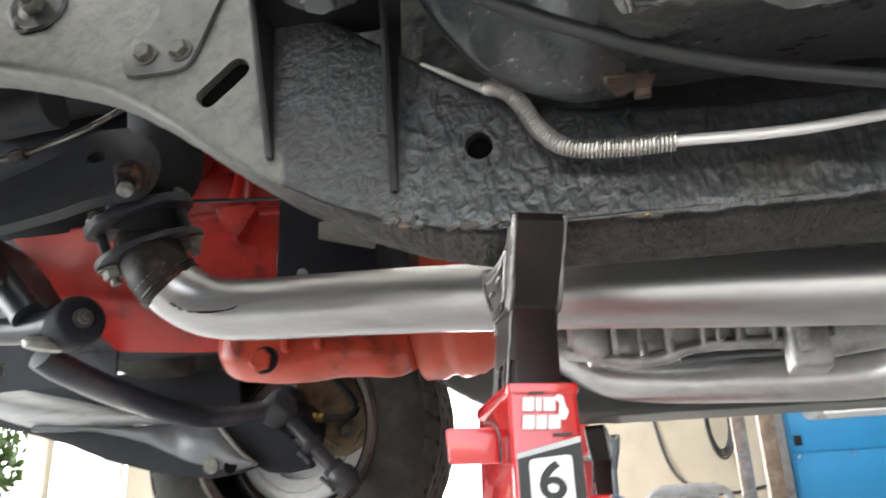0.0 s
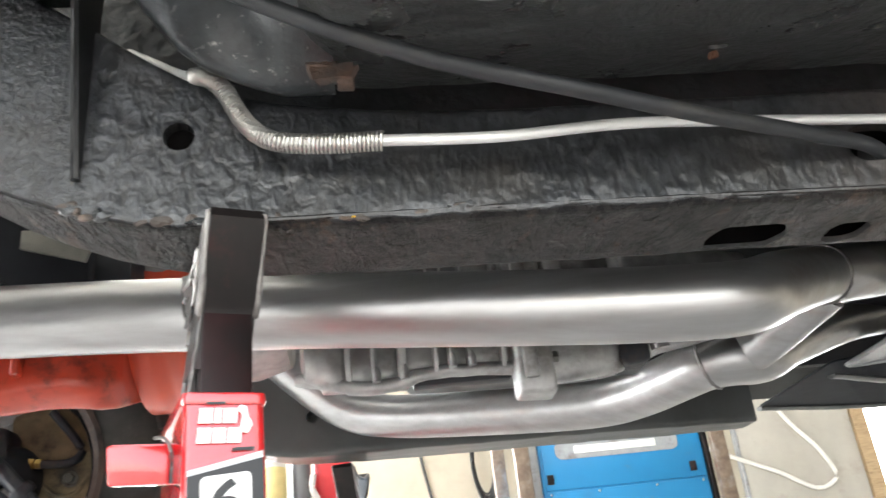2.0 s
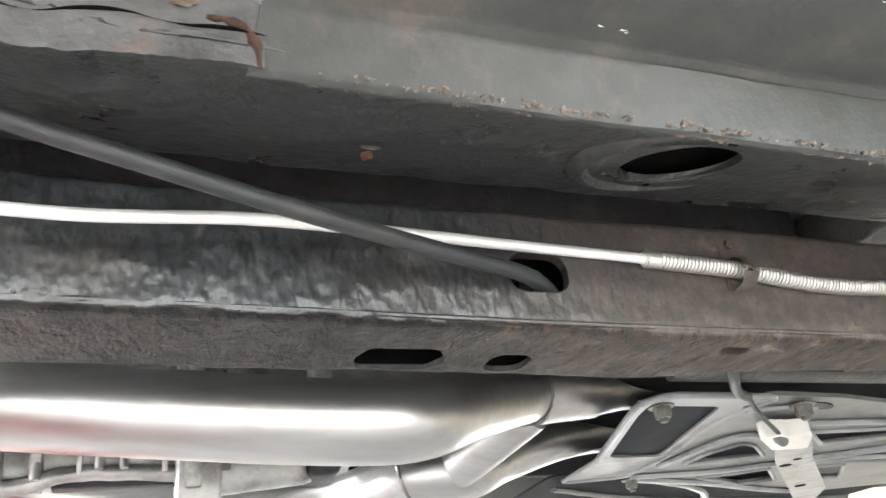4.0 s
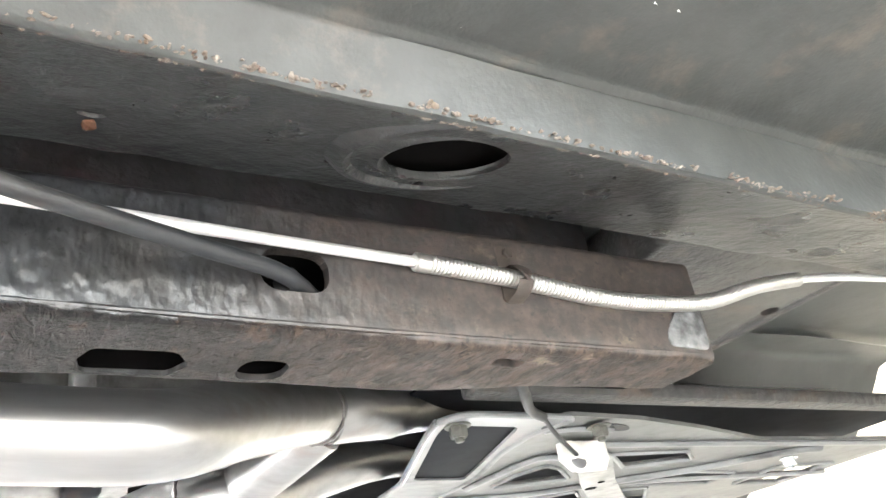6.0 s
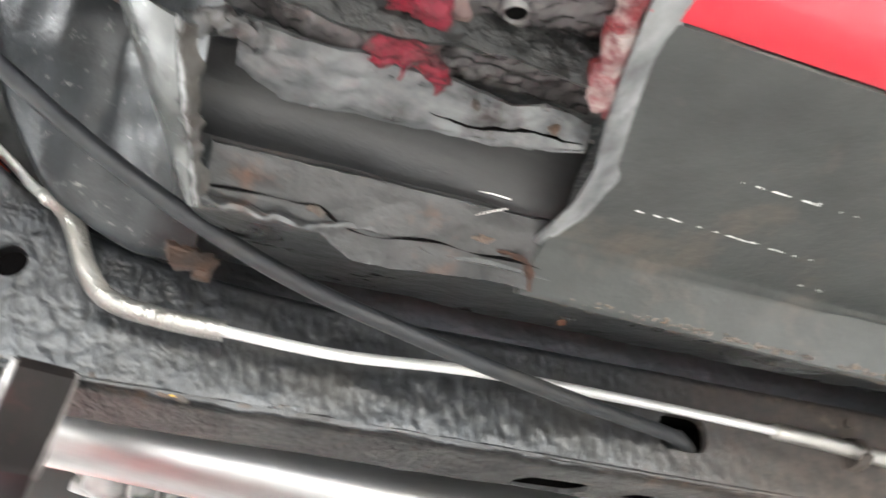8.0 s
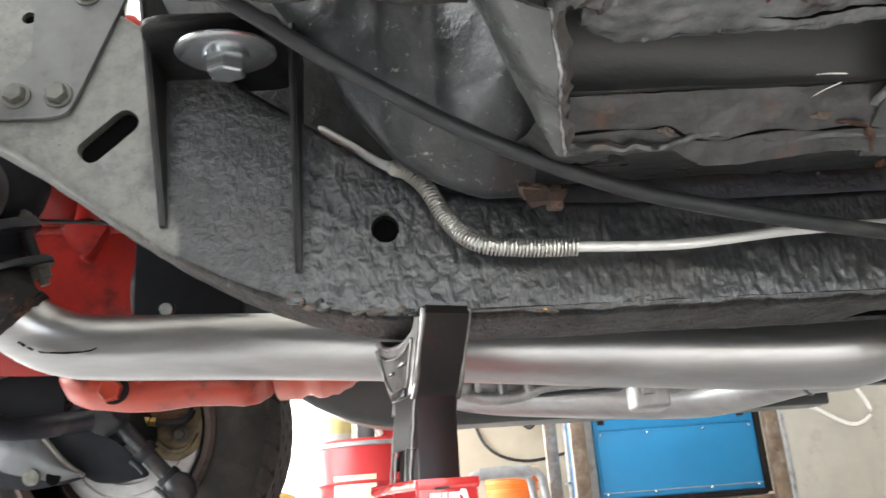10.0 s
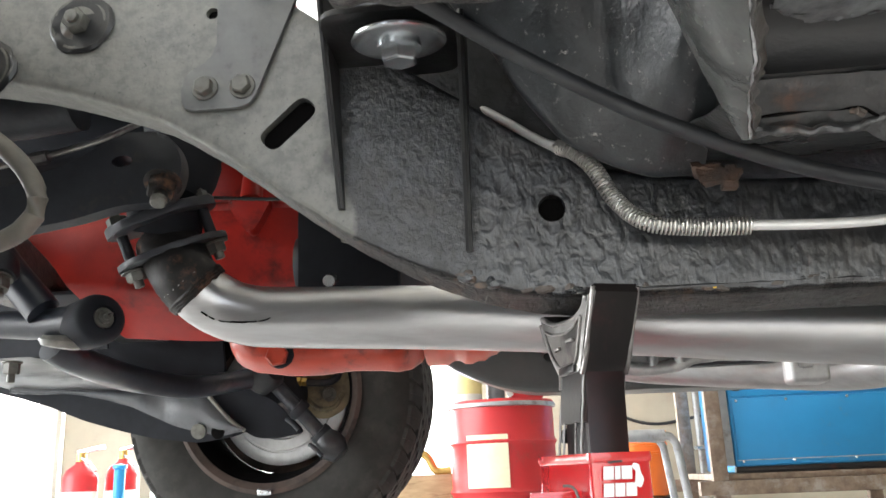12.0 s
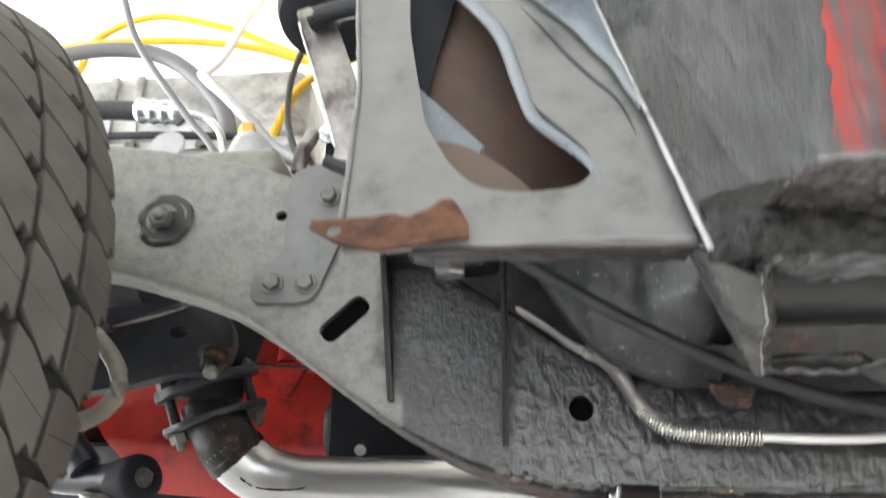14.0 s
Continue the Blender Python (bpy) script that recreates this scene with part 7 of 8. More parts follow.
def body():
    b = thing("car_body", (0.5, 0.6, 0.64), "dark undercoated car underbody with a red and grey sill", "car body")

    def pan(x, y):
        z = sum(floor_z(y + d) for d in (-0.005, 0, 0.005)) / 3
        yy = y
        f = max(0.0, 0.06 - x)
        z += 0.8 * f * f / 0.05
        z += 0.004 * math.sin(x * 9) * min(1, max(0, (y - 0.7) * 4))
        if y > 0.95:
            z += max(0, 0.25 - x) * 0.9
        return x, yy, z
    xs = span(0.025, 0.3, 30) + span(0.32, 2.4, 80)
    ys = span(0.485, 0.658, 26)
    fp = part("floor_pan", sheet(xs, ys, pan, 0.003, 0.0022, 26), PANCOAT, b, sharp=60)
    cut(fp, [lathe([(0.0, -0.06), (1.0, -0.06), (1.0, 0.06), (0.0, 0.06)], pose(0.552, 0.575, 0.645, 0, 0, -16) @ Matrix.Diagonal((0.044, 0.036, 1, 1)), 32),
             lathe([(0.0, -0.03), (1.0, -0.03), (1.0, 0.03), (0.0, 0.03)], pose(0.331, 0.607, 0.648) @ Matrix.Diagonal((0.008, 0.005, 1, 1)), 12)])
    part("tunnel_floor", sheet(span(0.025, 2.4, 60), span(0.63, 0.75, 8) + span(0.78, 2.0, 36), lambda x, y: pan(x, max(y, 0.70))[:1] + (y,) + pan(x, max(y, 0.70))[2:], 0.003, 0.001, 9), FLOORGREY, b, sharp=60)
    # unseen wall added to keep light out of the slot above the rail
    part("slot_blocker", sheet(span(0.0, 0.85, 30), span(0.635, 0.76, 5), lambda x, z: (x, 0.774, z), 0.003, 0.001, 20), SHEET, b)
    bm = bm_new()
    loops = []
    n = 44
    for k in range(n):
        a = 2 * math.pi * k / n
        loops.append([Vector((rr * 0.0445 * math.cos(a), rr * 0.0365 * math.sin(a), h)) for rr, h in ((1.0, 0.004), (1.02, -0.0012), (1.07, -0.002), (1.22, 0.0015), (1.48, 0.002), (1.60, -0.0022), (1.74, -0.0005), (1.86, 0.005), (1.4, 0.008))])
    rings(bm, loops, closed=True)
    bm.transform(pose(0.552, 0.575, 0.6420, 14, 0, -16))
    part("hole_rim", bm, PANCOAT, fp, "dished ring round the hole")
    # unseen sheet added to close off light above the floor hole
    part("light_cover", sheet(span(-0.1, 2.4, 8), span(0.40, 2.0, 8), lambda x, y: (x, y, 0.98), 0.004), SHEET, b)
    # near-black block painting the shade inside the floor hole
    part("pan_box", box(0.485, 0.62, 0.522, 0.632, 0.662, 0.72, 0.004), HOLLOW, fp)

    part("rust_spot", roughen(lathe([(0.0, -0.0008), (0.003, -0.0008), (0.0045, 0.0), (0.003, 0.0015), (0.0, 0.0015)], facing((0.331, 0.617, 0.650), (0, 0.3, 1)), 12), 0.002, 200), RUST, fp, "small rust spot")
    # toe board: a wall that rolls under to the frame and curves round to the flap
    def toe(x, t):
        zb = lerp_table([(-0.16, 0.835), (-0.13, 0.787), (-0.093, 0.728), (-0.067, 0.686), (-0.045, 0.667), (-0.024, 0.656), (0.01, 0.645), (0.045, 0.644)], x)
        if t < 0:
            return x, 0.62 - 0.10 * t, zb + 0.35 * t * t * 0.5
        z = zb + 0.24 * t
        s = min(1.0, max(0.0, (x + 0.03) / 0.075))
        s = s * s * (3 - 2 * s)
        roll = 0.012 * math.exp(-t * 14)
        return x, 0.625 - 0.10 * t - roll * 0 - 0.075 * s * min(1.0, t * 4) - 0.012 * (1 - math.exp(-t * 9)), z
    part("toe_board", sheet(span(-0.16, 0.045, 50), span(-0.6, 0, 8) + span(0.02, 1, 40), toe, 0.003, 0.003, 24), BLUEGREY, b, "dirty blue-grey toe board", sharp=70)
    # sill: flange, lower band and flat underside, red from the outer edge up
    def sill(x, v):
        k = x - 0.26
        prof = [(0.500 - 0.06 * k, 0.612 - 0.062 * k), (0.496 - 0.06 * k, 0.609 - 0.062 * k), (0.483 - 0.03 * k, 0.620 - 0.03 * k), (0.470, 0.630), (0.462, 0.634), (0.440, 0.637), (0.410, 0.640), (0.37, 0.644), (0.33, 0.648), (0.296, 0.652)]
        i = min(int(v), 8)
        f = v - i
        y, z = (a + (c - a) * f for a, c in zip(prof[i], prof[i + 1]))
        if x < 0.32:
            x0 = lerp_table(EDGE_R, y)
            x = x0 + (x - 0.238) / 0.082 * (0.32 - x0)
        return x, y, z
    sx = span(0.238, 0.9, 60) + span(0.95, 2.4, 16)
    part("sill_panel", sheet(sx, span(0, 9, 46), sill, 0.0025, 0.0012, 18), PRIMER, b, "grey primed sill with scratches", sharp=60)
    part("sill_red", sheet(span(0.205, 2.4, 40), span(0, 1, 14), lambda x, v: (x, 0.2935 - 0.075 * math.sin(v * 1.5), 0.6525 + 0.20 * v * v), 0.0025), BODYRED, b, "glossy red body side")
    rnd = random.Random(4)
    # ragged rusty lower edge
    bm = bm_new()
    for k in range(2400):
        x = 0.262 + 0.00030 * k + rnd.uniform(-0.004, 0.004)
        if noise.noise(Vector((x * 23, 0, 0))) < -0.32 + 0.35 * rnd.random():
            continue
        kk = x - 0.26
        lathe([(0.0, -0.0009), (0.0010, -0.0006), (0.0014, 0.0), (0.0009, 0.0006), (0.0, 0.0009)], pose(x, 0.4990 - 0.06 * kk + rnd.uniform(-0.010, 0.002) * rnd.random(), 0.6088 - 0.062 * kk + rnd.uniform(0, 0.003), rnd.uniform(-30, 30), rnd.uniform(-30, 30), 0) @ Matrix.Diagonal((rnd.uniform(0.5, 1.9), rnd.uniform(0.6, 1.8), 0.9, 1)), 6, bm)
    part("edge_rust", roughen(bm, 0.0012, 160), CRUST, b, "crusty rust along the sill edge")["kind"] = "stuff"
    # scratches through the paint
    bm = bm_new()
    rows = [(0.27, 5.7, 13, 0.011), (0.42, 4.5, 15, 0.008), (0.31, 6.9, 7, 0.014), (0.52, 6.2, 6, 0.016)]
    for x0, v0, count, step in rows:
        for k in range(count):
            x = x0 + step * k + rnd.uniform(-0.004, 0.004)
            v = v0 - 0.012 * k + rnd.uniform(-0.03, 0.03)
            ln = rnd.choice((0.002, 0.003, 0.006, 0.012))
            a, c = Vector(sill(x, v)), Vector(sill(x + ln, v - 0.02))
            d = Vector((0, -0.0003, -0.0026))
            w = Vector((0, rnd.uniform(0.0003, 0.0007), 0.0))
            vs = [bm.verts.new(q) for q in (a + d - w, c + d, a + d + w, a - w, c, a + w)]
            for f in ((0, 1, 2), (3, 5, 4), (0, 3, 4, 1), (1, 4, 5, 2), (2, 5, 3, 0)):
                bm.faces.new([vs[i] for i in f])
    sc = part("scratches", bm, WHITE, b, "fine pale scratches in the grey paint", smooth=False)
    sc["kind"] = "stuff"

    # pillar foot: rotted box, open below, between the flap and the sill
    def lip(u, v):
        x = 0.043 + 0.202 * u
        drop = 0.007 * min(1.0, max(0.0, (u - 0.34) * 12)) * v
        wob = 0.0015 * math.sin(u * 17) + 0.0016 * noise.noise(Vector((u * 30, 0.2, 0)))
        return x, 0.462 + 0.026 * v + wob * v + 0.5 * drop, 0.642 - 0.028 * v - drop + 0.003 * math.sin(u * 9) * v
    part("pillar_lip", sheet(span(0, 1, 70), span(0, 1, 20), lip, 0.003, 0.0011, 75), LIPCOAT, b, "rotted rusty pillar lip", sharp=60)
    part("lip_crack", tube([Vector(lip(k / 16, 0.55 + 0.10 * noise.noise(Vector((k * 0.9, 0.3, 0))))) + Vector((0, 0.0012, -0.0030)) for k in range(17)], lambda t: 0.0006 + 0.0005 * math.sin(t * 23), 6, 0.002), HOLLOW, b, "dark winding crack")
    part("lip_fold", roughen(tube([(0.043, 0.482, 0.617), (0.10, 0.483, 0.615), (0.13, 0.482, 0.622), (0.18, 0.486, 0.618), (0.238, 0.492, 0.622)], 0.0032, 8, 0.003), 0.003, 110), LIPCOAT, b)
    part("corner_rust", roughen(tube([Vector(lip(0.86, 0.5)) + Vector((0, 0.0005, -0.0015)), Vector(lip(0.93, 0.55)) + Vector((0, 0.0005, -0.002)), Vector(lip(0.975, 0.72)) + Vector((0, 0.0008, -0.002)), Vector(lip(0.99, 0.98)) + Vector((0, 0.001, -0.001))], lambda t: 0.0016 + 0.002 * math.sin(math.pi * t) * (1 + math.sin(t * 21)) * 0.5, 8, 0.002, flat=0.5), 0.0016, 210), RUST, b, "orange rust in the torn corner")
    def pocket(x, v):
        k = min(1.0, max(0.0, (x - 0.045) / 0.2))
        deep = 0.020 - 0.013 * k
        w = math.sin(math.pi * min(1.0, v)) ** 0.6
        top = 0.684 - 0.004 * k
        return x, 0.463 - 0.040 * v + deep * 0.75 * w, 0.643 + (top - 0.643) * v + deep * 0.65 * w
    part("pillar_pocket", sheet(span(0.03, 0.252, 44), span(0, 1, 22), pocket, 0.003, 0.001, 30), POCKETGREY, b, "grey hollow of the pillar foot", sharp=70)
    stained = surface("stained_grey", (0.175, 0.182, 0.187), (0.060, 0.063, 0.066), 0.24, 0, 34, 0.45, 0.004, 300, (0.042, 0.034, 0.032), 13, 0.36, detail=5.0)
    gloom = surface("fibrous_tar", (0.095, 0.088, 0.088), (0.024, 0.021, 0.021), 0.20, 0, 40, 0.7, 0.006, 300, (0.20, 0.19, 0.19), 26, 0.22, stretch=(1.4, 0.5, 1), detail=6.0)
    for gloss, level in ((stained, 0.8), (gloom, 0.8), (TARCOAT, 0.3), (LIPCOAT, 0.65)):
        gloss.node_tree.nodes["Principled BSDF"].inputs["Specular IOR Level"].default_value = level
    part("pillar_crust", sheet(span(0.015, 0.236, 130), span(0.255, 0.404, 90), lambda x, y: (min(x, lerp_table(EDGE_L, y) + 0.004), y, 0.652 + 0.18 * max(0.0, y - 0.25) + 0.003 * math.sin(x * 29 + y * 20) + 0.10 * max(0.0, 0.09 - x) + 0.0022 * noise.noise(Vector((x * 190, y * 170, 0.3)))), 0.003, 0.0024, 42), gloom, b, "torn crusted dark underside with sealer lumps", sharp=70)
    def band(x, v):
        far = lerp_table([(0.045, 0.430), (0.074, 0.449), (0.105, 0.447), (0.137, 0.443), (0.184, 0.432), (0.228, 0.416), (0.24, 0.412)], x)
        near_ = 0.398 - 0.006 * noise.noise(Vector((x * 40, 0.5, 2.0)))
        y = near_ + (far + 0.003 * noise.noise(Vector((x * 45, 1.5, 0))) - near_) * v
        return min(x, lerp_table(EDGE_L, y) + 0.004), y, 0.6715 - 0.0035 * v - 0.09 * max(0.0, x - 0.12) * v + 0.0012 * noise.noise(Vector((x * 110, v * 6, 0.3))) + 0.010 * max(0.0, v - 0.8)
    part("crust_band", sheet(span(0.045, 0.238, 120), span(0, 1, 40), band, 0.0025, 0.0012, 60), stained, b, "glossy grey torn strip", sharp=70)
    bm = bm_new()
    rnd2 = random.Random(12)
    for k in range(22):
        x = rnd2.uniform(0.055, 0.232)
        q = Vector(band(x, rnd2.choice((rnd2.uniform(0.0, 0.25), rnd2.uniform(0.75, 1.0)))))
        r = rnd2.uniform(0.0012, 0.0032)
        lathe([(0.0, -0.7 * r), (0.7 * r, -0.5 * r), (r, 0.1 * r), (0.7 * r, r), (0.0, r)], pose(q.x, q.y, q.z + 0.0006, rnd2.uniform(-30, 30), rnd2.uniform(-30, 30), rnd2.uniform(0, 180)) @ Matrix.Diagonal((rnd2.uniform(0.9, 1.5), 1.0, 0.7, 1)), 8, bm)
    part("sealer_scatter", roughen(bm, 0.0018, 300), stained, b, "small glossy sealer lumps")["kind"] = "stuff"
    part("crust_fold", roughen(tube([Vector(band(0.15 + 0.085 * k / 8, 0.55 + 0.05 * math.sin(k))) + Vector((0, 0, -0.002)) for k in range(9)], lambda t: 0.0011 * math.sin(math.pi * (0.05 + 0.9 * t)), 8, 0.002), 0.0012, 190), HOLLOW, b, "dark tear in the strip")
    part("red_patch", sheet(span(0, 1, 40), span(0, 1, 44), lambda u, v: (0.098 + 0.012 * v + (0.026 + 0.016 * v) * u + 0.007 * noise.noise(Vector((u * 3, v * 7, 1.5))), 0.318 + 0.074 * v + 0.006 * u + 0.010 * noise.noise(Vector((u * 6, v * 3, 4.5))), 0.6395 + 0.18 * (0.062 + 0.074 * v)), 0.0015, 0.0028, 110), surface("crazed_red", (0.21, 0.016, 0.034), (0.085, 0.009, 0.013), 0.22, 0, 90, 0.9, 0.004, 380, (0.045, 0.024, 0.024), 24, 0.5), b, "wrinkled patch of red paint", sharp=70)
    part("pale_ridge", roughen(tube([(0.130, 0.33, 0.662), (0.136, 0.345, 0.665), (0.140, 0.358, 0.668)], lambda t: 0.008 - 0.003 * t, 12, 0.003, flat=0.4), 0.003, 90), surface("pinkish_filler", (0.20, 0.14, 0.13), (0.08, 0.05, 0.047), 0.4, 0, 70, 0.6, 0.003), b, "pale pinkish filler ridge")
    cr = part("crust_hole", lathe([(0.0045, 0.006), (0.0050, -0.001), (0.0060, -0.002), (0.0072, -0.001), (0.0080, 0.003), (0.0080, 0.008)], facing((0.158, 0.3265, 0.6605), (0, -0.1, 1)), 24), gloom, b, "worn drain hole ring")
    # black disc painted as the dark inside the ring
    part("hole_dark", lathe([(0.0, 0.0), (0.0054, 0.0), (0.0054, 0.002), (0.0, 0.002)], facing((0.158, 0.3265, 0.6600), (0, -0.1, 1)), 20), HOLLOW, cr)

    def between(left, right, z0, lift):
        def place(u, y):
            a, c = lerp_table(left, y), lerp_table(right, y)
            return a + (c - a) * u, y, z0 + 0.104 * (0.44 - y) - lift * math.sin(math.pi * u)
        return place
    part("pillar_edge", sheet(span(0, 1, 9), span(0.256, 0.49, 60), between(EDGE_L, [(y, x + 0.007) for y, x in EDGE_R], 0.6352, 0.001), 0.0025, 0.0007, 60), SCRAPED, b, "pale scraped panel edge", sharp=70)
    part("red_edge", sheet(span(0, 1, 9), span(0.256, 0.36, 40), between(RED_L, EDGE_L, 0.637, 0.002), 0.0025, 0.0016, 60), CHIPPED, b, "chipped red edge", sharp=70)
    part("flaking_edge", roughen(tube([(0.215, 0.355, 0.648), (0.207, 0.335, 0.650), (0.200, 0.31, 0.652), (0.194, 0.285, 0.654), (0.186, 0.256, 0.657)], 0.006, 10, 0.004), 0.005, 75), CHIPPED, b, "flaking pale filler and red paint")
    part("sealer_blob", roughen(tube([(0.02, 0.395, 0.66), (0.032, 0.392, 0.664), (0.045, 0.40, 0.668), (0.058, 0.41, 0.672)], 0.008, 16, 0.0015, flat=0.6), 0.005, 150), stained, b)
    for q, w, h in (((0.105, 0.477, 0.6235), 0.005, 0.003), ((0.205, 0.474, 0.6275), 0.007, 0.002), ((0.215, 0.40, 0.662), 0.004, 0.003), ((0.17, 0.405, 0.667), 0.003, 0.002)):
        part("rust_patch", roughen(lathe([(0.0, -0.002), (0.7, -0.002), (1.0, 0.0), (0.7, 0.002), (0.0, 0.002)], facing(q, (0, 0.7, 0.7)) @ Matrix.Diagonal((w, h, 1, 1)), 20), 0.003, 190), BROWNCOAT, b, "small rust patch")
    for q, d in (((0.190, 0.4445, 0.640), (0.03, 0.0, -0.001)), ((0.195, 0.462, 0.6345), (0.022, -0.008, 0.007))):
        part("tape_scrap", slab([(0, 0), (0.008, 0.0004), (0.019, 0.0001), (0.0185, 0.0009), (0.007, 0.0010), (0, 0.0002)], d, (0, -0.3, 1), q, 0.0008), WHITEPLASTIC, b, "torn pale scrap")
    # flap: a twisted plate with a ragged edge, coloured paler for the light it catches
    def flap(u, v):
        right = Vector((lerp_table([(0, 0.041), (0.3, 0.032), (0.6, 0.026), (1, 0.017)], v), lerp_table([(0, 0.485), (0.3, 0.447), (0.6, 0.408), (1, 0.376)], v), lerp_table([(0, 0.614), (0.3, 0.627), (0.6, 0.627), (1, 0.647)], v)))
        left = Vector((lerp_table([(0, 0.038), (0.4, 0.012), (1, -0.02)], v), 0.487 - 0.07 * v, lerp_table([(0, 0.615), (0.4, 0.652), (1, 0.70)], v)))
        q = left.lerp(right, u)
        q += Vector((-0.012, -0.006, 0)) * math.sin(math.pi * u) * v
        return q
    part("flap", sheet(span(0, 1, 16), span(0, 1, 34), flap, 0.0022, 0.001, 60), FLAPGREY, b, "torn grey steel flap", sharp=60)
    part("flap_return", sheet(span(0, 1, 6), span(0, 1, 44), lambda u, v: flap(1.0, v) + Vector((0.008, 0.009, 0.004)) * (u * (0.45 + 0.55 * v + 0.5 * noise.noise(Vector((v * 9, 2.2, 0))))) + Vector((0.0005, 0, 0)), 0.002, 0.0026, 130), surface("flap_paint", (0.075, 0.072, 0.068), (0.026, 0.024, 0.022), 0.4, 0, 70, 0.6, 0.002, 300, (0.03, 0.022, 0.018), 60, 0.4), b, "rusty folded flap return", sharp=60)
    part("flap_edge", roughen(tube([flap(1.0, k / 12) for k in range(13)], 0.0013, 6, 0.002), 0.0012, 190), EDGEGREY, b, "bright bare ragged edge")
    # body foot panel with creases, a folded edge with its highlight painted pale, and a red stain
    crease = surface("creased_paint", (0.050, 0.053, 0.055), (0.027, 0.029, 0.031), 0.27, 0, 22, 0.9, 0.007, 260, (0.026, 0.025, 0.027), 16, 0.40, stretch=(2.4, 1, 0.5))

    def side(u, z):
        x0 = -0.021 - 0.13 * (z - 0.65)
        x = x0 + (0.17 - x0) * u
        y = 0.362 + 0.33 * (z - 0.69) * (1 - u) ** 2 - 0.015 * u + 0.008 * math.sin(u * 7 + z * 8) * (1 - u)
        for cu, slope, deep, wide in ((0.17, -0.5, 0.005, 0.03), (0.31, -0.75, 0.006, 0.025), (0.42, -0.5, 0.002, 0.012), (0.52, 0.5, 0.0025, 0.02), (0.60, -0.2, 0.002, 0.015)):
            g = (u - cu - slope * (z - 0.80) - 0.02 * math.sin(z * 40)) / wide
            y += 0.7 * deep * math.exp(-g * g) * (1 if g > 0 else 0.3) * max(0.0, min(1.0, 0.35 + 1.6 * noise.noise(Vector((z * 13, cu * 31, 0.4)))))
        return x, y, z
    part("side_panel", sheet(span(0, 1.3, 150), span(0.662, 1.05, 90), side, 0.0025, 0.0022, 34), crease, b, "creased grey body side panel", sharp=60)
    part("folded_edge", roughen(tube([Vector(side(0.0, z)) + Vector((0, -0.003, 0)) for z in (0.650, 0.70, 0.76, 0.83, 0.90, 1.0)], lambda t: 0.0021 - 0.0006 * t, 10, 0.01), 0.0005, 90), EDGEGREY, b, "folded panel edge, its highlight painted pale")
    part("foot_crust", roughen(sheet(span(-0.018, 0.24, 110), span(0, 1, 34), lambda x, v: (x, 0.362 - 0.012 * math.sin(math.pi * (0.15 + 0.85 * v)) - 0.05 * max(0.0, x), 0.650 + (0.046 + 0.006 * min(1.0, max(0.0, x * 12))) * v + 0.003 * math.sin(x * 50)), 0.004, 0.0018, 70), 0.0013, 140), TARCOAT, b, "crusted black sealer", sharp=60)
    def red_strip(u, z):
        ragged = noise.noise(Vector((u * 0.7, z * 38, 3.1)))
        x = 0.064 + 0.16 * (z - 0.71) + 0.012 * ragged * (1 - u) + (0.036 + 0.006 * noise.noise(Vector((4.0, z * 30, 0)))) * u
        x0 = -0.021 - 0.13 * (z - 0.65)
        q = side((x - x0) / (0.17 - x0), z)
        return q[0], q[1] - 0.0042 + 0.0025 * (2 * u - 1) ** 2, q[2]
    part("red_side", sheet(span(0, 1, 34), span(0.695, 1.05, 110), red_strip, 0.0015, 0.0022, 34), surface("worn_red", (0.26, 0.011, 0.009), (0.12, 0.008, 0.007), 0.30, 0, 26, 0.4, 0.003, 260, (0.05, 0.047, 0.047), 22, 0.72, stretch=(2.5, 1, 0.25)), b, "streaked worn red paint")
    part("foot_shelf", sheet(span(-0.165, -0.005, 36), span(0.365, 0.412, 10), lambda x, y: (x, y, 0.676 + 0.65 * (y - 0.372) - 0.04 * (x + 0.165)), 0.003, 0.002, 30), SHEET, b)
    part("rusty_inner", sheet(span(-0.26, 0.02, 24), span(0.78, 1.02, 16), lambda x, z: (x, 0.56 + 0.05 * math.sin(x * 9), z), 0.003, 0.004, 14), surface("brown_panel", (0.075, 0.045, 0.035), (0.045, 0.028, 0.023), 0.7, 0, 14, 0.3, 0.002, 200, (0.05, 0.04, 0.035), 8, 0.3), b, "rust-brown inner panel")
    part("inner_wedge", sheet(span(0, 1, 12), span(0, 1, 8), lambda u, v: (-0.205 + 0.085 * u + 0.02 * v, 0.45, 0.802 - 0.045 * u * u - 0.05 * v), 0.003, 0.002, 20), surface("tan_panel", (0.12, 0.085, 0.065), (0.08, 0.055, 0.042), 0.7, 0, 20, 0.3, 0.002), b, "rust-tan inner gusset")
    part("inner_blue", sheet(span(0, 1, 10), span(0, 1, 8), lambda u, v: (-0.215 + 0.06 * u - 0.02 * v, 0.47, 0.875 - 0.068 * u - 0.02 * v), 0.003, 0.002, 20), BLUEFOLD, b, "blue-grey inner piece")
    part("inner_dark", sheet(span(0, 1, 6), span(0.88, 1.05, 6), lambda u, z: (-0.26 + u * (0.055 + 0.25 * (z - 0.88)), 0.50, z), 0.003, 0.003, 20), MATTBLACK, b)
    k = thing("rusty_clip", (0.05, 0.585, 0.63), "small rusty tab hanging from the floor pan", "clip")
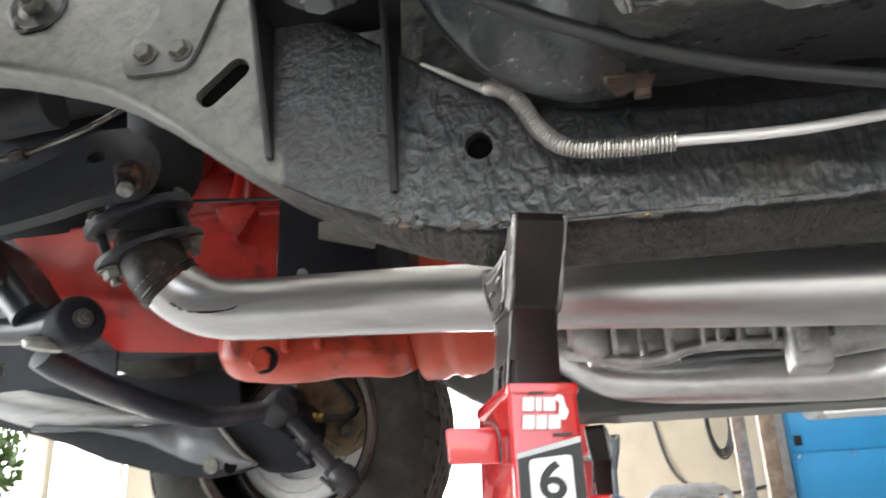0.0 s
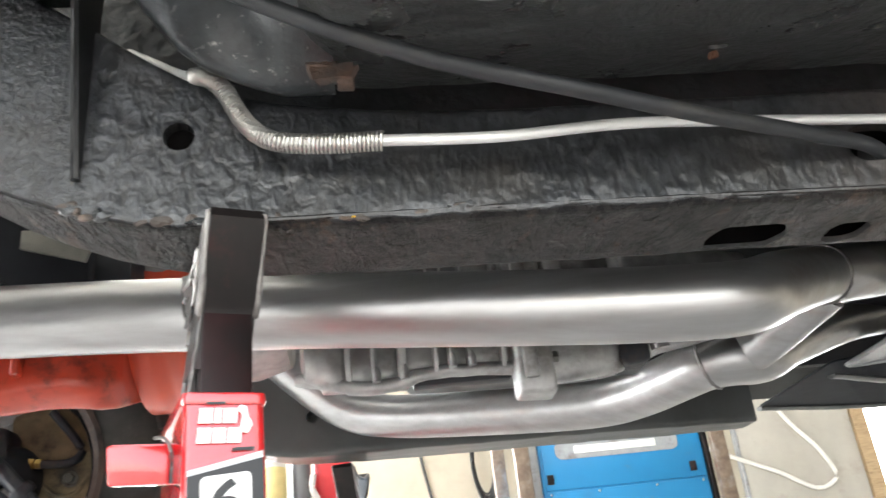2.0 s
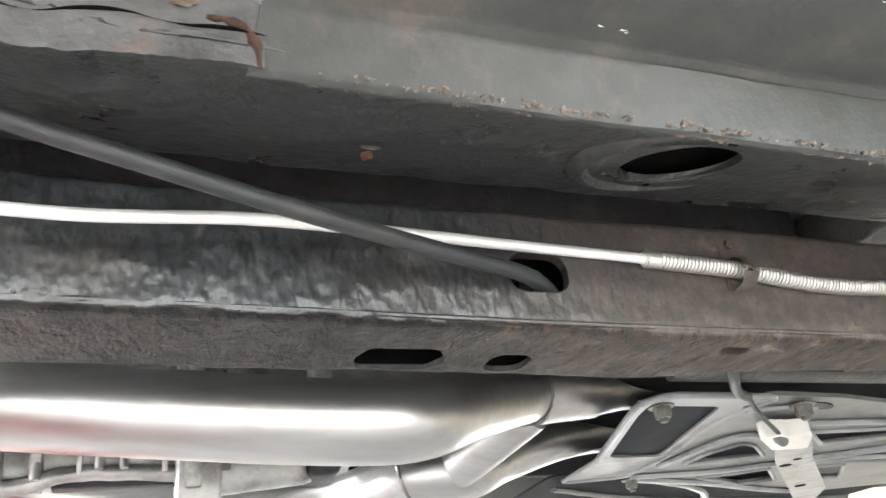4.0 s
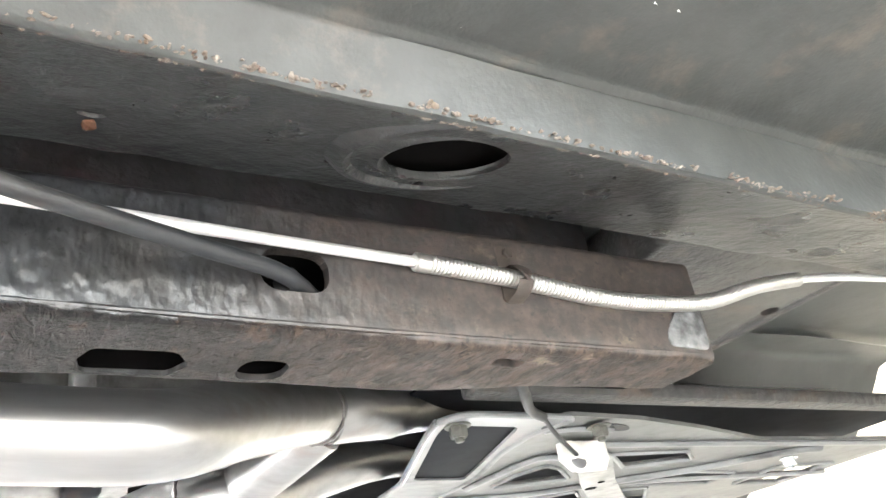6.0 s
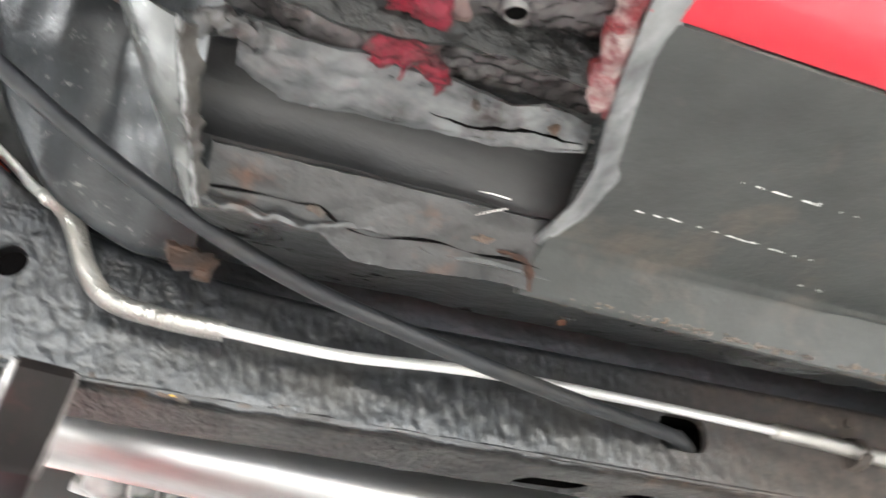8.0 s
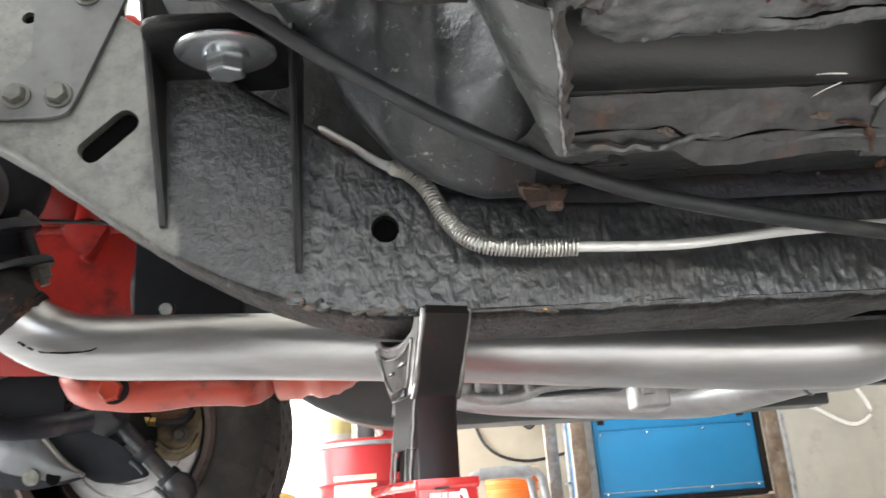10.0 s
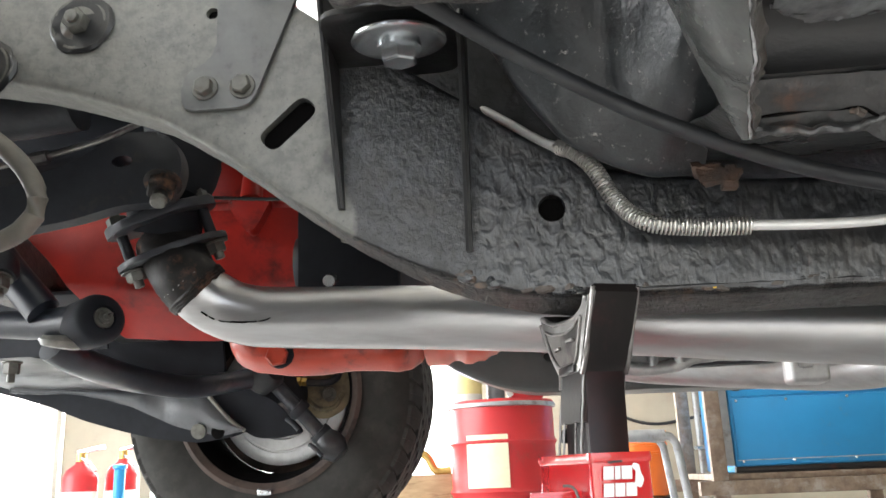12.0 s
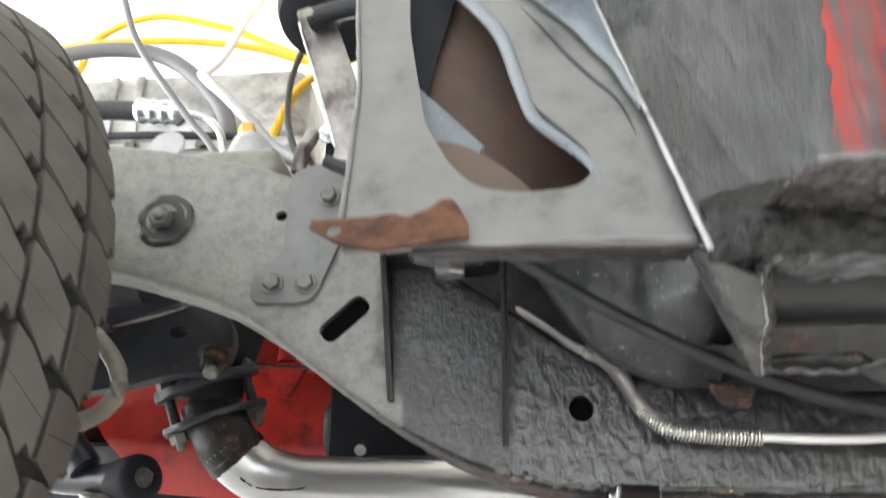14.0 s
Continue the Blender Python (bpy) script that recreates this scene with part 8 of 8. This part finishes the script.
    part("tab", roughen(slab(rounded([(-0.018, -0.003), (0.004, -0.006), (0.013, 0.001), (0.008, 0.010), (-0.003, 0.008), (-0.009, 0.015), (-0.021, 0.008)], 0.003), (1, -0.1, 0.1), (0, 0.2, 1), (0.05, 0.583, 0.622), 0.004), 0.005, 150), TABRUST, k)
    part("tab_lump", roughen(tube([(0.028, 0.59, 0.632), (0.040, 0.586, 0.630), (0.052, 0.584, 0.626)], 0.0055, 10, 0.003), 0.004, 130), TABRUST, k)
    part("tab_foot", roughen(box(0.047, 0.059, 0.580, 0.590, 0.614, 0.626, 0.002), 0.001, 90), TABRUST, k)


body()


def wing_bracket():
    w = thing("wing_bracket", (-0.15, 0.38, 0.70), "grey pressed steel bracket with a large cut-out and rusty foot", "bracket")

    def pl(x, z):
        return Vector((x, 0.365 + 0.35 * (z - 0.69), z))
    u, v = (1, 0, 0), Vector((0, 0.35, 1)).normalized()
    k = math.sqrt(1 + 0.35 ** 2)

    def pts(poly):
        return [(x, (z - 0.69) * k) for x, z in poly]
    outer = pts([(-0.268, 1.02), (-0.266, 0.97), (-0.250, 0.843), (-0.246, 0.69), (-0.244, 0.669), (-0.203, 0.670), (-0.139, 0.666), (-0.069, 0.663), (-0.024, 0.662), (-0.0265, 0.70), (-0.033, 0.76), (-0.042, 0.85), (-0.049, 0.95), (-0.055, 1.02)])
    body_ = part("plate", slab(outer, u, v, (0, 0.365, 0.69), -0.003, 0), PLATE, w, "smooth grey pressed plate")
    hole = pts(rounded([(-0.222, 1.01), (-0.219, 0.965), (-0.215, 0.902), (-0.205, 0.832), (-0.196, 0.772), (-0.176, 0.726), (-0.158, 0.704), (-0.125, 0.698), (-0.088, 0.702), (-0.077, 0.724), (-0.086, 0.744), (-0.102, 0.767), (-0.117, 0.789), (-0.124, 0.823), (-0.140, 0.90), (-0.171, 0.96), (-0.185, 1.01)], 0.012))
    cut(body_, [slab(hole, u, v, (0, 0.36, 0.705), -0.05)])
    # turned-in lip round the cut-out, dark line painting a crease's shade, blue-grey flange
    lip = [(-0.190, 0.99), (-0.171, 0.96), (-0.140, 0.90), (-0.124, 0.823), (-0.117, 0.789), (-0.102, 0.767), (-0.084, 0.743), (-0.076, 0.722), (-0.087, 0.701), (-0.125, 0.697), (-0.158, 0.703)]
    part("turned_lip", tube([pl(x, z) + Vector((0, 0.003, 0)) for x, z in lip], lambda t: 0.0060 - 0.0050 * max(0.0, t - 0.45) / 0.55, 10, 0.008), BLUEFOLD, w, "rolled blue-grey lip")
    part("turned_lip", tube([pl(x, z) + Vector((0, 0.0035, 0)) for x, z in ((-0.222, 1.0), (-0.216, 0.902), (-0.206, 0.832), (-0.197, 0.772), (-0.178, 0.734))], 0.003, 8, 0.01), PLATE, w)

    def wedge(s2, z):
        c = -0.0265 - 0.13 * (z - 0.69)
        a = min(c - 0.001, lerp_table([(0.785, -0.040), (0.833, -0.054), (0.888, -0.079), (0.943, -0.114), (1.02, -0.165)], z))
        q = pl(a + (c - a) * s2, z)
        q.y += -0.0045 - 0.004 * math.sin(math.pi * s2) + 0.003 * s2
        return q
    part("side_flange", sheet(span(0, 1, 12), span(0.785, 1.02, 30), wedge, 0.002, 0.0012, 30), BLUEFOLD, w, "blue-grey folded flange", sharp=50)
    part("crease_shade", tube([pl(x, z) + Vector((0, -0.0012, 0)) for x, z in ((-0.120, 0.93), (-0.108, 0.907), (-0.088, 0.862), (-0.070, 0.827), (-0.054, 0.799), (-0.046, 0.761))], lambda t: 0.0012 * math.sin(math.pi * (0.04 + 0.92 * t)), 8, 0.006), CASTIRON, w, "dark line painted as the shade of a crease")
    part("edge_strip", roughen(tube([pl(x, z) + Vector((-0.001, -0.002, 0)) for x, z in ((-0.268, 1.0), (-0.250, 0.843), (-0.247, 0.76), (-0.246, 0.69))], 0.0018, 8, 0.01), 0.001, 60), PLATE, w)
    part("lower_fold", sheet(span(-0.244, -0.024, 60), span(0, 1, 5), lambda x, t: (x, 0.3555 + 0.009 * t, 0.6655 + 0.0010 * math.sin(x * 60) + 0.001 * t), 0.002, 0.0012, 60), PLATE, w, "ragged lower fold")
    part("rusty_underside", sheet(span(-0.20, -0.022, 70), span(0, 1, 14), lambda x, t: (x, 0.363 + (0.022 + 0.10 * max(0.0, min(0.14, x + 0.19)) + 0.006 * noise.noise(Vector((x * 50, 0.7, 0)))) * t, 0.6648 + 0.004 * t * t), 0.002, 0.0014, 80), FOLDRUST, w, "rusty flaking underside of the fold", sharp=60)
    ft = part("rusty_foot", roughen(sheet(span(0, 1, 60), span(0, 1, 12), rusty, 0.003, 0.001, 60), 0.0008, 80), RUST, w, "rust-brown bent foot")
    cut(ft, [lathe([(0.0, -0.05), (0.005, -0.05), (0.005, 0.05), (0.0, 0.05)], facing((-0.249, 0.355, 0.6775), (0, 1, 0.1)), 20)])


def rusty(s, t):
    x = -0.265 + 0.102 * s
    top = smooth_table([(-0.265, 0.686), (-0.233, 0.687), (-0.211, 0.690), (-0.203, 0.685), (-0.189, 0.694), (-0.177, 0.703), (-0.169, 0.697), (-0.163, 0.673)], x, 0.004)
    low = smooth_table([(-0.265, 0.681), (-0.246, 0.666), (-0.231, 0.661), (-0.209, 0.661), (-0.177, 0.665), (-0.163, 0.668)], x, 0.006)
    z = low + (top - low) * t
    return x, 0.3535 + 0.35 * (z - 0.67) - 0.004 * math.sin(s * 6) ** 2 * (1 - t), z


wing_bracket()


# ---- engine bay above the frame ----
def engine_bay():
    def run(name, label, pts, r, mat, cat):
        t = thing(name, pts[len(pts) // 2], label, cat)
        part("run", tube(pts, r, 12, 0.015), mat, t)
        return t
    run("grey_hose", "grey rubber hose arching over the frame", [(-0.95, 0.96, 1.28), (-0.852, 0.95, 1.317), (-0.734, 0.95, 1.316), (-0.652, 0.95, 1.276), (-0.575, 0.94, 1.184), (-0.55, 0.92, 1.10), (-0.55, 0.88, 1.0)], 0.013, GREYHOSE, "hose")
    h = run("power_steering_hose", "black hose with a crimped silver fitting", [(-0.95, 0.86, 1.13), (-0.747, 0.85, 1.131), (-0.67, 0.85, 1.127), (-0.655, 0.85, 1.126)], 0.0145, RUBBER, "hose")
    ps = [(0.014, 0.0)]
    for k in range(4):
        ps += [(0.0175, 0.003 + 0.018 * k), (0.0195, 0.009 + 0.018 * k), (0.0165, 0.016 + 0.018 * k)]
    ps += [(0.009, 0.076), (0.006, 0.078)]
    part("crimp", lathe([(0, 0.0)] + ps + [(0, 0.079)], facing((-0.665, 0.85, 1.127), (1, 0, -0.12)), 24), ZINC, h, "ridged silver crimp")
    part("steel_end", tube([(-0.59, 0.85, 1.118), (-0.555, 0.85, 1.105), (-0.532, 0.85, 1.07), (-0.525, 0.85, 1.0), (-0.525, 0.82, 0.94)], 0.006, 12), ZINC, h)
    run("yellow_loom", "bright yellow wiring loom arching in the engine bay", [(-0.98, 1.1, 1.35), (-0.932, 1.1, 1.392), (-0.904, 1.1, 1.474), (-0.797, 1.1, 1.518), (-0.658, 1.1, 1.482), (-0.566, 1.1, 1.436), (-0.47, 1.08, 1.37), (-0.43, 1.05, 1.29)], 0.0075, YELLOW, "wiring")
    run("yellow_loom", "bright yellow wiring loom arching in the engine bay", [(-0.98, 1.05, 1.40), (-0.901, 1.05, 1.417), (-0.74, 1.05, 1.417), (-0.579, 1.05, 1.391), (-0.474, 1.05, 1.353), (-0.39, 1.02, 1.33), (-0.34, 1.0, 1.36)], 0.0075, YELLOW, "wiring")
    run("yellow_loom", "bright yellow wiring loom arching in the engine bay", [(-0.53, 1.0, 1.10), (-0.502, 1.0, 1.192), (-0.48, 1.0, 1.25), (-0.446, 1.0, 1.285), (-0.373, 1.0, 1.331)], 0.0075, YELLOW, "wiring")
    run("throttle_rod", "thin grey rod slanting down to the frame", [(-0.70, 0.80, 1.32), (-0.687, 0.8, 1.288), (-0.652, 0.8, 1.203), (-0.569, 0.8, 1.083), (-0.517, 0.79, 1.014), (-0.50, 0.76, 0.945)], 0.005, GREYHOSE, "rod")
    run("blue_hose", "pale blue-grey line bending down to the frame", [(-0.575, 0.85, 1.185), (-0.545, 0.81, 1.14), (-0.513, 0.79, 1.103), (-0.473, 0.78, 1.056), (-0.431, 0.775, 1.006), (-0.392, 0.76, 0.97), (-0.37, 0.73, 0.935)], 0.008, GREYMETAL, "pipe")
    run("black_wire", "thin black wire taped to a loom", [(-0.43, 0.9, 1.30), (-0.455, 0.9, 1.21), (-0.45, 0.88, 1.12), (-0.42, 0.84, 1.03), (-0.40, 0.80, 0.98), (-0.38, 0.72, 0.93)], 0.005, RUBBER, "wire")
    m = thing("canister", (-0.39, 0.76, 1.2), "gold round canister with a black bottom in a strap", "canister")
    cm = facing((-0.375, 0.78, 1.20), (0.1, 0.25, 1))
    part("can", lathe([(0.0, 0.004), (0.045, 0.0), (0.068, 0.006), (0.074, 0.02), (0.070, 0.024), (0.0, 0.026)], cm, 40), MATTBLACK, m, "black canister bottom")
    part("shell", lathe([(0.0, 0.028), (0.073, 0.028), (0.074, 0.034), (0.074, 0.16), (0.0, 0.165)], cm, 40), BRASS, m, "gold lacquered shell")
    part("gold_seam", lathe([(0.074, 0.022), (0.0765, 0.024), (0.0765, 0.030), (0.074, 0.032)], cm, 40), BRASS, m, "brassy seam")
    s = thing("support_strap", (-0.34, 0.68, 1.0), "bare steel support strap bolted to the frame plate", "strap")
    part("strap", slab(rounded([(-0.386, 1.135), (-0.380, 1.115), (-0.353, 1.026), (-0.326, 0.932), (-0.338, 0.90), (-0.30, 0.90), (-0.304, 0.935), (-0.302, 1.015), (-0.330, 1.099), (-0.345, 1.14)], 0.006), (1, 0, 0), (0, 0, 1), (0, 0.672, 0), 0.004, 0.001), BAREIRON, s)
    part("strap_edge", tube([(-0.326, 0.667, 0.935), (-0.353, 0.667, 1.026), (-0.380, 0.667, 1.115)], 0.002, 8), ZINC, s)
    part("clamp_arm", tube([(-0.365, 0.655, 1.106), (-0.345, 0.652, 1.112), (-0.317, 0.65, 1.117), (-0.28, 0.65, 1.122)], 0.0125, 14), CASTIRON, s, "black clamp arm")
    part("strap_bolt", hexbolt((-0.362, 0.642, 1.106), (0, -1, -0.2), 0.007, 0.004), GREYPAINT, s)
    f = thing("steering_box", (-0.47, 0.76, 1.0), "grey cast fitting with a hose union on the frame", "fitting")
    part("casting", roughen(lathe([(0.0, 0.0), (0.034, 0.0), (0.034, 0.03), (0.026, 0.06), (0.018, 0.075), (0.0, 0.078)], facing((-0.452, 0.765, 0.945), (-0.15, 0.1, 1)), 24), 0.002, 40), GREYMETAL, f)
    part("union", hexbolt((-0.466, 0.772, 1.02), (-0.15, 0.1, 1), 0.013, 0.02), BRASS, f)
    part("base", roughen(box(-0.51, -0.40, 0.70, 0.80, 0.915, 0.965, 0.014, seg=3), 0.003, 25), GREYPAINT, f)
    part("ear", lathe([(0.009, -0.003), (0.02, -0.003), (0.022, 0), (0.02, 0.003), (0.009, 0.003)], facing((-0.537, 0.70, 0.968), (0, -1, 0.1)), 20), GREYMETAL, f)
    g = thing("linkage_bracket", (-0.37, 0.70, 0.97), "bare steel linkage bracket with small springs", "bracket")
    part("lever", roughen(tube([(-0.378, 0.71, 0.93), (-0.374, 0.71, 0.96), (-0.366, 0.715, 0.985)], 0.009, 10), 0.003, 90), BAREIRON, g)
    part("dark_block", roughen(box(-0.352, -0.328, 0.72, 0.76, 0.90, 1.0, 0.004), 0.002, 40), MATTBLACK, g)
    part("link_bolt", hexbolt((-0.345, 0.715, 0.985), (0, -1, 0), 0.010, 0.008, 0.014), ZINC, g)
    q = thing("inner_seam", (-0.6, 0.86, 1.06), "dark body seam strip behind the frame", "panel seam")
    part("seam_strip", tube([(-0.80, 0.90, 1.118), (-0.70, 0.88, 1.105), (-0.60, 0.87, 1.094), (-0.50, 0.87, 1.086)], 0.006, 8), CASTIRON, q)
    part("seam_flange", sheet(span(-0.80, -0.44, 14), span(0.95, 1.085, 6), lambda x, z: (x, 0.90, z), 0.003, 0.002, 20), GREYMETAL, q, "grey flange under the seam")
    wl = thing("breather_hose", (-0.54, 0.85, 1.24), "thin white plastic hose in the engine bay", "hose")
    part("run", tube([(-0.50, 0.86, 1.33), (-0.522, 0.85, 1.277), (-0.545, 0.85, 1.216), (-0.572, 0.85, 1.185)], 0.007, 12), WHITEPLASTIC, wl)
    v = thing("valve_cover", (-0.65, 1.05, 1.17), "pale cast valve cover on top of the engine", "valve cover")
    part("cover", roughen(box(-0.92, -0.46, 1.00, 1.18, 1.16, 1.315, 0.03, seg=3), 0.002, 15), CAST, v)
    part("cover_flange", roughen(box(-0.93, -0.45, 0.99, 1.19, 1.145, 1.165, 0.006), 0.001, 15), CAST, v)
    for x in (-0.86, -0.74, -0.62, -0.52):
        part("cover_bolt", hexbolt((x, 0.992, 1.155), (0, -1, 0), 0.010, 0.008, 0.014), OLDBOLT, v)
    part("cover_rib", box(-0.80, -0.785, 0.993, 1.003, 1.17, 1.30, 0.003), CAST, v)
    part("cover_rib", box(-0.755, -0.740, 0.993, 1.003, 1.17, 1.30, 0.003), CAST, v)
    k = thing("radiator_panel", (-0.8, 1.4, 1.0), "pale grey engine bay panel behind the engine", "panel")
    part("panel", sheet(span(-1.25, -0.45, 10), span(0.95, 1.30, 6), lambda x, z: (x, 1.62 + 0.03 * math.sin(x * 6), z), 0.004, 0.003, 9), GREYMETAL, k)
    part("panel_edge", tube([(-1.25, 1.6, 0.98), (-0.9, 1.6, 1.0), (-0.45, 1.6, 0.99)], 0.012, 10, 0.05), RUBBER, k)


engine_bay()
